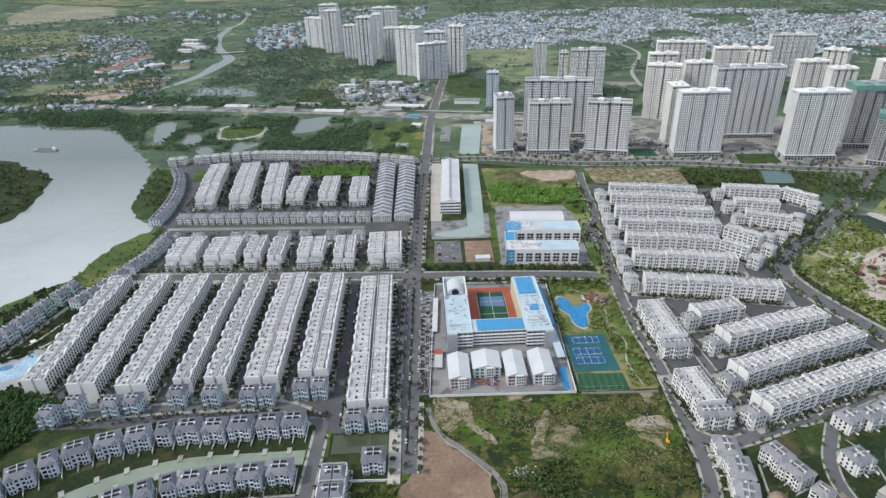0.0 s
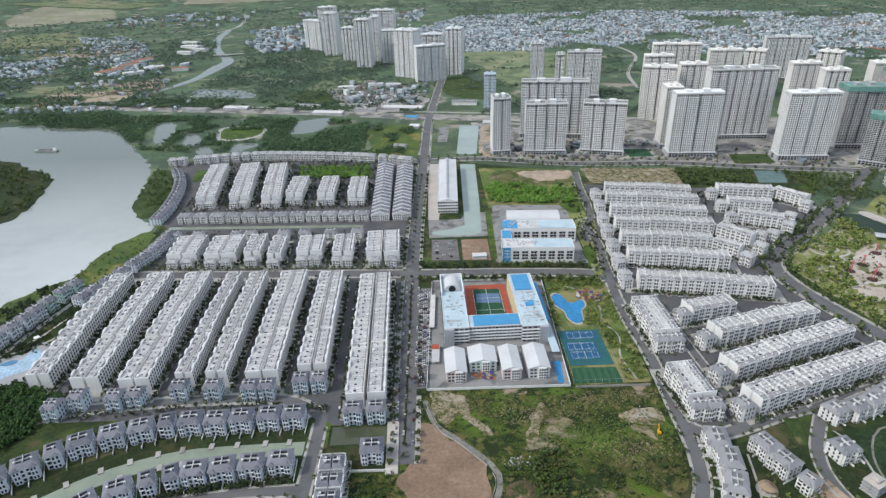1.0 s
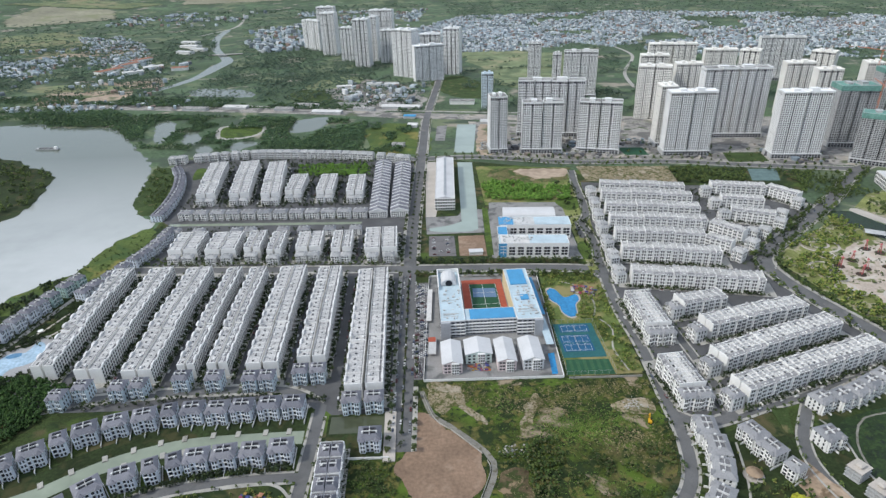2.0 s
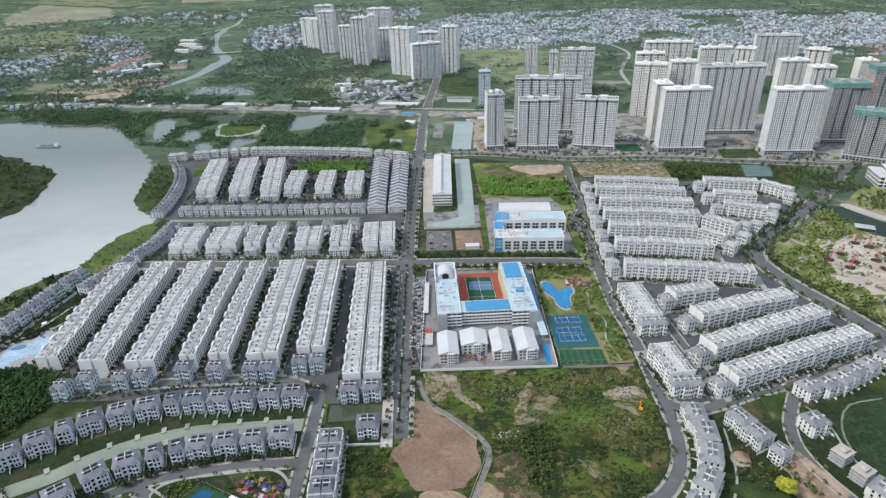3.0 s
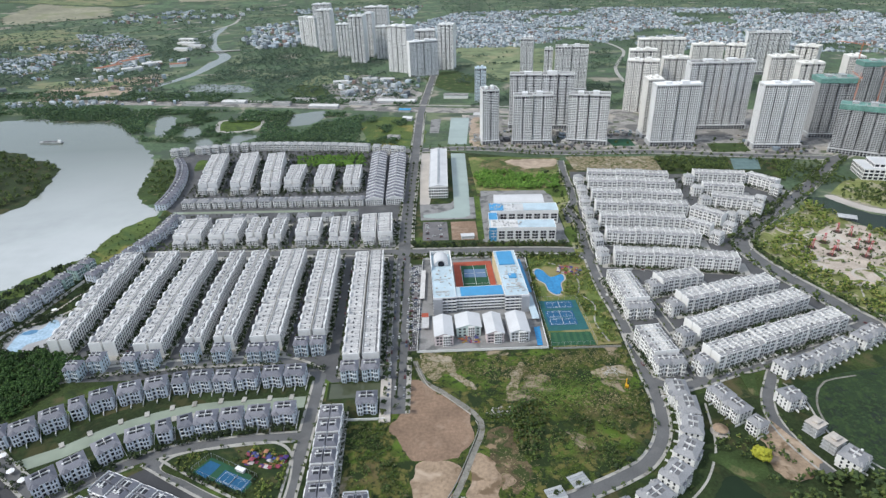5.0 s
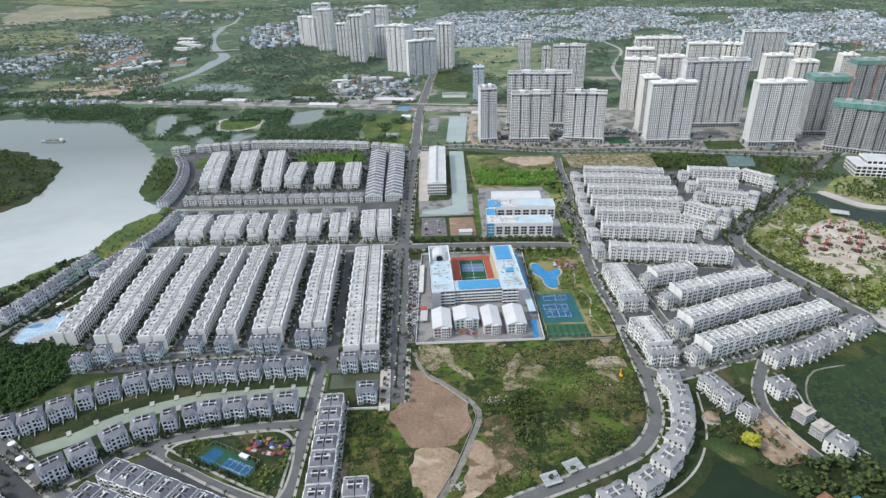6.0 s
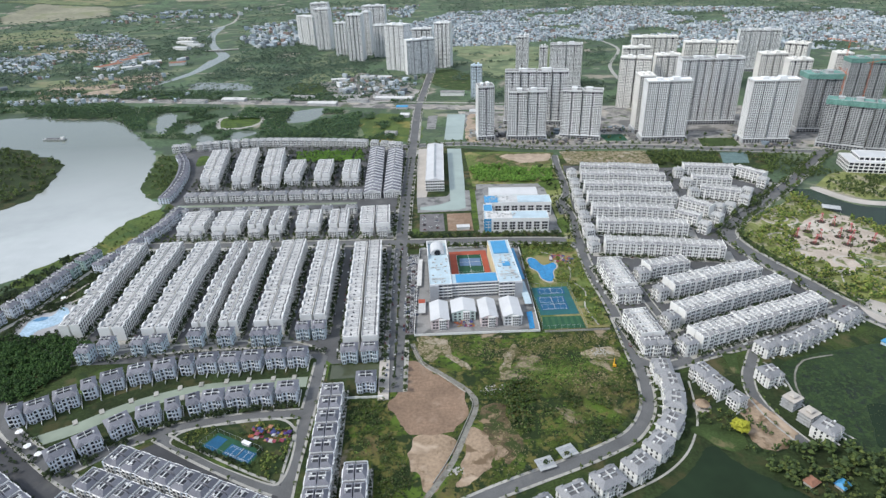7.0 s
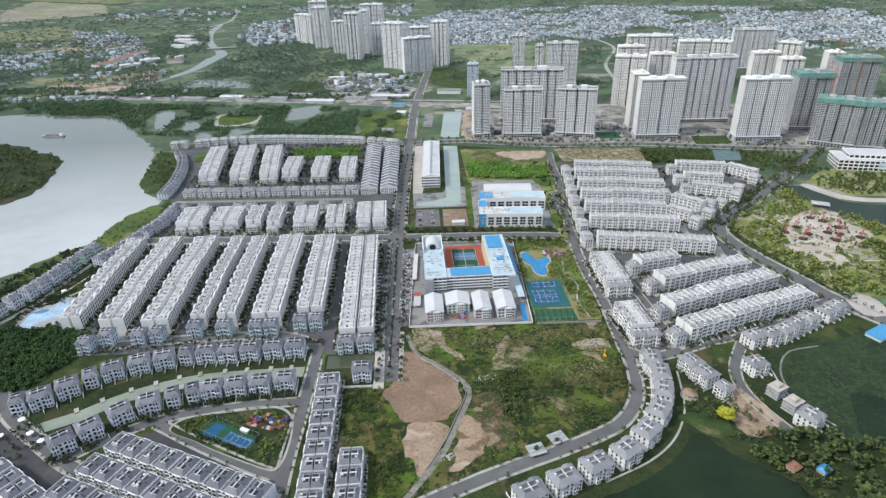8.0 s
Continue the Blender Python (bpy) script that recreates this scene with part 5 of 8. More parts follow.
# long double rows west of the avenue
WEST = [(-333, 416, 592, 19), (-290, 408, 590, 23), (-247, 403, 587, 25), (-207, 408, 583, 14), (-180, 408, 581, 17), (-141, 405, 580, 27), (-99.5, 411, 575, 24), (-51, 370, 565, 31)]
for x, y0, y1, wd in WEST:
    double((x, y0), (x - 2, y1), wd, "pale", 15.0, 7.6, 2.6 if x == -51 else 2.0, 5.0, "long terraces west of the avenue")
for x, y, wd in [(-302, 380, 12), (-287, 391, 12), (-256, 388, 12), (-240, 390, 12), (-207, 397, 13), (-179, 395, 13), (-148, 392, 12), (-134, 392, 12), (-107, 398, 12), (-92, 398, 12), (-60, 358, 14), (-42, 358, 14)]:
    villa(x, y, 0, wd + 0.5, 12.5, 13.0, "blue", "villas at the terrace ends")
# short rows north of the cross street
for x0, x1, y0, y1 in [(-304, -270, 636, 686), (-259, -223, 632, 682), (-213, -194, 634, 682), (-184, -168, 626, 676), (-150, -121, 629, 672), (-107, -84, 623, 671), (-67, -29, 618, 676)]:
    wd = x1 - x0
    double(((x0 + x1) / 2, y0), ((x0 + x1) / 2 - 1, y1), wd, "pale", 14.5, 7.4, 2.5, 5.0, "short terraces north of the cross street")
    for s in ((-0.25, 0.25) if wd > 22 else (0.0,)):
        villa((x0 + x1) / 2 + s * wd, y0 - 7, 0, min(13, wd * 0.5) if s else 14, 9, 9.5, "white", "villas at the terrace ends")
for x in (-322, -290, -240, -222, -179, -152, -118, -84):
    villa(x, 700 - (x + 200) * 0.06, 180, 15, 11, 8.5, "town", "villas on the narrow canal")
for a, b, wd in [((-316, 822), (-336, 970), 27), ((-266, 819), (-284, 970), 28), ((-219, 814), (-236, 962), 27), ((-187, 822), (-187, 893), 24), ((-140, 817), (-140, 888), 24), ((-95, 810), (-95, 880), 24)]:
    double(a, b, wd, "pale", 14.5, 8.6, 1.5, 5.0, "northern terraces")
    for s in (-0.25, 0.25):
        villa(a[0] + s * wd + 1, a[1] - 8, 0, 12, 9, 8.5, "white", "villas at the terrace ends")
for i in range(12):
    villa(-326 + 22.2 * i, 766 - 1.6 * i, -4, 19.2, 13, 10, "town", "villas on the narrow canal")
for i, p in enumerate(glide([(-432, 1018), (-390, 1026), (-292, 1036), (-187, 1022), (-84, 998), (-20, 972)], 15)):
    villa(p.x, p.y, -4 - i * 0.3, 14, 12.5, 12.0, "white", "northern row of villas")
for x0, x1, y1, turn in ((-63, -64, 975, -90), (-51, -51, 975, 90), (-34, -31, 950, -90), (-22, -18, 950, 90)):
    n = int((y1 - 742) / 13.0)
    for i in range(n):
        row_house(x0 + (x1 - x0) * i / n, 746 + 13.0 * i, turn)
curve = [(-366, 764), (-366, 806), (-374, 868), (-390, 926), (-412, 972)]
bend = glide(curve, 10.5)
for p, q in zip(bend, bend[1:]):
    villa(p.x, p.y, heading((p.x, p.y), (q.x, q.y)) + 2, 10.4, 15, 9.5, "cool", "curved riverside row")
# riverside villas
for i, p in enumerate(glide([(-440, 412), (-425, 450), (-411, 484), (-402, 516), (-396, 547), (-386, 582)], 13.2)):
    villa(p.x, p.y, 68 + 6 * (i % 2), 12.2, 13, 13.0, "teal" if 8 < i < 13 else "cool", "riverside villas")
for i, p in enumerate(glide([(-363, 556), (-350, 590), (-338, 630), (-329, 660), (-325, 706)], 14.5)):
    villa(p.x - 3, p.y, 72, 13.5, 13, 11.5, "cool", "riverside villas")
# canal villas
for i, (x, y) in enumerate([(-321, 303), (-306, 308), (-290, 320), (-276, 331), (-261, 340), (-241, 347), (-221, 352), (-203, 356), (-185, 357), (-165, 356), (-146, 357), (-125, 358), (-106, 358)]):
    villa(x, y, (24, 30, 28, 26, 22, 17, 14, 10, 4, 0, 0, 0, 0)[i], 10.5 if i in (0, 3, 7) else 16.5, 14.5, 11.8, "cool", "villas along the canal", 7.0)
for i, (x, y) in enumerate([(-263, 255), (-248, 267), (-232, 283), (-213, 293), (-196, 299), (-181, 303), (-166, 306), (-147, 308), (-127, 309), (-107, 311)]):
    villa(x, y, 38 if i < 3 else 20 if i < 6 else 6 if i < 8 else 2, 10.0 if i in (4, 5) else 16.5, 14, 11.8, "cool", "villas along the canal", 6.0)
villa(-43, 318, 0, 16, 14, 11.5, "cool", "villas along the canal")
# southern terraces
double((-70, 312), (-70, 176), 17, "grey", 10.5, 7.7, 0.5, 3.5, "grey-roofed southern terraces")
double((-45, 226), (-45, 176), 16, "grey", 10.5, 7.7, 0.5, 3.5, "grey-roofed southern terraces")
for k in range(3):
    ox, oy = -11 * k, -20 * k
    double((-222 + ox, 250 + oy), (-98 + ox, 190 + oy), 17, "grey", 10.5, 7.7, 0.5, 2.0, "grey-roofed southern terraces")
double((-300, 232), (-250, 196), 17, "grey", 10.5, 7.7, 0.5, 2.5, "grey-roofed southern terraces")

# terrace quarter in the east
EAST = [((268, 801), (382, 773)), ((260, 766), (378, 738)), ((253, 722), (371, 697)), ((246, 680), (362, 657)), ((240, 638), (342, 617)), ((234, 593), (340, 570)), ((227, 538), (356, 508))]
for a, b in EAST:
    mid = (a[0] + (b[0] - a[0]) * 0.5, a[1] + (b[1] - a[1]) * 0.5)
    double(a, b, 20, "white", 15.8, 6.8, 0.5, 5.0, "terraces of the eastern quarter")
for x, y in [(251, 786), (245, 744), (238, 703), (232, 664), (226, 622), (221, 584), (216, 545)]:
    for k in (-6.4, 6.4):
        villa(x + k * 0.22, y + k, -78, 11.2, 11, 11, "white", "villas at the terrace ends")
for a, b, wd in [((424, 778), (494, 760), 20), ((416, 729), (467, 713), 18), ((410, 687), (456, 664), 18), ((500, 760), (524, 724), 16), ((368, 650), (394, 618), 16), ((344, 611), (365, 590), 15),
                 ((252, 472), (298, 480), 19), ((262, 435), (366, 459), 20), ((251, 386), (378, 428), 20), ((250, 346), (392, 391), 20)]:
    double(a, b, wd, "white", 15.8, 6.3, 0.5, 5.0, "terraces of the eastern quarter")
double((216, 491), (217, 434), 24, "white", 15.8, 6.3, 0.6, 5.0, "terraces of the eastern quarter")
double((209, 387), (212, 348), 22, "white", 15.8, 6.3, 0.6, 5.0, "terraces of the eastern quarter")
for x, y, r in [(210, 427, 0), (223, 427, 0), (206, 341, 0), (218, 341, 0), (246, 466, -80), (252, 428, -75), (242, 379, -72), (241, 339, -72), (408, 626, -40), (424, 628, -40), (392, 597, -50), (365, 574, -50), (473, 676, -40), (516, 712, -50), (456, 650, -40), (413, 768, -100), (406, 724, -100), (400, 684, -100)]:
    villa(x, y, r, 13, 11.5, 13.0, "white", "villas at the terrace ends")
for x, y, r in [(308, 331, 20), (325, 333, 20), (341, 338, 25), (357, 346, 25), (374, 354, 25), (397, 363, 25), (412, 371, 25)]:
    villa(x, y, r, 16, 13, 10.5, "white", "villas at the lotus pond", 4.0)
for x, y, r in [(238, 301, -70), (243, 285, -68), (290, 294, 12), (297, 230, 30)]:
    villa(x, y, r, 16, 14, 10.5, "white", "villas at the lake", 4.0)
villa(250, 268, -62, 11, 11, 9.5, "white", "villas at the lake", 4.0)
for x, y, r in [(206, 308, 80), (206, 289, 78), (200, 268, 68), (188, 246, 50), (171, 226, 40), (150, 209, 30), (125, 198, 22), (100, 188, 20), (75, 179, 20)]:
    villa(x, y, r + 180, 20, 14, 10.8, "white", "villas along the curving road", 5.0)

# ---------------------------------------------------------------- towers


def tower(a, b, depth, h, floors, label, group, wall=None, podium=True, crown=True, net=False, solid=False):
    """A slab tower of two or three stepped bays; a to b is its front at the ground. Glazing core, floor bands and fins stand proud of one another."""
    wall = wall or TOWERWHITE
    w = math.dist(a, b)
    t = thing("apartment_tower", pose(a[0], a[1], 0.1, 0, 0, heading(a, b)), label, "tower", group)
    base = 8.0 if podium else 0.0
    st = (h - base) / floors
    core, bands, fins, slot, deck_ = (Shape() for i in range(5))
    n = 1 if w < 34 else 2 if w < 90 else 4
    cut = [w * i / n for i in range(n + 1)]
    for k_, (x0, x1) in enumerate(zip(cut, cut[1:])):
        o = (0.0, 1.8)[k_ % 2]
        x0, x1 = x0 + (0.8 if k_ else 0), x1 - (0.8 if k_ < n - 1 else 0)
        y0, y1 = o, depth - o
        bw = x1 - x0
        core.box(x0 + 0.8, x1 - 0.8, y0 + 0.8, y1 - 0.8, 0, h - 0.5)
        for k in range(floors + 1):
            z = base + st * k
            if k != floors - 1:
                bands.box(x0 + 0.06, x1 - 0.06, y0 + 0.06, y1 - 0.06, z - (0.8 if solid else 0.55), z + (1.0 if solid else 0.8 if k % 2 else 0.65))
        bays_ = max(3, round(bw / 3.6))
        for i in range(bays_ + 1):
            x = x0 + bw * i / bays_
            wide = 0.9 if i in (0, bays_) else (0.7 if i % 3 else 0.35) if solid else 0.36 if i % 2 else 0.62
            for ya, yb in ((y0, y0 + 0.85), (y1 - 0.85, y1)):
                fins.box(max(x0, x - wide), min(x1, x + wide), ya, yb, base, h)
        side = max(3, round((y1 - y0) / 5))
        for i in range(side + 1):
            y = y0 + (y1 - y0) * i / side
            wide = 1.5 if i in (0, side) else 1.6 if solid else 1.1
            for xa, xb in ((x0, x0 + 0.85), (x1 - 0.85, x1)):
                fins.box(xa, xb, max(y0, y - wide), min(y1, y + wide), base, h)
        slot.box(x0 + bw * 0.5 - 0.6, x0 + bw * 0.5 + 0.6, y0 - 0.1, y0 + 0.9, base, h - 2)
        if crown:
            hh = h + (2.6 if k_ % 2 else 1.6)
            rim = [(x0, y0), (x1, y0), (x1, y1), (x0, y1)], [(x0 + 0.5, y0 + 0.5), (x1 - 0.5, y0 + 0.5), (x1 - 0.5, y1 - 0.5), (x0 + 0.5, y1 - 0.5)]
            ring = Shape().add([(*p, z) for loop in rim for z in (h, hh) for p in loop],
                               [f_ for i in range(4) for j in [(i + 1) % 4] for f_ in ((i, j, 4 + j, 4 + i), (4 + i, 4 + j, 12 + j, 12 + i), (12 + i, 12 + j, 8 + j, 8 + i))])
            part("parapet", ring, wall, t)
            deck_.box(x0 + 0.5, x1 - 0.5, y0 + 0.5, y1 - 0.5, h + 0.3, h + 0.74)
    link = Shape().box(1.5, w - 1.5, 3.0, depth - 3.0, 0, h - 0.8)
    part("glazing", core, TOWERGLASS, t, "dark recessed windows and balconies", "stuff")
    part("facade_frame", fins.add(bands.v, bands.f), wall, t, kind="stuff")
    part("recess", slot, GLASS, t, "dark vertical recess", "stuff")
    part("core", link, TOWERGLASS, t)
    if podium:
        pod = part("podium", Shape().box(-2, w + 2, -3, depth + 2, 0, base - 0.6), RAWCONC, t)
        pg = Shape()
        m = max(4, round(w / 5))
        for i in range(m):
            for z0, z1 in ((0.6, 3.4), (4.2, 6.6)):
                pane(pg, w * i / m + 0.6, w * (i + 1) / m - 0.6, -3.03, z0, z1)
        part("glazing", pg, GLASS, pod, kind="stuff")
    if net:
        part("safety_net", Shape().box(-0.8, w + 0.8, -0.8, depth + 0.8, h - 7, h + 1.2), NET, t, "green safety netting")
    if crown:
        part("roof_deck", deck_, ROOFDIRTY, t, "stained grey roof deck", "stuff")
        for xm, ww, hi in ((0.22, 0.13, 4.0), (0.58, 0.15, 5.0)):
            part("machine_room", Shape().box(w * xm, w * (xm + ww), depth * 0.3, depth * 0.7, h + 0.3, h + hi).box(w * xm - 0.5, w * (xm + ww) + 0.5, depth * 0.3 - 0.5, depth * 0.7 + 0.5, h + hi, h + hi + 0.5), wall, t)
    return t


TL = "white high-rise apartment tower with a grid of dark windows"
for a, b, dp, h, fl in [((185, 1003), (255, 994), 26, 88, 26), ((283, 998), (351, 975), 26, 88, 26), ((130, 1008), (160, 1009), 34, 98, 30), ((195, 1112), (316, 1088), 26, 104, 32),
                        ((296, 1572), (328, 1564), 30, 106, 32), ((354, 1420), (430, 1402), 26, 106, 32), ((332, 1440), (352, 1436), 24, 98, 30), ((425, 958), (502, 950), 28, 106, 33), ((594, 920), (672, 910), 28, 108, 33),
                        ((524, 1052), (640, 1040), 30, 124, 36)]:
    tower(a, b, dp, h, fl, TL, "new towers")
CREAM = "cream high-rise apartment tower with stacked balconies"
tower((428, 1006), (456, 1003), 36, 106, 33, CREAM, "new towers", WALLCREAM)
for a, b, dp, h, fl in [((456, 1205), (514, 1178), 30, 106, 32), ((504, 1327), (563, 1313), 28, 106, 32), ((582, 1488), (691, 1461), 28, 106, 32), ((537, 1211), (588, 1201), 30, 106, 32),
                        ((670, 1372), (738, 1356), 28, 106, 32), ((741, 1356), (776, 1330), 30, 106, 32), ((750, 1179), (803, 1168), 30, 106, 32),
                        ((880, 1312), (912, 1276), 30, 106, 32), ((765, 1100), (808, 1091), 30, 106, 32), ((896, 1150), (926, 1142), 34, 106, 32)]:
    tower(a, b, dp, h, fl, CREAM, "older towers", WALLCREAM, podium=False, solid=True)
tower((890, 1536), (990, 1509), 28, 106, 32, TL, "new towers")
tower((150, 1335), (176, 1333), 18, 78, 24, "slim pale blue glass tower", "new towers", WALLTEAL, podium=False, solid=True)
RAW = "grey concrete tower under construction with green netting"
tower((722, 968), (782, 956), 40, 104, 32, RAW, "towers under construction", RAWCONC, net=True)
tower((706, 884), (762, 842), 30, 80, 25, RAW, "towers under construction", RAWCONC, net=True)
tower((764, 842), (800, 826), 30, 80, 25, RAW, "towers under construction", RAWCONC, net=True)
tower((882, 1085), (955, 1070), 34, 106, 32, RAW, "towers under construction", RAWCONC, net=True)
for a, b, dp, h in [((-416, 2385), (-346, 2310), 30, 104), ((-322, 2205), (-272, 2190), 40, 140), ((-350, 2330), (-285, 2318), 30, 150), ((-242, 2072), (-201, 2062), 30, 105), ((-186, 1942), (-140, 1930), 40, 141), ((-143, 2050), (-118, 2044), 34, 138),
                    ((-150, 2190), (-70, 2170), 30, 146), ((-107, 1998), (-68, 1988), 30, 101), ((-61, 1775), (-6, 1730), 36, 128), ((3, 1668), (83, 1690), 28, 94), ((86, 1768), (130, 1752), 32, 127), ((20, 1840), (80, 1830), 30, 104)]:
    tower(a, b, dp, h, 34 if h > 120 else 28, "pale grey distant apartment tower with balconies", "distant towers", TOWERWHITE, podium=False, solid=True)

# ---------------------------------------------------------------- schools and public buildings


def block(name, parent, x0, x1, y0, y1, h, floors, wall, roofm, count_x, label="", parapet=0.9, tall=False):
    """A flat-roofed wing with window bands on all sides."""
    wing = part(name, Shape().box(x0, x1, y0, y1, 0, h), wall, parent, label)
    rim = Shape().box(x0, x1, y0, y0 + 0.35, h, h + parapet).box(x0, x1, y1 - 0.35, y1, h, h + parapet).box(x0, x0 + 0.35, y0 + 0.35, y1 - 0.35, h, h + parapet).box(x1 - 0.35, x1, y0 + 0.35, y1 - 0.35, h, h + parapet)
    part("parapet", rim, TRIM, wing)
    part("roof", Shape().box(x0 + 0.35, x1 - 0.35, y0 + 0.35, y1 - 0.35, h, h + 0.2), roofm, wing)
    st = h / floors
    pn, tr = Shape(), Shape()
    if tall:
        for i in range(count_x // 2):
            xc = x0 + (x1 - x0) * (i + 0.5) / (count_x // 2)
            ww = (x1 - x0) / (count_x // 2) * 0.34
            pn.box(xc - ww, xc + ww, y0 - 0.12, y0, 3.5, h - 3.5)
            tr.box(xc - 0.2, xc + 0.2, y0 - 0.4, y0, 3.0, h - 3.0)
            for z in (st * 1.45, st * 2.35, st * 3.2):
                tr.box(xc - ww, xc + ww, y0 - 0.3, y0 - 0.125, z - 0.45, z + 0.45)
    for k in range(floors):
        z = k * st
        for i in range(count_x):
            xc = x0 + (x1 - x0) * (i + 0.5) / count_x
            ww = (x1 - x0) / count_x * 0.36
            for ya, yb in (((y0 - 0.06, y0),) if not tall else ()) + ((y1, y1 + 0.06),):
                pn.box(xc - ww, xc + ww, ya, yb, z + 1.0, z + st - 0.8)
        ny = max(2, round((y1 - y0) / 5))
        for i in range(ny):
            yc = y0 + (y1 - y0) * (i + 0.5) / ny
            for xa, xb in ((x0 - 0.06, x0), (x1, x1 + 0.06)):
                pn.box(xa, xb, yc - 1.6, yc + 1.6, z + 1.0, z + st - 0.8)
        if k and not tall:
            tr.box(x0 - 0.3, x1 + 0.3, y0 - 0.9, y0, z - 0.5, z + 0.6)
    part("glazing", pn, GLASS, wing, kind="stuff")
    part("trim", tr, TRIM, wing)
    return wing


school = thing("school", pose(0, 0, 0.2), "large white U-shaped school with pale blue roofs", "school")
block("west_wing", school, 16, 39, 450, 545, 17.5, 5, LOUVER, PALEBLUE, 5)
block("east_wing", school, 88, 112, 448, 545, 17.5, 5, LOUVER, PALEBLUE, 5)
block("south_wing", school, 39.02, 87.98, 452, 471, 16.5, 5, LOUVER, PALEBLUE, 14)
part("roof_panel", Shape().box(44, 87, 453, 470, 16.9, 17.5), BLUEROOF, school, "blue metal roof")
part("roof_panel", Shape().box(91, 108, 512, 543, 17.9, 18.6), BLUEROOF, school, "blue metal roof")
part("roof_panel", Shape().box(97, 105, 482, 491, 17.9, 18.8), BLUEROOF, school, "blue metal roof")
part("canopy", Shape().slope(113, 119.5, 472, 6.0, 473, 6.5, 545), BLUEROOF, school, "long blue metal canopy")
part("canopy", Shape().slope(111, 118, 424, 5.2, 425, 5.7, 469), PALEBLUE, school, "pale metal canopy")
for x0, x1 in ((15.9, 25.0), (104.0, 112.1)):
    part("wall_panel", Shape().box(x0, x1, 447.0 if x0 < 50 else 445.0, 449.9 if x0 < 50 else 447.9, 0, 18.0), LOUVER, school, "plain grey stair tower")
part("wall_panel", Shape().box(87.4, 87.9, 473, 544, 0.5, 17.0), CREAMWALL, school, "warm cream courtyard wall")
part("wall_panel", Shape().box(39.1, 39.5, 473, 544, 0.5, 16.0), WALLWHITE, school, "white courtyard wall")
for xa, xb in ((16.0, 17.0), (38.0, 39.0)):
    part("roof_beam", Shape().box(xa, xb, 508, 545, 18.4, 22.0), TRIM, school, "white open roof frame")
part("roof_beam", Shape().box(17.0, 38.0, 544, 545, 18.4, 22.0), TRIM, school, "white open roof frame")
dome = Shape()
for i in range(8):
    a0, a1 = math.pi * i / 8, math.pi * (i + 1) / 8
    dome.add([(27.5 - 8 * math.cos(a), y, 18.4 + 7 * math.sin(a)) for a in (a0, a1) for y in (516, 536)], [(0, 1, 3, 2)])
part("vault_end", Shape().rod((27.5, 515.6, 20.6), (27.5, 515.9, 20.6), 3.6, None, 14), GLASS, school, "dark round opening of the vault")
dome.add([(27.5 - 8 * math.cos(math.pi * i / 8), 516, 18.4 + 7 * math.sin(math.pi * i / 8)) for i in range(9)], [tuple(range(9))])
part("barrel_vault", dome, WHITEROOF, school, "white vaulted roof")
ac = Shape()
rng = random.Random(5)
for i in range(70):
    x, y = (rng.uniform(91, 109), rng.uniform(455, 508)) if i % 3 else (rng.uniform(18, 36), rng.uniform(453, 506))
    ac.box(x, x + rng.uniform(0.8, 3.2), y, y + rng.uniform(0.8, 2.2), 17.7, 17.7 + rng.uniform(0.3, 1.6))
for i in range(6):
    y = rng.uniform(455, 505)
    ac.box(19, rng.uniform(28, 37), y, y + 0.35, 17.7, 18.1)
    ac.box(91, rng.uniform(98, 109), y + 3, y + 3.35, 17.7, 18.1)
part("roof_plant", ac, DECKWHITE, school, "grey roof machines", "stuff")

sheet("running_track", [(42, 474), (86, 474), (87, 556), (43, 556)], 0.2, REDTRACK, "red school sports ground", "sports ground", smooth=False)
sheet("sports_court", [(50, 482), (80, 480), (80, 546), (51, 547)], 0.24, COURTGREEN, "green school pitch", "sports court", smooth=False)
sheet("sports_court", [(53, 520), (78, 518), (78, 537), (54, 538)], 0.28, COURTSLATE, "slate blue school ball court", "sports court", smooth=False)
for x0, y0, x1, y1 in ((50.6, 483, 79.4, 483.3), (50.6, 505, 79.4, 505.3), (64.8, 483, 65.1, 546), (50.6, 483, 50.9, 546), (79.1, 483, 79.4, 546), (53.5, 528, 78, 528.3)):
    tagged(new("court_marking", Shape().box(x0, x1, y0, y1, 0.5, 0.56).mesh("court_marking", LINE)), "white painted court line", "line", kind="structure")

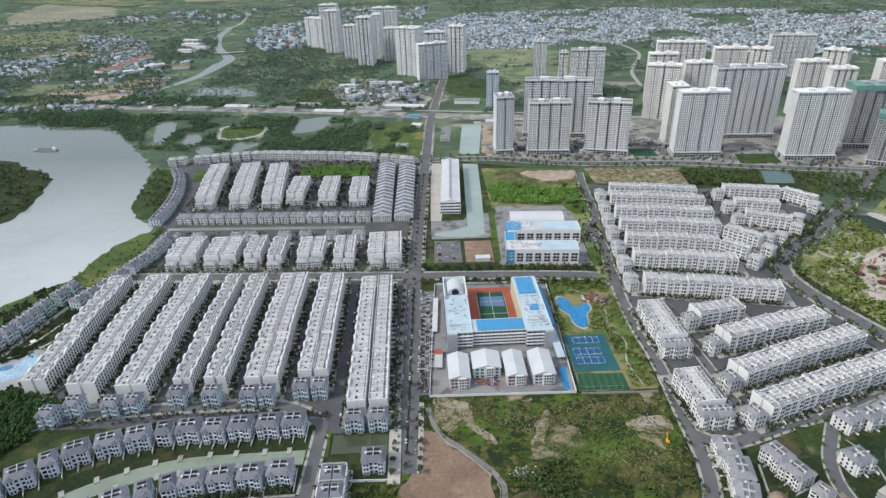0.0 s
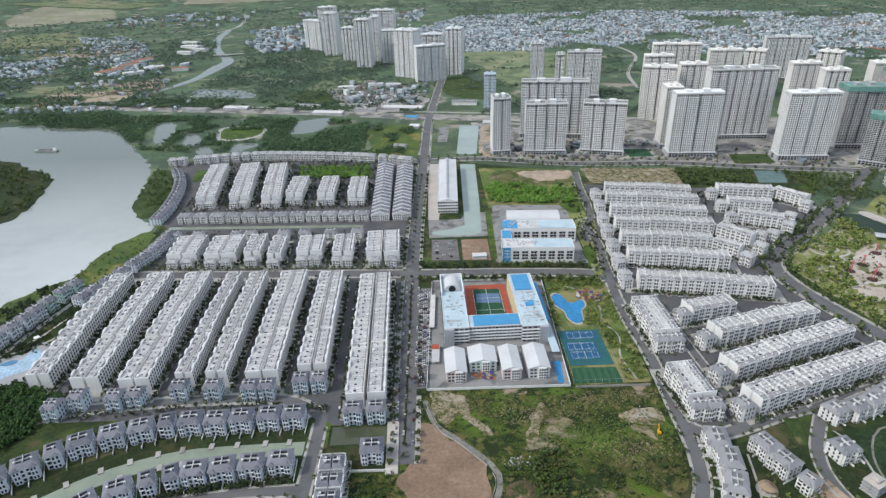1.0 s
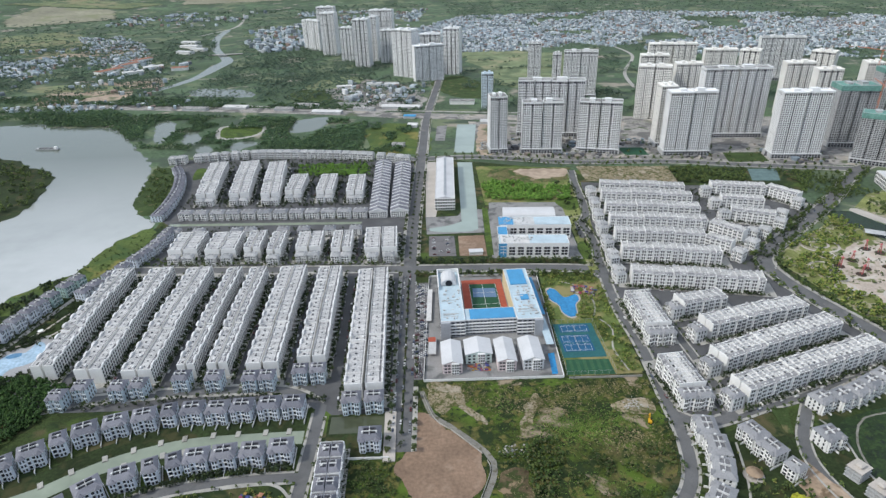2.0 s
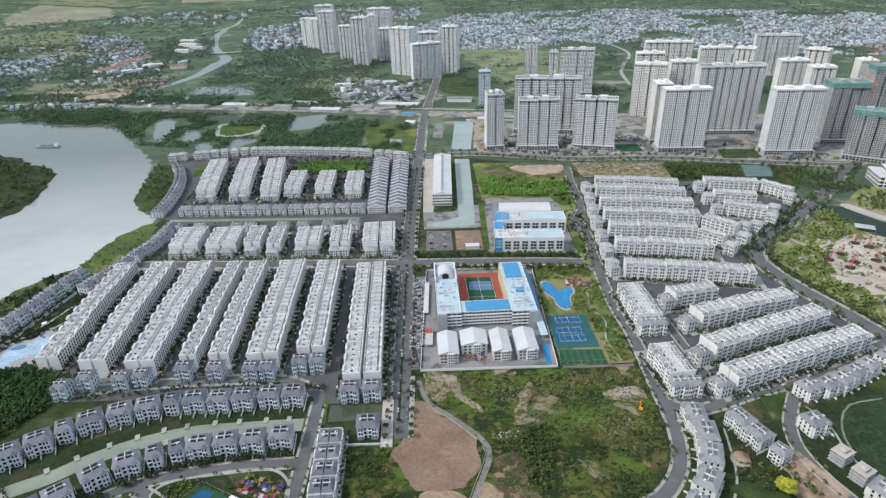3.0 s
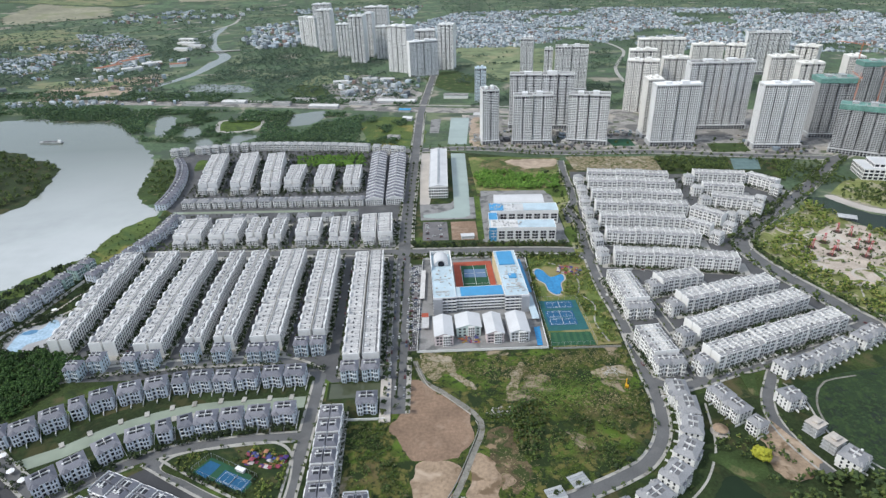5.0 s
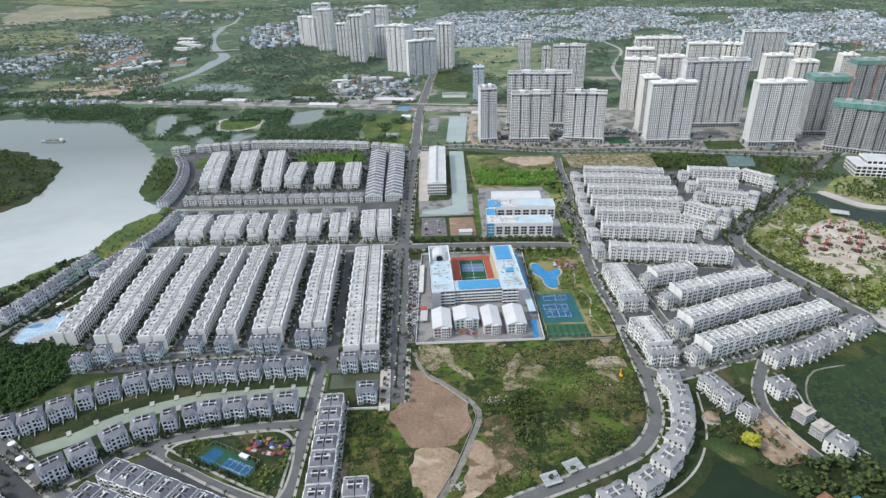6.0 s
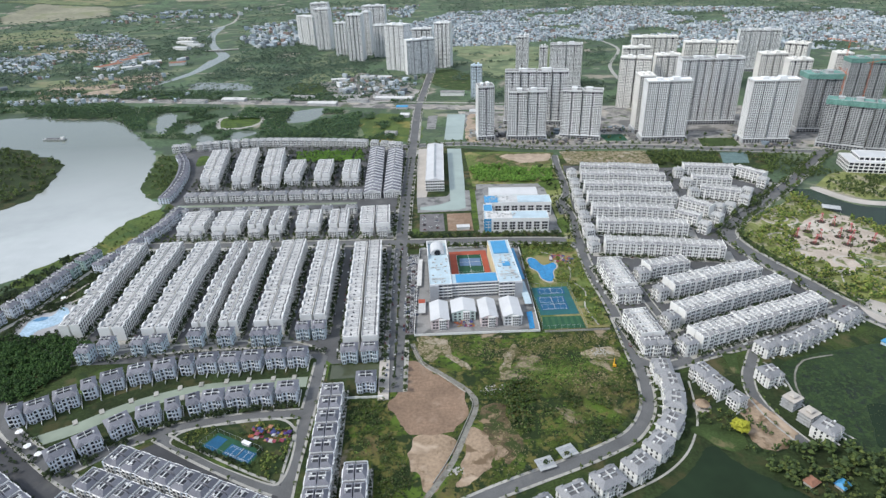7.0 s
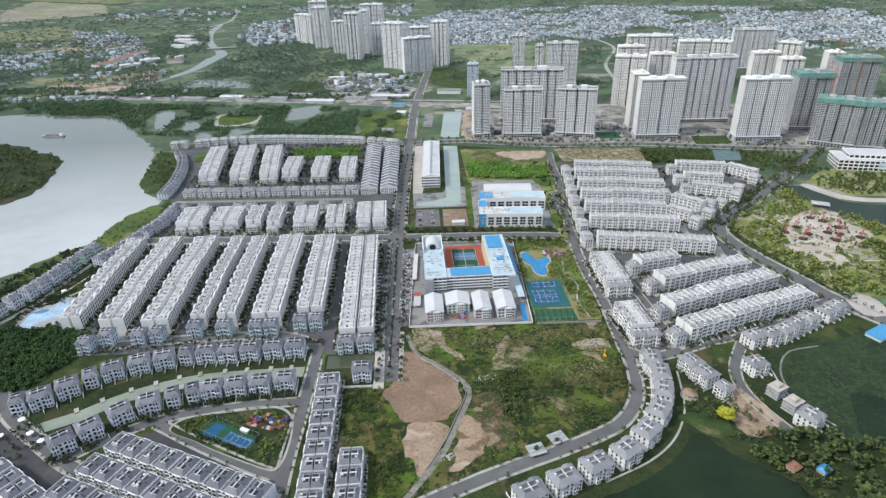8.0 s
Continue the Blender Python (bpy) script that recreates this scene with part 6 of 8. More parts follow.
gh = thing("gatehouse", pose(7, 443, 0.2), "small red and white school gatehouse", "gatehouse")
part("wall", Shape().box(-3, 3, -3, 3, 0, 3.2), WALLWHITE, gh)
part("roof", Shape().box(-3.5, 3.5, -3.5, 3.5, 3.2, 3.6), REDTRACK, gh, "red flat roof")
nursery = [(15, 32, 396, 428), (36, 59, 408, 430), (63, 79, 396, 428), (85, 103, 396, 428)]
for x0, x1, y0, y1 in nursery:
    k = thing("kindergarten_house", pose(0, 0, 0.2), "pastel kindergarten house with a white gabled roof", "house", "kindergarten houses")
    wl_ = part("wall", Shape().box(x0, x1, y0, y1, 0, 10.5).gable_y(x0, x1, y0, y1, 10.5, 13.2), PASTEL, k)
    r = Shape()
    xm = (x0 + x1) / 2
    for xa, xb in ((x0 - 0.8, xm), (x1 + 0.8, xm)):
        v = [(xa, y0 - 0.8, 10.4), (xb, y0 - 0.8, 13.7), (xb, y1 + 0.8, 13.7), (xa, y1 + 0.8, 10.4)]
        r.add(v + [(p[0], p[1], p[2] - 0.4) for p in v], [(0, 1, 2, 3), (7, 6, 5, 4), (0, 4, 5, 1), (1, 5, 6, 2), (2, 6, 7, 3), (3, 7, 4, 0)])
    part("roof", r, WHITEROOF, k)
    pn = Shape()
    windows_on(pn, x0 + 1, x1 - 1, y0, 0, 3, 3.4, 5, 2.2, 1.7)
    if x0 != 37:
        bay = part("stair_bay", Shape().box(xm - 1, xm + 5.5, y0 - 2.2, y0, 0, 11.6), TRIM, k, "white projecting stair bay")
        bp = Shape()
        windows_on(bp, xm - 0.8, xm + 5.3, y0 - 2.2, -0.2, 4, 2.8, 3, 1.3, 1.6)
        part("glazing", bp, GLASS, bay, kind="stuff")
    part("glazing", pn, GLASS, wl_, kind="stuff")

hall = thing("school_building", pose(0, 0, 0.2, 0, 0, -5), "white school with blue roofs and tall window bays", "school")
hall.location = (100, 606, 0.2)
block("front_wing", hall, -8, 74, 0, 24, 18, 4, WALLWHITE, PALEBLUE, 16, tall=True)
block("middle_wing", hall, -4, 84, 52, 78, 18, 4, WALLWHITE, PALEBLUE, 16, tall=True)
part("wall_panel", Shape().box(-8.2, 1.0, -0.3, -0.02, 0.5, 18.5), BLUEROOF, hall, "blue clad end wall")
block("link_wing", hall, -8, 4, 24.02, 51.98, 16, 4, WALLWHITE, BLUEROOF, 3)
part("roof_panel", Shape().box(-6, 12, 53, 76, 18.4, 19.2), BLUEROOF, hall, "blue metal roof")
part("roof_panel", Shape().box(40, 74, 54, 76, 18.4, 18.9), PALEBLUE, hall)
part("roof_panel", Shape().box(14, 39, 53.5, 76, 18.3, 18.7), DECKWHITE, hall, "pale stained roof")
part("roof_panel", Shape().box(-6, 28, 1.5, 22.5, 18.3, 18.7), DECKWHITE, hall, "pale stained roof")
plant = Shape()
rng = random.Random(8)
for i in range(60):
    x, y = rng.uniform(-4, 30), rng.choice((rng.uniform(3, 20), rng.uniform(55, 74)))
    plant.box(x, x + rng.uniform(0.8, 3), y, y + rng.uniform(0.8, 2), 18.7, 18.7 + rng.uniform(0.4, 1.8))
part("roof_plant", plant, DECKWHITE, hall, "grey roof machines", "stuff")
vault = Shape()
for i in range(8):
    a0, a1 = math.pi * i / 8, math.pi * (i + 1) / 8
    vault.add([(x, 106 - 15 * math.cos(a), 12 + 5 * math.sin(a)) for a in (a0, a1) for x in (2, 70)], [(0, 2, 3, 1)])
vault.box(2, 70, 91, 121, 0, 12)
part("sports_hall", vault, WHITEROOF, hall, "white vaulted sports hall")

market = thing("long_building", pose(36, 757, 0.2, 0, 0, -3.0), "long white four-storey building with a ridged roof", "building")
block("body", market, -14, 14, 0, 180, 17.5, 4, WALLWHITE, WHITEROOF, 8)
part("roof_ridge", Shape().gable_y(-13, 13, 1, 179, 17.75, 20.5), WHITEROOF, market, "white metal roof")
part("skylight_strip", Shape().box(-1.6, 1.6, 6, 174, 20.0, 20.9), STEEL, market, "grey skylight strip")

mall = thing("shopping_mall", pose(672, 752, 0.2, 0, 0, -16), "low white shopping mall with terraced roofs", "mall")
block("body", mall, 0, 130, 0, 46, 16, 3, WALLWHITE, WHITEROOF, 18)
block("upper_body", mall, 16, 120, 10, 44, 22, 4, WALLWHITE, WHITEROOF, 14)
part("sign_panel", Shape().box(56, 70, -0.3, 0, 3, 14), PALEBLUE, mall, "pale blue glass panel")

# walls and fences
wall_pts = [(-2, 387), (118, 383), (128, 562), (8, 567), (-2, 387)]
for (x0, y0), (x1, y1) in zip(wall_pts, wall_pts[1:]):
    L = math.dist((x0, y0), (x1, y1))
    tagged(new("boundary_wall", Shape().box(0, L, -0.15, 0.15, 0, 2.4).mesh("boundary_wall", TRIM)), "white school boundary wall", "wall", kind="structure").matrix_basis = pose(x0, y0, 0.1, 0, 0, heading((x0, y0), (x1, y1)))
tagged(new("boundary_wall", Shape().box(0, 62, -0.15, 0.15, 0, 2.0).mesh("boundary_wall", PAVING)), "grey boundary wall of the vacant land", "wall", kind="structure").matrix_basis = pose(122, 381, 0.1, 0, 0, -2)
tagged(new("quay", Shape().box(-4.5, 4.5, 0, 52, 0, 1.0).mesh("quay", PLAZA)), "pale concrete quay beside the avenue", "quay", kind="structure").matrix_basis = pose(-29, 300, 0.05, 0, 0, 0)
tagged(new("boundary_wall", Shape().box(0, 48, -0.2, 0.2, 0, 2.2).mesh("boundary_wall", TRIM)), "white canal boundary wall", "wall", kind="structure").matrix_basis = pose(-77, 305, 0.1, 0, 0, -2)

# courts and pools
sheet("sports_field", [(125, 407), (163, 405), (163, 384), (121, 386)], 0.2, COURTGREEN, "striped green football pitch", "sports field", smooth=False)
for i in range(6):
    sheet("mown_stripe", [(127 + 6.1 * i, 405.5), (130 + 6.1 * i, 405.5), (129 + 6.1 * i, 386), (126 + 6.1 * i, 386)], 0.22, PITCHLIGHT, "lighter stripe on the football pitch", "stripe", smooth=False)
sheet("tennis_enclosure", [(125, 463), (163, 462), (163, 408.5), (124, 409.5)], 0.18, COURTTEAL, "teal tennis court surround", "sports court", smooth=False)


def tennis(x, y, rz, material, label="blue tennis court with white lines", size=1.0):
    c = thing("tennis_court", pose(x, y, 0.42, 0, 0, rz), label, "tennis court", "tennis courts")
    c.scale = (size, size * 0.92, 1)
    part("surface", Shape().box(-14, 14, -6.6, 6.6, -0.05, 0), material, c)
    ln = Shape()
    for yy in (-5.5, -4.1, 4.1, 5.5):
        ln.box(-11.9, 11.9, yy - 0.08, yy + 0.08, 0.0, 0.02)
    for xx in (-11.9, -6.4, 6.4, 11.9):
        ln.box(xx - 0.08, xx + 0.08, -5.5, 5.5, 0.02, 0.03)
    part("court_marking", ln, LINE, c, kind="stuff")
    part("net", Shape().box(-0.03, 0.03, -6.2, 6.2, 0.03, 0.9), LINE, c, "white tennis net")


tennis(141, 437, -1, COURTBLUE)
tennis(141, 424, -1, COURTBLUE)
tennis(144, 454, -1, COURTBLUE)
tennis(-133.5, 251.5, -29, COURTBLUE, "blue tennis court in the small park", 0.86)
for poly in ([(121, 385), (163.5, 384), (164, 463), (124, 464)], [(-165, 262), (-155, 275), (-117, 253), (-124, 239)]):
    for a, b in zip(poly, poly[1:] + poly[:1]):
        f_ = thing("court_fence", pose(a[0], a[1], 0.2, 0, 0, heading(a, b)), "tall thin steel fence round the courts", "fence", "court fences")
        L = math.dist(a, b)
        for i in range(int(L / 6) + 1):
            part("post", Shape().box(i * 6 - 0.08, i * 6 + 0.08, -0.08, 0.08, 0, 4.5), STEEL, f_)
        part("rail", Shape().box(0, L, -0.05, 0.05, 4.4, 4.5), STEEL, f_)
sheet("tennis_enclosure", [(-165, 262), (-155, 275), (-117, 253), (-124, 239)], 0.2, COURTGREEN, "green tennis court surround", "sports court", smooth=False)
sheet("tennis_enclosure", [(-163, 262), (-155, 272), (-146, 267), (-153, 255)], 0.26, COURTBLUE, "blue ball court", "sports court", smooth=False)
sheet("swimming_pool", [(111, 417), (117, 418), (114, 388), (109, 388)], 0.3, POOLWATER, "narrow blue school swimming pool", "pool", smooth=False)
POOL = [(132, 523), (136, 530), (142, 527), (148, 511), (161, 516), (162, 505), (156, 496), (153, 478), (146, 474), (140, 483), (139, 497), (133, 507)]
sheet("pool_deck", [(147 + (x - 147) * 1.13, 502 + (y - 502) * 1.08) for x, y in POOL], 0.16, PLAZA, "pale stone edge of the park pool", "pavement", 3)
sheet("swimming_pool", POOL, 0.36, POOLWATER, "free-form blue park swimming pool", "pool", 3)
sheet("pool_deck", [(-399, 426), (-402, 455), (-390, 466), (-377, 470), (-374, 486), (-364, 484), (-352, 462), (-349, 428), (-378, 412)], 0.2, POOLDECK, "pale paved pool deck", "pavement", 4)
sheet("swimming_pool", [(-394, 451), (-388, 459), (-376, 460), (-374, 475), (-367, 475), (-358, 460), (-359, 448), (-364, 441), (-376, 434), (-378, 420), (-389, 421)], 0.3, POOLPALE, "free-form blue estate swimming pool", "pool", 4)
sheet("swimming_pool", [(-391, 453), (-386, 459), (-379, 459), (-378, 454), (-385, 451)], 0.36, POOLDEEP, "small deep blue basin in the estate pool", "pool", 1)

# play grounds: coloured mats, sails on posts and slides
for cx, cy, rz, w_, d_, n_ in ((-115, 269, -18, 15, 6.5, 24), (172, 524, -20, 13, 9, 24), (48, 401, 0, 10, 3.2, 12)):
    rng = random.Random(int(cx))
    pg = thing("playground", pose(cx, cy, 0.2, 0, 0, rz), "playground of coloured mats, sails and slides", "playground")
    for i in range(n_ * 2):
        x, y, r_ = rng.uniform(-w_, w_), rng.uniform(-d_, d_), rng.uniform(0.7, 1.7)
        q = 0.012 * i
        part("soft_mat", Shape().box(x - r_ * 1.2, x + r_ * 1.2, y - r_, y + r_, 0, 0.1 + q), TOYS, pg)
    for i in range(n_ // 2):
        x, y, z, r_ = rng.uniform(-w_, w_), rng.uniform(-d_, d_), rng.uniform(2, 3.6), rng.uniform(1.0, 1.9)
        part("sail", Shape().taper(x - r_, x + r_, y - r_, y + r_, z, z + 0.5, r_ * 0.7, r_ * 0.7), TOYS, pg)
        part("post", Shape().rod((x, y, 0), (x, y, z + 0.1), 0.09), STEEL, pg)
    for i in range(3):
        x, y = rng.uniform(-w_ * 0.7, w_ * 0.7), rng.uniform(-d_ * 0.6, d_ * 0.6)
        part("slide", Shape().slope(x, x + 1.0, y, 0.3, y + 3.2, 2.4, y + 4.2), TOYS, pg)
booth = thing("kiosk", pose(-130, 260, 0.2, 0, 0, -29), "small white park kiosk with a flat roof", "kiosk")
part("body", Shape().box(-3.4, 3.4, -1.3, 1.3, 0, 2.5), RAWCONC, booth)
part("roof", Shape().box(-3.8, 3.8, -1.7, 1.7, 2.5, 2.8), TRIM, booth)

# ---------------------------------------------------------------- planting


def crown_shape(seed, n=24, r=2.6, z=5.0, tall=1.0):
    rng = random.Random(seed)
    s = Shape()
    for i in range(n):
        a, e = rng.uniform(0, 6.283), math.asin(rng.uniform(-0.55, 1))
        q = rng.uniform(0.45, 1.0) * r
        s.clump((q * math.cos(e) * math.cos(a), q * math.cos(e) * math.sin(a), z + q * math.sin(e) * tall), r * rng.uniform(0.28, 0.5), rng)
    return s


def trunk_shape(seed, z=4.2):
    rng = random.Random(seed)
    s = Shape().rod((0, 0, 0), (0.1, 0, z), 0.2, 0.11)
    for i in range(4):
        a = i * 1.6 + rng.uniform(-0.4, 0.4)
        s.rod((0.05, 0, z * 0.65), (1.3 * math.cos(a), 1.3 * math.sin(a), z + 0.9), 0.09, 0.04, 5)
    return s


CROWNS = [crown_shape(k, 26, 2.5 + 0.2 * k, 5.0, 0.9).mesh("crown", LEAF) for k in range(5)]
TRUNKS = [trunk_shape(k).mesh("trunk", BARK) for k in range(3)]
TREES = []


def tree(x, y, size=1.0, group="street trees"):
    k = len(TREES)
    t = thing("tree", pose(x, y, 0.2, 0, 0, (k * 77) % 360), "young green street tree with an uneven crown", "tree", group)
    t.scale = (size, size, size * (0.9 + 0.05 * (k % 5)))
    part("trunk", TRUNKS[k % 3], None, t)
    part("crown", CROWNS[k % 5], None, t)
    TREES.append(t)


SMALL = [crown_shape(40 + k, 12, 1.0, 1.15, 1.0) for k in range(5)]
FARP = [crown_shape(80 + k, 3, 0.8, 0.7, 0.8) for k in range(4)]
TINY = [crown_shape(60 + k, 5, 0.9, 0.8, 0.9) for k in range(4)]
rng = random.Random(11)


def scatter(poly, n, lo, hi, protos=5, z=0.1, keep=None, tall=1.0):
    xs_, ys_ = [p[0] for p in poly], [p[1] for p in poly]
    out = []
    tries = 0
    while len(out) < n and tries < n * 12:
        tries += 1
        x, y = rng.uniform(min(xs_), max(xs_)), rng.uniform(min(ys_), max(ys_))
        if inside(x, y, poly) and (keep is None or keep(x, y)):
            out.append((rng.randrange(protos), x, y, z, rng.uniform(0, 6.28), rng.uniform(lo, hi), tall * rng.uniform(0.8, 1.25)))
    return out


# avenue trees
line = glide(MAIN[:7], 13)
for i, p in enumerate(line):
    if p.y < 1000 and not 575 < p.y < 603:
        for off in (-9.4, 0.0, 9.8):
            if off < 5 or not 384 < p.y < 566:
                tree(p.x + off, p.y + (6 if off == 0 else 0), (0.72 if i % 3 else 0.9) * (0.7 if off == 0 else 1.0))
for i in range(16):
    for yy in (601, 570):
        tree(-2 + 12 * i + (6 if yy == 570 else 0), yy - 0.09 * (12 * i), 1.0)
for p in glide([(186, 450), (187, 400), (184, 345), (181, 305), (172, 272), (155, 252), (135, 241), (105, 228), (75, 217)], 14):
    tree(p.x, p.y, 0.6)
places = []
for yy, lo, hi in ((607, -2, 190), (601.5, -2, 190), (575, 0, 186), (569, 0, 186), (610, -330, -40), (599, -330, -40)):
    x = lo
    while x < hi:
        places.append((rng.randrange(5), x, yy - 0.085 * x, 0.2, rng.uniform(0, 6), rng.uniform(1.7, 2.9), 1.0))
        x += rng.uniform(5, 9)
for p in glide([(205, 560), (208, 597), (214, 630), (215, 666), (214, 694), (227, 722), (235, 773), (240, 830)], 8):
    for off in (-6.5, 6.5):
        places.append((rng.randrange(5), p.x + off, p.y, 0.2, rng.uniform(0, 6), rng.uniform(0.9, 2.0), 1.0))
places += scatter([(455, 510), (504, 589), (565, 600), (558, 516), (514, 498)], 130, 0.6, 1.7)
# street planting between the terraces
for x, y0, y1, wd in WEST:
    for side in (-1, 1):
        y = y0 - 12
        while y < y1:
            places.append((rng.randrange(5), x + side * (wd / 2 + rng.uniform(1.6, 5.4)), y, 0.2, rng.uniform(0, 6), rng.uniform(0.8, 2.0), 1.0))
            y += rng.uniform(3, 7)
for a, b in EAST:
    for i in range(46):
        t = rng.uniform(-0.1, 1.0)
        places.append((rng.randrange(5), a[0] + (b[0] - a[0]) * t, a[1] + (b[1] - a[1]) * t - rng.choice((13, -13, 14.5)), 0.2, 0, rng.uniform(0.9, 1.7), 1.0))
for p in glide([(430, 395), (417, 436), (402, 482), (391, 530), (393, 566), (415, 596), (498, 665), (582, 737), (690, 840)], 9):
    for off in (-15, -12, -11, 11.5, 14, 17):
        if rng.random() < 0.8:
            places.append((rng.randrange(5), p.x + off + rng.uniform(-3, 3), p.y + rng.uniform(-4, 4), 0.2, rng.uniform(0, 6), rng.choice((rng.uniform(1.0, 2.0), rng.uniform(1.8, 4.2))), 1.0))
for p in glide([(-110, 990), (109, 988), (259, 942), (414, 926), (535, 892), (650, 860)], 14):
    for off in (-12, 12):
        places.append((rng.randrange(5), p.x, p.y + off, 0.2, rng.uniform(0, 6), rng.uniform(2.0, 3.2), 1.0))
for x, y in [(q[1], q[2]) for q in scatter([(-440, 465), (-352, 470), (-346, 600), (-372, 600)], 90, 1, 2)]:
    places.append((rng.randrange(5), x, y, 0.2, rng.uniform(0, 6), rng.uniform(0.8, 1.8), 1.0))
places += scatter([(-352, 744), (-352, 700), (-360, 640), (-385, 590), (-450, 520), (-462, 540), (-412, 612), (-396, 690)], 110, 0.7, 1.6)
places += scatter([(-440, 900), (-455, 990), (-415, 985), (-390, 900), (-384, 800), (-425, 835)], 90, 1.6, 3.2)
places += scatter([(-188, 272), (-143, 284), (-100, 276), (-96, 236), (-123, 233), (-156, 252)], 40, 0.8, 1.8, keep=lambda x, y: not inside(x, y, [(-170, 262), (-150, 279), (-116, 250), (-132, 238)]))
# trees on the pavements of the estate roads, and shrubs in the villa gardens
for k, (line_, width, z, pave) in enumerate(ROADS):
    if not pave or width > 16 or k == 0:
        continue
    for i in range(0, len(line_) - 1, 2):
        d = (line_[i + 1] - line_[i]).normalized()
        for side in (-1, 1):
            q = line_[i] + Vector((d.y, -d.x, 0)) * side * (width / 2 + pave * 0.6)
            if rng.random() < 0.75 and all(j == k or min((q - o).length for o in other[0]) > other[1] / 2 + 2 for j, other in enumerate(ROADS)):
                places.append((rng.randrange(5), q.x, q.y, 0.2, rng.uniform(0, 6), rng.uniform(0.8, 1.9), 1.1))
for ob in list(scene.objects):
    if ob.name.startswith("villa") and ob.parent is None:
        for i in range(6):
            a = rng.uniform(0, 6.28)
            r_ = rng.uniform(9.5, 12)
            v_ = ob.matrix_basis.translation
            places.append((rng.randrange(5), v_.x + r_ * math.cos(a), v_.y + r_ * math.sin(a), 0.2, a, rng.uniform(0.5, 1.2), 1.0))
merged("planting", SMALL, places, LEAFS, "mixed green garden trees and shrubs", "trees")

# gardens in front of every terrace and villa
rng = random.Random(33)
places = []
for a, b, wd, yard in YARDS:
    d = (Vector((*b, 0)) - Vector((*a, 0)))
    L = d.length
    d.normalize()
    r = Vector((d.y, -d.x, 0))
    for side in (-1, 1):
        s_ = -6.0
        while s_ < L + 6:
            p = Vector((*a, 0)) + d * s_ + r * side * (wd / 2 + rng.uniform(1.5, 3.4 if yard < 5 else 5.2))
            near = p.y < 620
            places.append((rng.randrange(5), p.x, p.y, 0.2, rng.uniform(0, 6), rng.uniform(0.7, 1.5) if yard < 5 else rng.uniform(1.1, 2.5), 1.0))
            s_ += rng.uniform(1.7, 4.0) if near else rng.uniform(2.0, 5)
for x, y, n_ in [(-107, 299, 9), (-127, 297, 9), (-147, 296, 9), (-166, 294, 9), (-181, 291, 6), (-196, 287, 6), (-212, 280, 9), (-230, 269, 9), (-244, 254, 9), (-258, 242, 8)]:
    for i in range(n_):
        places.append((rng.randrange(5), x + rng.uniform(-9, 9), y + rng.uniform(-2.5, 1.5), 0.2, rng.uniform(0, 6), rng.uniform(1.5, 3.1), 1.0))
for p in glide([(-330, 318), (-312, 324), (-296, 336), (-276, 348), (-246, 360), (-214, 367), (-180, 369), (-140, 370), (-96, 371)], 3.2):
    places.append((rng.randrange(5), p.x, p.y + rng.uniform(-2, 3), 0.2, rng.uniform(0, 6), rng.uniform(1.2, 2.7), 1.0))
for p in glide([(-330, 378), (-290, 374), (-200, 380), (-120, 377), (-84, 372)], 4.0):
    places.append((rng.randrange(5), p.x, p.y + rng.uniform(-3, 3), 0.2, rng.uniform(0, 6), rng.uniform(1.0, 2.3), 1.0))
for x, y, r_ in [(206, 308, 80), (206, 289, 78), (200, 268, 68), (188, 246, 50), (171, 226, 40), (150, 209, 30), (125, 198, 22), (100, 188, 20)]:
    for i in range(6):
        q = math.radians(r_ + 180 - 90)
        places.append((rng.randrange(5), x + 10.5 * math.cos(q) + rng.uniform(-8, 8) * math.sin(q), y + 10.5 * math.sin(q) - rng.uniform(-8, 8) * math.cos(q), 0.2, 0, rng.uniform(0.5, 1.1), 1.0))
places += scatter([(192, 566), (207, 845), (240, 840), (226, 700), (208, 566)], 150, 0.8, 2.2)
places += scatter([(-165, 262), (-186, 273), (-168, 257), (-124, 236), (-116, 252), (-122, 258), (-122, 238)], 70, 0.6, 1.5)
places += scatter([(-462, 430), (-436, 480), (-420, 520), (-404, 590), (-420, 600), (-452, 540), (-486, 470)], 150, 1.4, 3.4)
places += scatter([(-404, 470), (-380, 472), (-366, 490), (-350, 500), (-346, 590), (-368, 590), (-384, 530)], 170, 0.7, 2.0)
places += scatter([(-406, 426), (-404, 416), (-378, 404), (-350, 414), (-350, 424), (-378, 412), (-398, 428)], 90, 1.0, 2.4)
places += scatter([(-410, 455), (-392, 468), (-378, 472), (-376, 488), (-384, 486), (-400, 470)], 60, 0.8, 2.0)
places += scatter([(-330, 262), (-300, 292), (-280, 262), (-292, 244), (-320, 240)], 60, 0.8, 2.0)
places += scatter([(-350, 800), (-70, 785), (-75, 1000), (-340, 1020)], 1300, 1.0, 2.4)
places += scatter([(-406, 424), (-404, 456), (-392, 468), (-385, 467), (-395, 454), (-396, 430)], 60, 0.8, 1.8)
places += scatter([(-399, 426), (-378, 410), (-352, 422), (-352, 430), (-378, 417), (-392, 428)], 70, 0.9, 2.0)
places += scatter([(-388, 466), (-376, 465), (-372, 480), (-366, 480), (-370, 486), (-380, 482)], 24, 0.7, 1.4)
places += scatter([(-320, 690), (-90, 672), (-90, 712), (-320, 735)], 160, 0.8, 1.8)
places += scatter([(372, 556), (402, 572), (474, 640), (526, 700), (520, 730), (500, 700), (440, 634), (384, 586)], 110, 1.0, 2.2)
places += scatter([(398, 800), (412, 800), (400, 700), (386, 700)], 40, 0.8, 1.8)
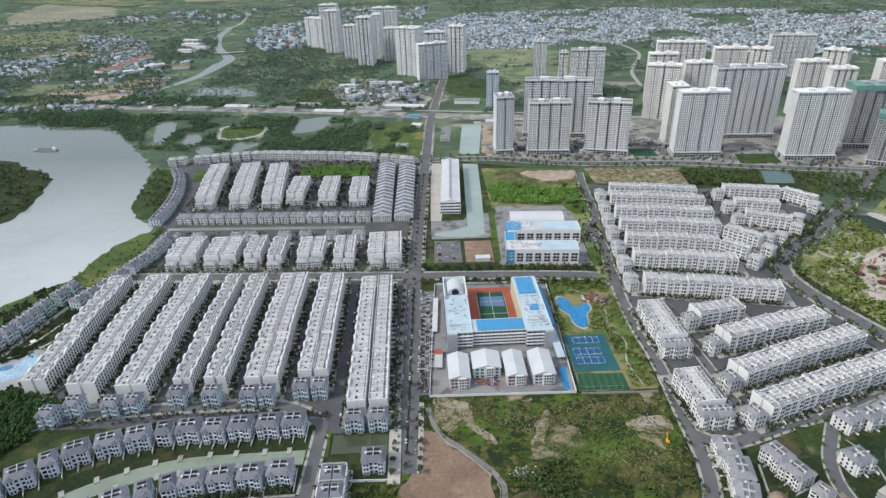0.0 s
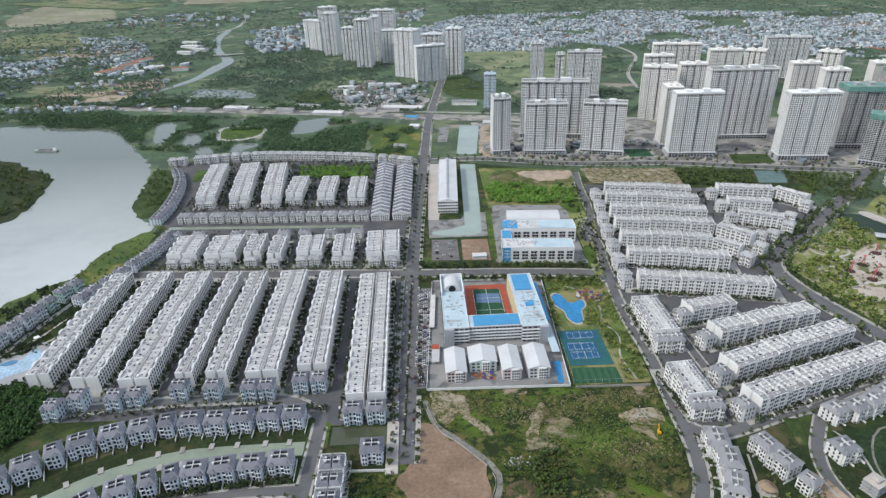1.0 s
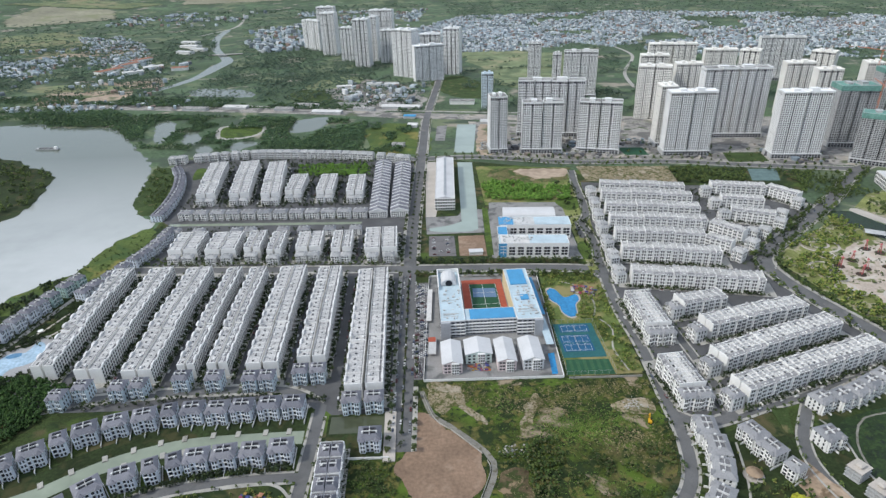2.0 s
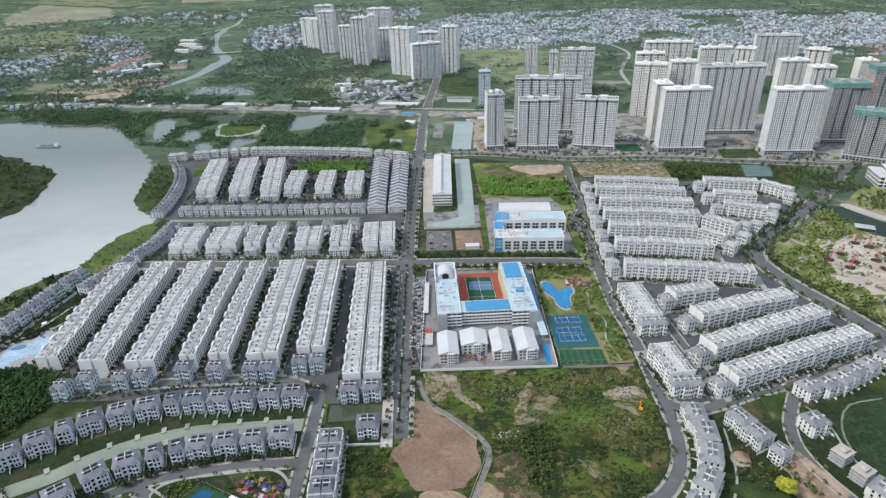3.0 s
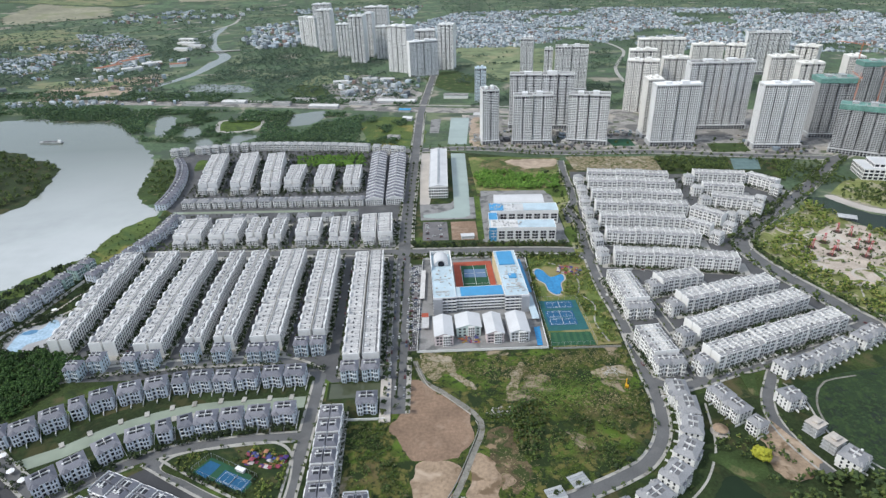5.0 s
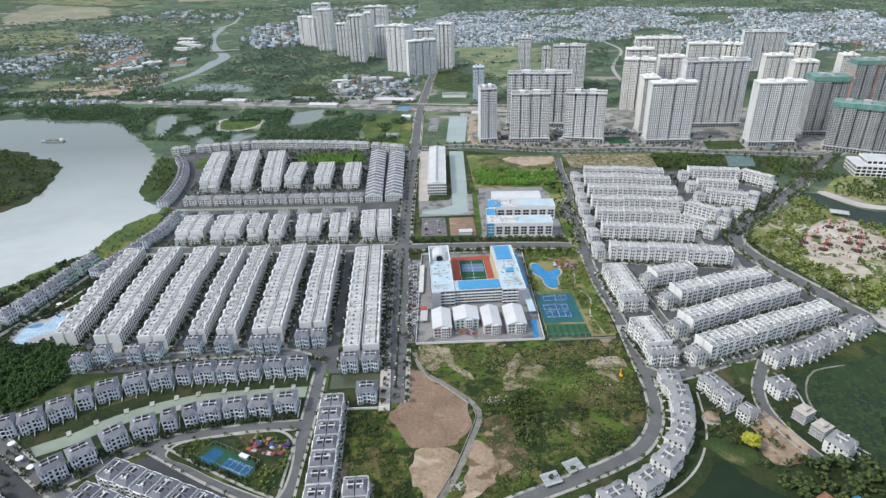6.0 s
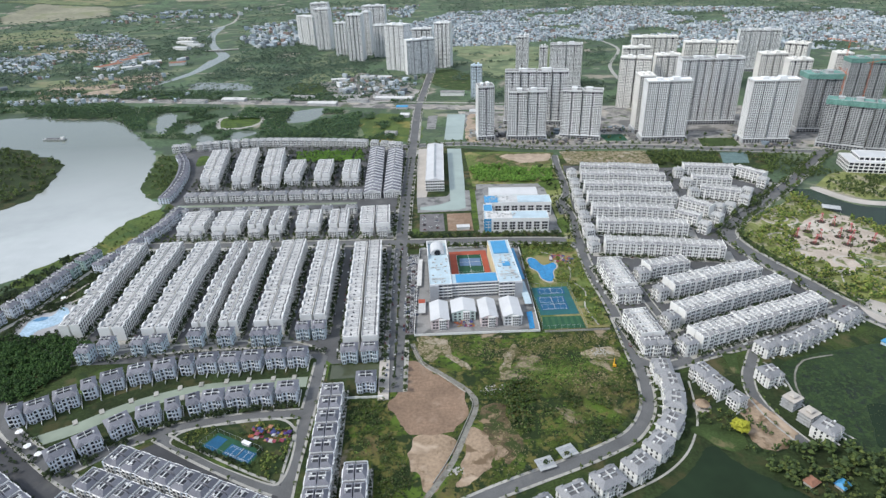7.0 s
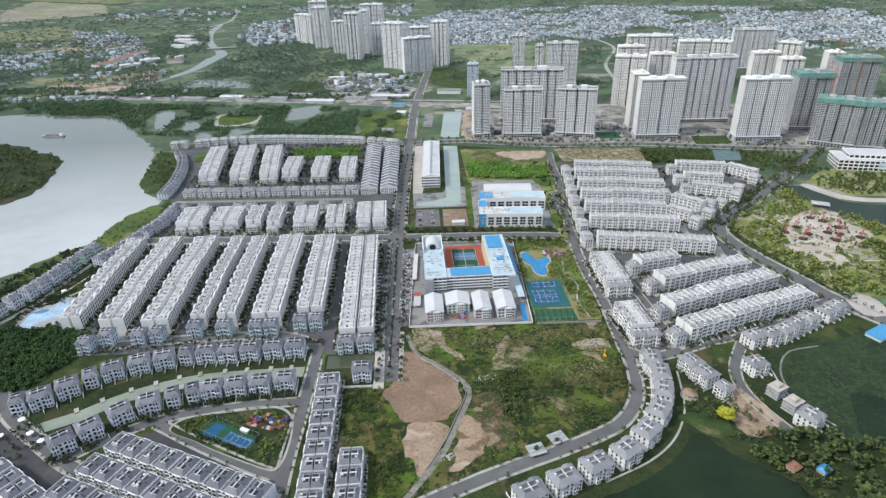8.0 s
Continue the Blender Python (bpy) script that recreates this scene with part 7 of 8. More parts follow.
merged("garden_trees", SMALL, places, LEAFDARK, "dark green front garden trees and shrubs", "trees")

places = scatter([(-430, 330), (-425, 424), (-335, 416), (-303, 401), (-300, 385), (-332, 326)], 1300, 1.6, 3.0)
merged("plantation", SMALL, places, LEAFWOOD, "dense green young plantation", "trees")
places = []
places += scatter([(98, 846), (123, 864), (189, 828), (228, 823), (217, 774), (97, 785)], 420, 2.2, 3.6)
places += scatter([(-205, 978), (-84, 968), (-78, 912), (-196, 924)], 420, 1.8, 2.8)
merged("orchard", SMALL, places, LEAFBRIGHT, "dense bright green young woodland", "trees")
places = scatter([(405, 893), (522, 868), (503, 812), (398, 822)], 280, 2.0, 3.6)
merged("woodland", SMALL, places, LEAFS, "dense green woodland beside the avenue", "trees")

places = scatter([(408, 560), (424, 470), (444, 400), (560, 380), (820, 430), (820, 535), (640, 545), (595, 556), (560, 600), (548, 680), (500, 640), (425, 590)], 1900, 1.1, 3.6,
                 keep=lambda x, y: not inside(x, y, [(450, 506), (462, 543), (504, 589), (533, 606), (565, 600), (560, 565), (571, 538), (558, 516), (514, 498), (467, 489)]) and noise.noise((x * 0.03, y * 0.03, 0)) > -0.22 and not inside(x, y, [(470, 496), (492, 494), (500, 470), (470, 448), (458, 475)]))
places += scatter([(131, 535), (190, 535), (192, 560), (131, 562)], 110, 1.2, 2.2)
places += scatter([(164, 386), (186, 386), (190, 470), (165, 470)], 110, 1.0, 2.2)
places += scatter([(123, 470), (132, 470), (130, 505), (131, 540), (124, 540)], 50, 0.8, 2.0)
places += scatter([(150, 470), (166, 470), (170, 535), (164, 520), (166, 500), (158, 492)], 60, 0.8, 2.0)
places += scatter([(164, 470), (190, 470), (194, 535), (165, 512)], 110, 0.8, 2.0)
places += scatter([(250, 300), (262, 300), (252, 262), (236, 240), (215, 250), (222, 300)], 20, 0.8, 1.6)
places += scatter([(-141, 277), (-120, 283), (-98, 272), (-98, 232), (-108, 226), (-118, 236), (-110, 255), (-100, 258), (-104, 264), (-130, 277)], 70, 0.8, 1.7)
places += scatter([(-186, 268), (-176, 278), (-160, 280), (-170, 262)], 40, 0.6, 1.4)
merged("park_planting", SMALL, places, LEAFPARK, "varied green and yellow park trees and shrubs", "trees")

keep_soil = lambda x, y: math.hypot(x - 88, y - 221) > 10 and math.hypot(x - 106, y - 231) > 10 and not (inside(x, y, [(-6, 350), (15, 332), (40, 292), (31, 264), (52, 249), (50, 225), (26, 200), (-6, 215), (-25, 296)]) or inside(x, y, [(0, 384), (24, 380), (44, 300), (50, 290), (40, 262), (52, 250), (20, 190), (-12, 182), (20, 335)]))
places = scatter(VACANT, 900, 0.3, 1.2, 4, keep=lambda x, y: keep_soil(x, y) and noise.noise((x * 0.03, y * 0.03, 4)) > -0.05)
places += scatter([(66, 300), (91, 324), (97, 296), (82, 252), (70, 264)], 190, 1.4, 3.8, 4)
places += scatter([(95, 296), (180, 306), (182, 276), (100, 268)], 160, 1.2, 2.8, 4, keep=lambda x, y: noise.noise((x * 0.06, y * 0.06, 3)) > 0.1)
places += scatter([(100, 262), (160, 262), (140, 244), (100, 236)], 90, 1.0, 2.2, 4, keep=lambda x, y: noise.noise((x * 0.06, y * 0.06, 6)) > 0.0)
places += scatter([(50, 300), (60, 306), (64, 294), (54, 286)], 16, 1.6, 3.2, 4)
places += scatter([(84, 310), (184, 320), (182, 290), (90, 282)], 140, 0.6, 1.5, 4)
places += scatter([(-60, 300), (-28, 304), (-22, 262), (-6, 214), (-16, 186), (-30, 190), (-30, 240), (-44, 250)], 420, 0.7, 2.3, 4)
places += scatter(LOTUS, 1500, 0.35, 0.9, 4, tall=0.3)
merged("bushes", TINY, places, BUSH, "wild green bushes and weeds", "bushes")

# tall grass on the vacant land, bright in the east, dry in the west
def patch(cx, cy, sx, sy, n, lo, hi, tall):
    rows_ = []
    for i in range(n):
        x, y = rng.gauss(cx, sx), rng.gauss(cy, sy)
        if inside(x, y, VACANT) and keep_soil(x, y):
            rows_.append((rng.randrange(4), x, y, 0.05, rng.uniform(0, 6.28), rng.uniform(lo, hi), tall * rng.uniform(0.6, 1.3)))
    return rows_


rng = random.Random(77)
places = patch(126, 326, 20, 9, 1500, 0.5, 1.7, 0.4) + patch(106, 318, 14, 12, 400, 0.5, 1.6, 0.4) + patch(128, 262, 26, 11, 700, 0.5, 1.3, 0.4) + patch(64, 352, 10, 14, 260, 0.6, 1.4, 0.5) + patch(-45, 262, 8, 30, 240, 0.6, 1.4, 0.5)
merged("tall_grass", FARP, places, TUFTLIME, "bright green tall grass on the vacant land", "grass")
places = patch(20, 368, 14, 9, 260, 0.8, 2.0, 0.25) + patch(100, 352, 18, 10, 340, 0.8, 2.2, 0.4) + patch(148, 308, 16, 9, 300, 0.8, 2.2, 0.4) + patch(66, 250, 10, 22, 340, 0.5, 1.5, 0.3) + patch(160, 300, 12, 12, 300, 0.6, 1.8, 0.4) + patch(150, 366, 26, 6, 420, 0.7, 1.8, 0.5) + patch(60, 360, 20, 10, 300, 0.6, 1.6, 0.4)
merged("dry_grass", FARP, places, TUFTDRY, "dry straw-coloured grass on the vacant land", "grass")

places = scatter([(228, 222), (262, 230), (300, 225), (340, 202), (430, 202), (430, 110), (268, 110), (264, 172), (240, 204)], 460, 1.4, 4.0)
places += scatter([(200, 262), (250, 262), (262, 235), (228, 240)], 40, 1.0, 2.4)
places += scatter([(270, 220), (300, 222), (340, 202), (430, 202), (430, 130), (275, 130)], 60, 4.0, 6.4)
places += scatter(ISLAND, 1000, 2.4, 4.8)
places += scatter([(600, 690), (630, 652), (690, 640), (800, 655), (780, 720), (660, 740)], 220, 1.4, 2.8)
places += scatter([(585, 735), (660, 745), (640, 800), (590, 760)], 60, 1.4, 2.8)
places += scatter([(600, 700), (640, 652), (690, 645), (760, 660), (720, 715), (640, 735)], 160, 1.2, 2.6)
places += scatter([(555, 862), (572, 812), (560, 765), (600, 745), (660, 835), (620, 850)], 170, 1.6, 3.0)
merged("shore_trees", SMALL, places, LEAFS, "dark green shore woodland", "trees")

yt = thing("tree", pose(238, 240, 0.1), "bright yellow-green round tree by the lake", "tree")
part("trunk", trunk_shape(9, 4.0), BARK, yt)
part("crown", crown_shape(91, 60, 6.2, 6.5, 0.8), YELLOWLEAF, yt)


def wild(x, y):
    """Where scrub grows in the countryside."""
    if inside(x, y, RIVER) and not inside(x, y, ISLAND) or abs(x + 655 + (max(0, y - 2170) * 0.25)) < 55 and 1640 < y < 3200:
        return False
    if abs(y - (1290 - 0.23 * x)) < 40 or abs(x - (20 + (y - 1260) * 0.11)) < 22:
        return False
    if -265 < x < -192 and 1195 < y < 1312 or -596 < x < -424 and 1555 < y < 1690 or -575 < x < -505 and 1140 < y < 1335 or -478 < x < -428 and 1135 < y < 1230 or -430 < x < -380 and 1072 < y < 1134 or -362 < x < -304 and 1070 < y < 1145 or -412 < x < -312 and 1150 < y < 1240:
        return False
    if -105 < x < 5 and 1060 < y < 1330:
        return noise.noise((x * 0.03, y * 0.03, 7)) > 0.25
    if inside(x, y, GREENFIELD):
        return noise.noise((x * 0.02, y * 0.02, 7)) > 0.35
    if 100 < x < 900 and 930 < y < 1250 or 60 < x < 130 and 1000 < y < 1215:
        return False
    return noise.noise((x * 0.006, y * 0.006, 2)) + 0.5 * noise.noise((x * 0.02, y * 0.02, 7)) > (-0.32 if x < 100 else 0.12)


places = scatter([(-620, 1150), (-300, 1055), (0, 1030), (10, 1270), (-200, 1340), (-640, 1440)], 2600, 2.4, 6.0, 4, keep=wild, tall=0.8)
places += scatter([(-1100, 1345), (-100, 1045), (10, 1045), (20, 1400), (-1200, 1700)], 4200, 3.0, 7.0, 4, keep=wild, tall=0.8)
places += scatter([(-855, 1382), (-737, 1465), (-603, 1310), (-515, 1090), (-560, 1180), (-658, 1300), (-810, 1318)], 700, 3.6, 6.4, 4, tall=0.9)
places += scatter([(-1250, 1420), (-860, 1375), (-760, 1440), (-900, 1530), (-1300, 1600)], 500, 3.6, 7.0, 4, tall=0.8)
merged("countryside_scrub", TINY, places, LEAFWILD, "dark green riverside scrub and woodland", "trees")
places = scatter([(-1400, 1500), (0, 1300), (100, 2100), (-500, 2700), (-2400, 2700)], 10000, 3.6, 9.0, 4, keep=wild, tall=0.65)
places += scatter([(-640, 1560), (-480, 1540), (-180, 1640), (-120, 2000), (-520, 2250), (-600, 1900)], 1000, 3.0, 7.0, 4, tall=0.65)
places += scatter([(140, 1260), (1100, 1180), (1500, 2000), (100, 2050)], 2600, 3.6, 8.0, 4, keep=wild, tall=0.65)
places += scatter([(180, 2450), (420, 2150), (900, 1950), (1500, 1750), (2300, 2200), (2100, 2900), (1100, 3400), (250, 3350)], 2600, 3.0, 7.5, 4, tall=0.9, keep=lambda x, y: noise.noise((x * 0.006, y * 0.006, 5)) > 0.05)
merged("countryside_trees", TINY, places, LEAFHAZE, "countryside scrub and woodland in haze-paled green", "trees")
places = scatter([(-3600, 2600), (-300, 2500), (200, 4600), (-3600, 4600)], 5200, 7.0, 16.0, 4, z=0, keep=wild, tall=0.55)
places += scatter([(200, 3250), (2800, 2300), (3200, 4200), (200, 4600)], 4500, 6.0, 13.0, 4, z=0, tall=0.6)
merged("distant_woods", FARP, places, LEAFHAZE, "distant green woods, haze in their colour, on the raised ground", "trees")

# ---------------------------------------------------------------- old town


def house_box(seed):
    r = random.Random(seed)
    s = Shape()
    w, d, h = r.uniform(4, 7), r.uniform(7, 13), r.uniform(4, 10)
    if seed % 2:
        s.box(-w / 2, w / 2, -d / 2, d / 2, 0, h)
    else:
        v = [(-w / 2, -d / 2, 0), (w / 2, -d / 2, 0), (w / 2, d / 2, 0), (-w / 2, d / 2, 0), (-w / 2, -d / 2, h * 0.7), (w / 2, -d / 2, h * 0.7), (w / 2, d / 2, h * 0.7), (-w / 2, d / 2, h * 0.7), (0, -d / 2, h), (0, d / 2, h)]
        s.add(v, [(0, 1, 5, 4), (1, 2, 6, 5), (2, 3, 7, 6), (3, 0, 4, 7), (4, 5, 8), (6, 7, 9), (5, 6, 9, 8), (7, 4, 8, 9)])
    return s


HOUSES = [house_box(k) for k in range(10)]
dense = lambda lim: (lambda x, y: noise.noise((x * 0.004, y * 0.004, 9)) + 0.4 * noise.noise((x * 0.02, y * 0.02, 3)) > lim)
places = scatter([(-60, 2180), (420, 2150), (560, 2350), (900, 1950), (1500, 1750), (2300, 2200), (2100, 2900), (1100, 3400), (250, 3350), (-100, 2700)], 15000, 0.55, 1.25, 10, 0, dense(-0.22))
places += scatter([(180, 2450), (300, 2150), (540, 2215), (700, 2500), (300, 2900)], 1500, 0.5, 1.1, 10, 0)
places += scatter([(-1560, 2980), (-1320, 2930), (-1060, 2545), (-910, 2144), (-1105, 2134), (-1297, 2534)], 620, 0.6, 1.15, 10, 0, dense(-0.3))
places += scatter([(-1601, 2474), (-1348, 2415), (-1088, 1821), (-1291, 1942), (-1800, 2300)], 420, 0.6, 1.15, 10, 0, dense(-0.2))
places += scatter([(-772, 2967), (-563, 3224), (-442, 2462), (-585, 2572)], 170, 0.9, 1.8, 10, 0)
places += scatter([(-560, 3300), (0, 3000), (100, 3900), (-700, 3900)], 500, 0.8, 1.6, 10, 0, dense(-0.1))
places += scatter([(-1700, 3500), (-1000, 3300), (-900, 4000), (-1700, 4100)], 200, 0.9, 1.8, 10, 0, dense(0.0))
places += scatter([(-1500, 1750), (-700, 1600), (-720, 2100), (-1300, 2600), (-2200, 2600)], 300, 0.9, 1.6, 10, 0, dense(0.0))
places += scatter([(-1300, 1480), (-560, 1440), (-560, 1520), (-1300, 1620)], 110, 0.7, 1.2, 10, 0, dense(-0.1))
places += scatter([(-560, 2300), (-300, 2420), (-420, 2700), (-700, 2600)], 200, 1.2, 2.2, 10, 0)
places += scatter([(-190, 1440), (0, 1400), (40, 1600), (-180, 1680)], 90, 0.7, 1.5, 10, 0)
merged("old_town", HOUSES, places, TOWN, "dense low town of white, grey and rusty roofs", "houses")

# ---------------------------------------------------------------- vehicles
body_s = Shape().taper(-2.2, 2.2, -0.9, 0.9, 0.3, 0.95, 0.12, 0.06)
cabin_s = Shape().taper(-1.2, 1.5, -0.82, 0.82, 0.95, 1.42, 0.5, 0.12)
roof_s = Shape().box(-0.66, 0.96, -0.68, 0.68, 1.42, 1.5)
body_s.add(roof_s.v, roof_s.f)
chassis_s = Shape()
for xx in (-1.35, 1.35):
    for yy in (-0.82, 0.82):
        chassis_s.rod((xx, yy - 0.1, 0.33), (xx, yy + 0.1, 0.33), 0.33, None, 8)
    chassis_s.rod((xx, -0.8, 0.33), (xx, 0.8, 0.33), 0.08, None, 5)
chassis_s.box(-1.35, 1.35, -0.3, 0.3, 0.2, 0.36)
CAR = [body_s.mesh("body", CARPAINT), cabin_s.mesh("cabin_glass", GLASS), chassis_s.mesh("chassis", TYRE)]


def car(x, y, rz, label, z=0.3):
    c = thing("car", pose(x, y, z, 0, 0, rz), label, "car", "cars")
    for nm, me in zip(("body", "cabin_glass", "chassis"), CAR):
        part(nm, me, None, c)


rng = random.Random(21)
for i in range(30):
    y = 330 + 8.3 * i
    for off in (-6.6, 6.4, -0.8):
        if rng.random() < 0.62:
            car(-21 + (y - 311) * 0.032 + off, y + rng.uniform(-2, 2), 88 + rng.uniform(-2, 2), "car parked along the avenue", 0.2)
for i in range(44):
    for x in (-7.6, -3.6, 0.4):
        if rng.random() < 0.72:
            car(x + (i * 3.1) * 0.03, 420 + i * 3.0, 2 + rng.uniform(-5, 5), "car in the school parking lot", 0.18)
for i in range(14):
    car(rng.choice((16, 24, 33)), 622 + i * 3.4, rng.choice((0, 180)), "car in the parking lot", 0.18)
for i, p in enumerate(glide([(430, 395), (417, 436), (402, 482), (391, 530), (393, 566), (415, 596), (498, 665), (582, 737)], 15)):
    if i % 4 != 3:
        car(p.x + (7 if i % 2 else -6), p.y + (2 if i % 2 else -2), 110 if p.y < 540 else 45, "car driving on the tree-lined boulevard", 0.22)
# cars parked in the streets between the rows
row_car = Shape().taper(-2.2, 2.2, -0.9, 0.9, 0.25, 0.95, 0.12, 0.06).taper(-1.3, 1.5, -0.82, 0.82, 0.95, 1.5, 0.5, 0.12)
places = []
for a, b, wd, yard in YARDS:
    d = Vector((*b, 0)) - Vector((*a, 0))
    turn, L = math.atan2(d.y, d.x), d.length
    d.normalize()
    for side in (-1, 1):
        s_ = rng.uniform(0, 10)
        while s_ < L:
            p = Vector((*a, 0)) + d * s_ + Vector((d.y, -d.x, 0)) * side * (wd / 2 + yard + rng.uniform(0.8, 1.8))
            if rng.random() < 0.55 and yard > 4:
                places.append((0, p.x, p.y, 0.15, turn, 1, 1))
            s_ += rng.uniform(5.5, 16)
merged("parked_cars", [row_car], places, CARSTUFF, "cars parked along the terrace streets", "cars")
bike = Shape().box(-0.9, 0.9, -0.25, 0.25, 0.1, 0.9)
places = [(0, rng.uniform(-9.5, -3), rng.uniform(393, 418), 0.15, rng.uniform(1.2, 1.8), 1, 1) for i in range(260)]
merged("motorbikes", [bike], places, CARSTUFF, "crowd of parked motorbikes", "motorbikes")

# ---------------------------------------------------------------- small things
hull = thing("river_barge", pose(-720, 1143, 0.1, 0, 0, 172), "dark cargo barge on the river", "boat")
part("hull", Shape().taper(-22, 22, -4, 4, 0, 2.2, -1.5, -0.4), RAWCONC, hull)
part("hold_cover", Shape().box(-14, 16, -3, 3, 2.2, 3.4), ROOFTROUGH, hull)
part("wheelhouse", Shape().box(-20, -15, -2.5, 2.5, 2.2, 6.0), WALLWHITE, hull, "white wheelhouse")

canopy = Shape()
for i in range(10):
    a0, a1 = 2 * math.pi * i / 10, 2 * math.pi * (i + 1) / 10
    canopy.add([(0, 0, 4.6), (4.6 * math.cos(a0), 4.6 * math.sin(a0), 3.6 + 0.5 * (i % 2)), (4.6 * math.cos(a1), 4.6 * math.sin(a1), 3.6 + 0.5 * ((i + 1) % 2))], [(0, 1, 2)])
CANOPY, POLE = canopy.mesh("canopy", TRIM), Shape().rod((0, 0, 0), (0, 0, 4.5), 0.15).mesh("pole", STEEL)
for x, y in [(-311, 287), (-296, 271), (-318, 270), (-283, 262), (-379, 492)]:
    u = thing("sunshade", pose(x, y, 0.2, 0, 0, x), "large white garden sunshade", "sunshade", "white sunshades")
    u.scale = (0.62, 0.62, 0.8)
    part("canopy", CANOPY, None, u)
    part("pole", POLE, None, u)
for x, y, r in [(-274, 297, 32), (-258, 308, 32), (-239, 319, 25), (-221, 326, 20), (-203, 332, 14), (-186, 335, 8), (-165, 337, 2), (-146, 337, 0), (-125, 337, 0), (-107, 337, 0), (-222, 311, 22), (-197, 319, 15), (-182, 321, 8)]:
    tagged(new("pier", Shape().box(-1.8, 1.8, -3.6, 2.4, 0, 0.7).mesh("pier", PAVING)), "small pale concrete canal pier", "pier", "canal piers").matrix_basis = pose(x, y, 0.1, 0, 0, r)

sc = thing("event_canopy", pose(558, 618, 0.2, 0, 0, -30), "pale grey canopy roof beside the park lake", "canopy")
part("roof", Shape().taper(-11, 11, -7, 7, 5.0, 6.0, 2.0, 5.0), RAWCONC, sc)
for xx in (-11, 0, 11):
    for yy in (-5, 5):
        part("post", Shape().rod((xx, yy, 0), (xx, yy, 5.1), 0.18), STEEL, sc)
gz = thing("gazebo", pose(223, 269, 0.15), "round pavilion with a pinkish stone roof", "pavilion")
part("base", Shape().rod((0, 0, 0), (0, 0, 0.5), 7, 7, 16), PLAZA, gz)
part("roof", Shape().rod((0, 0, 3.4), (0, 0, 5.6), 5.6, 1.2, 14), SAND, gz, "pinkish conical roof")
for i in range(8):
    a = i * math.pi / 4
    part("column", Shape().rod((4.6 * math.cos(a), 4.6 * math.sin(a), 0.5), (4.6 * math.cos(a), 4.6 * math.sin(a), 3.6), 0.2), TRIM, gz)
for x, y, r in [(88, 221, 15), (106, 231, 20)]:
    sh = thing("shed", pose(x, y, 0.1, 0, 0, r), "low corrugated grey shed on the vacant land", "shed", "sheds")
    for i in range(5):
        part("roof_sheet", Shape().slope(-6.5, 6.5, -5.2 + i * 2.2, 2.3, -3.6 + i * 2.2, 2.8, -3.5 + i * 2.2), STEEL if i % 2 else RAWCONC, sh)
    for xx in (-5.5, 5.5):
        for yy in (-4.4, 0.0, 4.4):
            part("post", Shape().box(xx - 0.1, xx + 0.1, yy - 0.1, yy + 0.1, 0, 2.4), STEEL, sh)
dg = thing("excavator", pose(171, 325, 0.1, 0, 0, 70), "yellow tracked excavator on the vacant land", "excavator")
for yy in (-1.3, 1.3):
    part("track", Shape().box(-2.2, 2.2, yy - 0.35, yy + 0.35, 0, 0.9), TYRE, dg)
part("body", Shape().box(-2.2, 1.6, -1.4, 1.4, 0.9, 2.4), YELLOWPAINT, dg)
part("cab", Shape().box(0.2, 1.6, -1.4, -0.2, 2.4, 3.4), GLASS, dg)
part("arm", Shape().rod((1.4, 0.3, 2.0), (5.2, 0.3, 4.6), 0.35).rod((5.2, 0.3, 4.6), (7.6, 0.3, 1.2), 0.28), YELLOWPAINT, dg)
part("bucket", Shape().box(7.0, 8.2, -0.3, 0.9, 0.3, 1.3), YELLOWPAINT, dg)
for k, (x, y) in enumerate([(479, 528), (490, 560), (493, 540), (524, 585), (533, 574), (540, 553), (515, 520), (530, 536), (548, 524), (468, 548), (518, 541)]):
    sc = thing("park_sculpture", pose(x, y, 0.2, 0, 0, k * 40), "tall red steel flower sculpture over a dark round bed", "sculpture", "red sculptures")
    part("bed", Shape().rod((0, 0, 0), (0, 0, 0.5), 5.4, 5.0, 14), DARKBED, sc, "dark round planting bed")
    for i in range(3):
        a = i * 2.1 + k
        part("stem", Shape().rod((1.8 * math.cos(a), 1.8 * math.sin(a), 0.4), (0.4 * math.cos(a) + 1.0, 0.4 * math.sin(a), 11 + i), 0.26), REDSTEEL, sc)
    part("head", Shape().rod((1.0, 0, 11), (1.0, 0, 11.8), 1.8, 0.8, 8), REDSTEEL, sc)
for x, y, h, rz in [(808, 935, 128, 15), (742, 905, 118, 70), (905, 1135, 132, 120)]:
    cr = thing("tower_crane", pose(x, y, 0.1, 0, 0, rz), "orange lattice tower crane beside the unfinished tower", "crane", "tower cranes")
    mast = Shape()
    for dx in (-0.8, 0.8):
        for dy in (-0.8, 0.8):
            mast.rod((dx, dy, 0), (dx, dy, h), 0.16, None, 4)
    for i in range(int(h / 4)):
        mast.rod((-0.8, -0.8, i * 4), (0.8, 0.8, i * 4 + 4), 0.1, None, 4)
    part("mast", mast, CRANERED, cr)
    jib = Shape().rod((-14, 0, h), (46, 0, h + 2), 0.35, None, 4).rod((-14, 0, h + 1.6), (46, 0, h + 2.6), 0.2, None, 4).rod((0, 0, h), (0, 0, h + 8), 0.3, None, 4).rod((0, 0, h + 8), (30, 0, h + 2), 0.1, None, 4).rod((0, 0, h + 8), (-13, 0, h + 1), 0.1, None, 4)
    part("jib", jib, CRANERED, cr)
    part("counterweight", Shape().box(-14, -10, -1, 1, h - 2.2, h - 0.2), RAWCONC, cr)
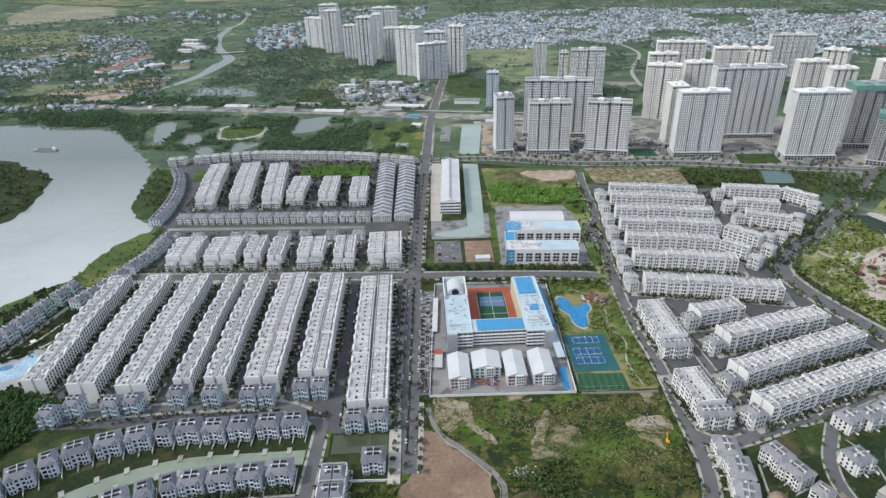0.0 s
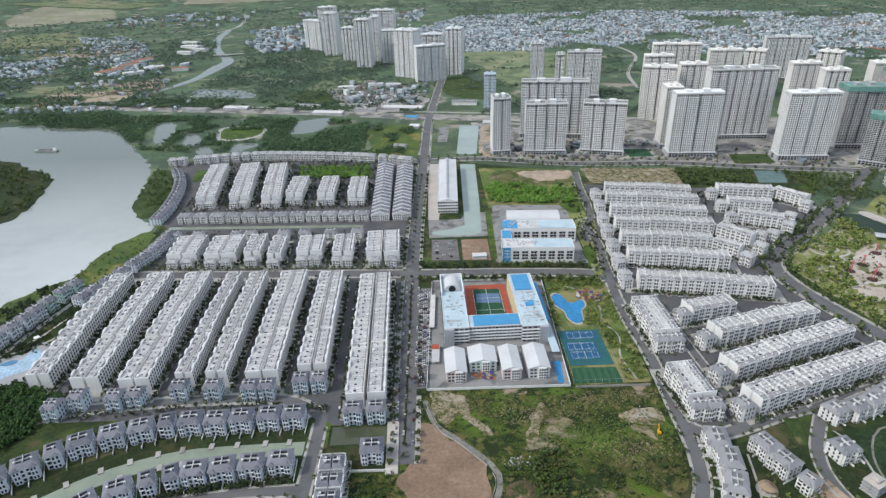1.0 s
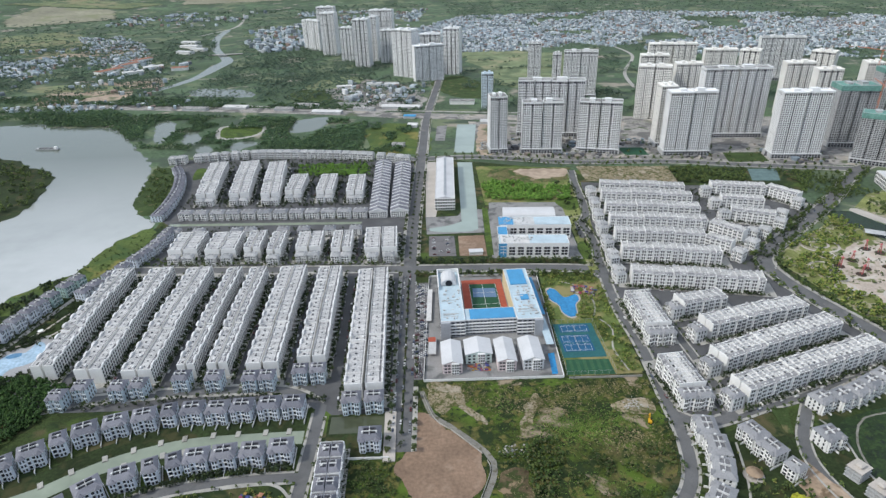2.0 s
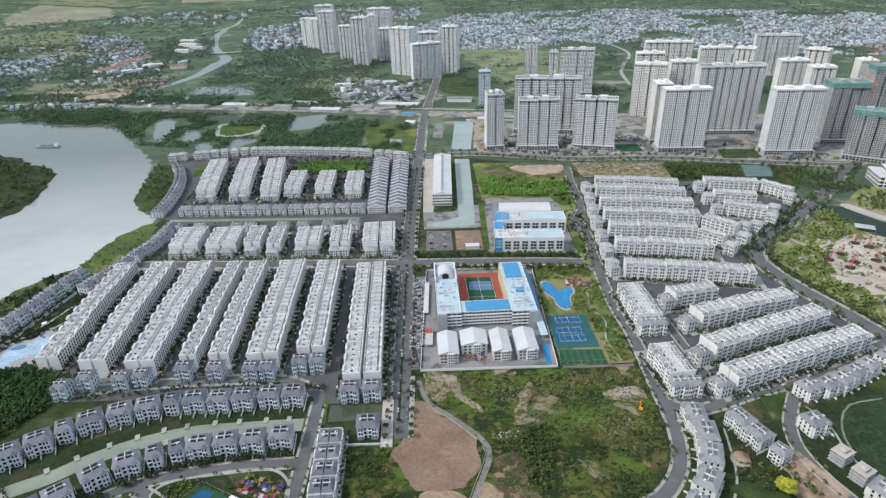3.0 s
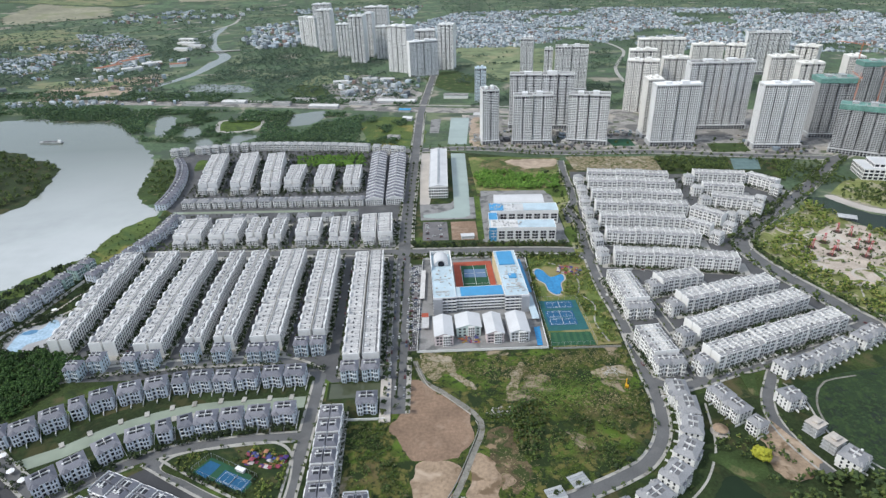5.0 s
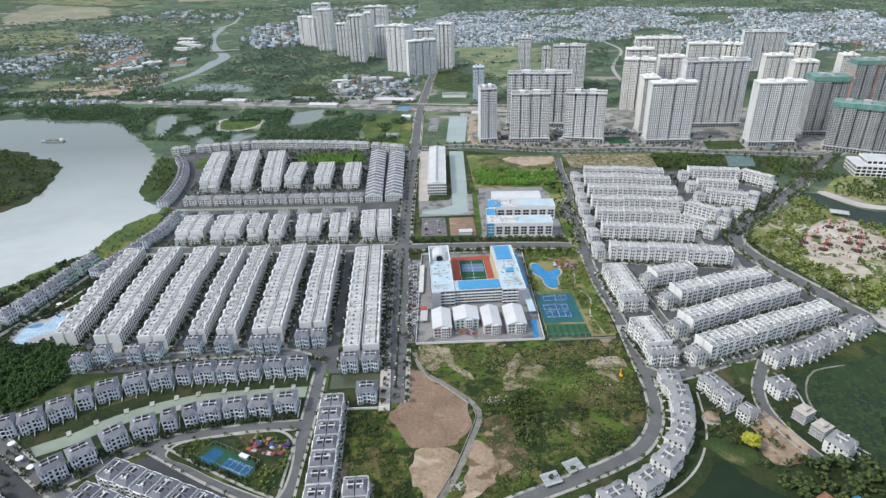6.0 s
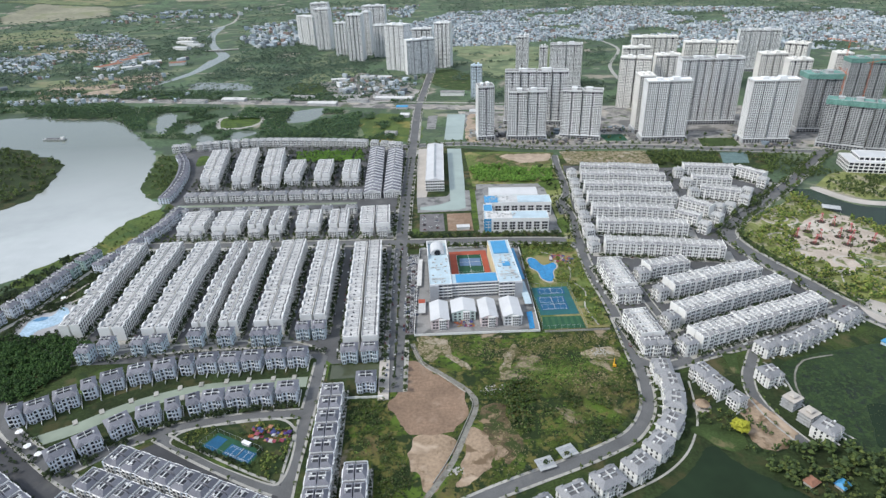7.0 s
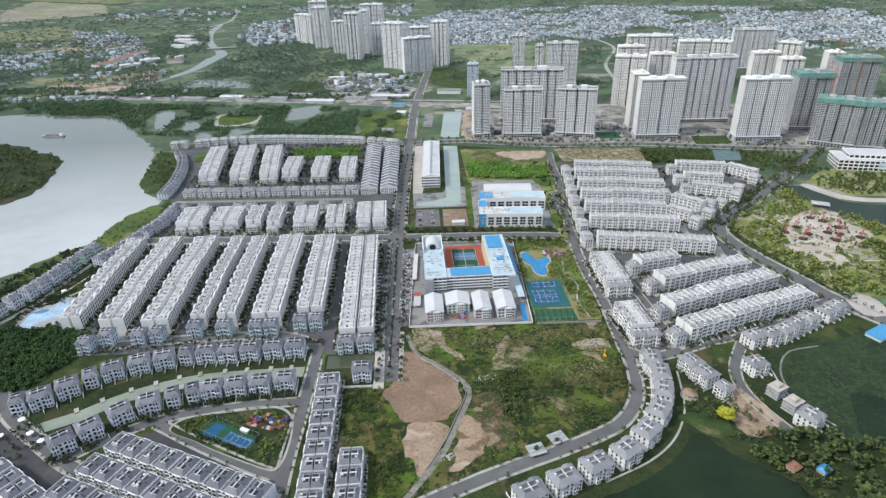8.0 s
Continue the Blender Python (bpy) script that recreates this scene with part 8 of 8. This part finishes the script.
for x, y, r in [(292, 264, 25), (295, 247, 25)]:
    vs = thing("unfinished_villa", pose(x, y, 0.15, 0, 0, r), "unfinished pale concrete villa shell with open floors", "villa", "unfinished villas")
    for k in range(4):
        part("floor_slab", Shape().box(-8, 8, -7, 7, k * 3.3 - 0.15, k * 3.3 + 0.2), PLAZA if k == 3 else RAWCONC, vs)
        if k < 3:
            for xx in (-7, -2.3, 2.3, 7):
                for yy in (-6, 0, 6):
                    part("column", Shape().box(xx - 0.25, xx + 0.25, yy - 0.25, yy + 0.25, k * 3.3 + 0.2, k * 3.3 + 3.15), RAWCONC, vs)
    vs.scale = (0.8, 0.76, 0.86)
    part("stair_core", Shape().box(-3, 3, -2.5, 2.5, 0.2, 12.6), PLAZA, vs)
    part("roof", Shape().taper(-4, 4, -3.5, 3.5, 12.6, 13.6, 2, 2), PLAZA, vs)
for x, y, m_, lb in [(262, 190, ORANGETILE, "small hut with an orange tiled roof"), (281, 186, BLUEROOF, "small hut with a blue sheet roof")]:
    hu = thing("hut", pose(x, y, 0.1, 0, 0, 25), lb, "hut", "lake huts")
    part("wall", Shape().box(-4, 4, -3, 3, 0, 2.6), PAVING, hu)
    part("roof", Shape().taper(-4.8, 4.8, -3.8, 3.8, 2.6, 4.6, 2.2, 3.0), m_, hu)
bl = thing("covered_pool", pose(430, 332, 0.1, 0, 0, 25), "bright blue covered enclosure at the lotus pond", "enclosure")
part("wall", Shape().box(-12, 14, -7, 7, 0, 3.0), PALEBLUE, bl)
part("roof", Shape().box(-12.4, 14.4, -7.4, 7.4, 3.0, 3.4), BLUEROOF, bl)
for x, y, w_, d_, h_, r in [(110, 1393, 58, 16, 9, -10), (-60, 1395, 50, 12, 7, -15), (-150, 1412, 70, 10, 6, -15), (-260, 1425, 60, 10, 6, -14), (-110, 1640, 40, 18, 8, -10), (-60, 1625, 34, 14, 8, -10), (-190, 1620, 40, 12, 7, 5), (-985, 2010, 90, 34, 9, 62), (-975, 2110, 90, 32, 9, 62), (-965, 2210, 80, 30, 9, 62), (-760, 2010, 50, 30, 9, 10), (-860, 2360, 60, 30, 10, -20), (-830, 2430, 60, 30, 10, -20), (-890, 2520, 80, 36, 10, -20), (-930, 2640, 70, 36, 10, -20), (-890, 1960, 60, 24, 9, 30), (-860, 2050, 60, 24, 9, 30)]:
    wh = thing("warehouse", pose(x, y, 0.1, 0, 0, r), "low pale metal-roofed warehouse", "warehouse", "warehouses")
    part("wall", Shape().box(-w_ / 2, w_ / 2, -d_ / 2, d_ / 2, 0, h_), WALLWHITE, wh)
    rust = x < -920 and y < 2300 or x == -760
    part("roof", Shape().taper(-w_ / 2 - 1, w_ / 2 + 1, -d_ / 2 - 1, d_ / 2 + 1, h_, h_ + 2.2, 0.5, d_ * 0.45), ORANGETILE if rust else ROOFDIRTY if y < 1450 else DECKWHITE, wh)
kiosk = thing("kiosk", pose(66, 620, 0.1), "small white single-storey site hut", "hut")
part("wall", Shape().box(-8, 8, -4, 4, 0, 4), WALLWHITE, kiosk)
part("roof", Shape().box(-8.6, 8.6, -4.6, 4.6, 4, 4.4), WHITEROOF, kiosk)
for x, y, w_, d_ in [(6.5, 505, 5, 60), (7, 432, 7, 22)]:
    an = thing("bike_shelter", pose(x, y, 0.2, 0, 0, -3), "long pale metal shelter inside the school wall", "shelter", "school shelters")
    part("roof", Shape().box(-w_ / 2, w_ / 2, -d_ / 2, d_ / 2, 3.0, 3.3), DECKWHITE, an)
    for yy in (-d_ / 2 + 1, 0, d_ / 2 - 1):
        for xx in (-w_ / 2 + 0.4, w_ / 2 - 0.4):
            part("post", Shape().box(xx - 0.1, xx + 0.1, yy - 0.1, yy + 0.1, 0, 3.0), STEEL, an)
rng = random.Random(33)
places = []
for cx, cy, n_, r_ in [(61, 304, 60, 8), (166, 345, 50, 9), (24, 222, 30, 6)]:
    for i in range(n_):
        places.append((i % 3, cx + rng.gauss(0, r_ * 0.6), cy + rng.gauss(0, r_ * 0.35), 0.1, rng.uniform(0, 6), rng.uniform(0.3, 1.2), 0.7))
merged("rubble", [Shape().clump((0, 0, 0.4), 1.0, random.Random(k), 0.6) for k in range(3)], places, PAVING, "heaps of pale broken concrete", "rubble")
# footpaths in the parks
for cx, cy, r_ in [(478, 600, 18), (478, 602, 9), (450, 550, 11), (452, 525, 9), (470, 575, 8), (490, 480, 14), (520, 455, 13), (446, 505, 8)]:
    ring = [(cx + r_ * 1.2 * math.cos(i * 0.7), cy + r_ * math.sin(i * 0.7)) for i in range(10)]
    tagged(new("footpath", ribbon(ring, -1.4, 1.4, 0.2 + 0.001 * cx / 10, 0.1, 3).mesh("footpath", PLAZA)), "pale curving park footpath", "footpath", kind="structure")
for k, pts in enumerate([[(168, 470), (176, 500), (170, 530), (150, 545)], [(176, 388), (172, 420), (180, 450), (172, 470)], [(300, 318), (306, 300), (302, 270), (305, 250), (318, 225)], [(226, 300), (216, 262), (206, 242), (190, 222), (166, 205), (130, 190)], [(440, 410), (470, 470), (480, 500)], [(500, 500), (540, 470), (600, 470)], [(430, 480), (460, 490), (500, 440), (520, 400)]]):
    tagged(new("footpath", ribbon(pts, -0.8, 0.8, 0.18 + 0.003 * k, 0.1, 4).mesh("footpath", PAVING)), "pale curving footpath", "footpath", kind="structure")
sheet("traffic_island", [(270, 333), (267, 307), (272, 304), (283, 332)], 0.32, LAWN, "grassy traffic island with a kerb", "island", smooth=False, deep=0.2)
sheet("median", [(-21.0, 330), (-19.4, 330), (-16.0, 480), (-14.0, 562), (-15.4, 562), (-17.4, 480)], 0.4, BANKGRASS, "planted median strip of the avenue", "median", smooth=False, deep=0.2)

# site sheds along the highway works
for x, y, L, d, tone in [(-203, 1349, 70, 16, "white"), (-34, 1371, 90, 16, "white"), (-431, 1431, 60, 18, "white"), (-309, 1394, 44, 14, "grey"), (-120, 1363, 50, 14, "grey"), (-14, 1277, 26, 10, "blue"), (-526, 1429, 60, 18, "grey"), (154, 1208, 40, 14, "white"), (349, 1260, 60, 14, "grey"), (-8, 1205, 20, 14, "white"), (-35, 1070, 24, 9, "grey")]:
    sh = thing("site_shed", pose(x, y, 0.2, 0, 0, -13), "long low %s metal shed beside the highway works" % tone, "shed", "site sheds")
    part("wall", Shape().box(-L / 2, L / 2, -d / 2, d / 2, 0, 5), RAWCONC, sh)
    part("roof", Shape().slope(-L / 2 - 0.5, L / 2 + 0.5, -d / 2 - 0.5, 5, 0, 7, d / 2 + 0.5), {"white": DECKWHITE, "grey": ROOFDIRTY, "blue": BLUEROOF}[tone], sh)
# stacked materials, site huts and parked trucks round the towers
rng = random.Random(5)
HUTS = [Shape().box(-3, 3, -1.5, 1.5, 0, 2.8), Shape().box(-4, 4, -3, 3, 0, 3.5), Shape().box(-1.5, 1.5, -1.5, 1.5, 0, 1.6)]
places = scatter([(112, 1010), (260, 962), (414, 947), (540, 908), (690, 872), (700, 960), (520, 1030), (330, 1080), (120, 1110)], 340, 0.6, 1.7, 3, keep=lambda x, y: not (352 < x < 412 and y < 1015) and not (510 < x < 596))
merged("site_clutter", HUTS, places, SITEGREY, "site huts and stacked building material round the towers", "clutter")
places = scatter([(112, 1010), (260, 962), (414, 947), (540, 908), (690, 872), (700, 960), (520, 1030), (330, 1080), (120, 1110)], 120, 1.4, 3.0)
places += scatter([(-100, 1000), (100, 996), (260, 930), (414, 915), (400, 900), (256, 915), (100, 978)], 60, 1.2, 2.4)
merged("planting", SMALL, places, LEAFS, "young trees on the tower ground", "trees")
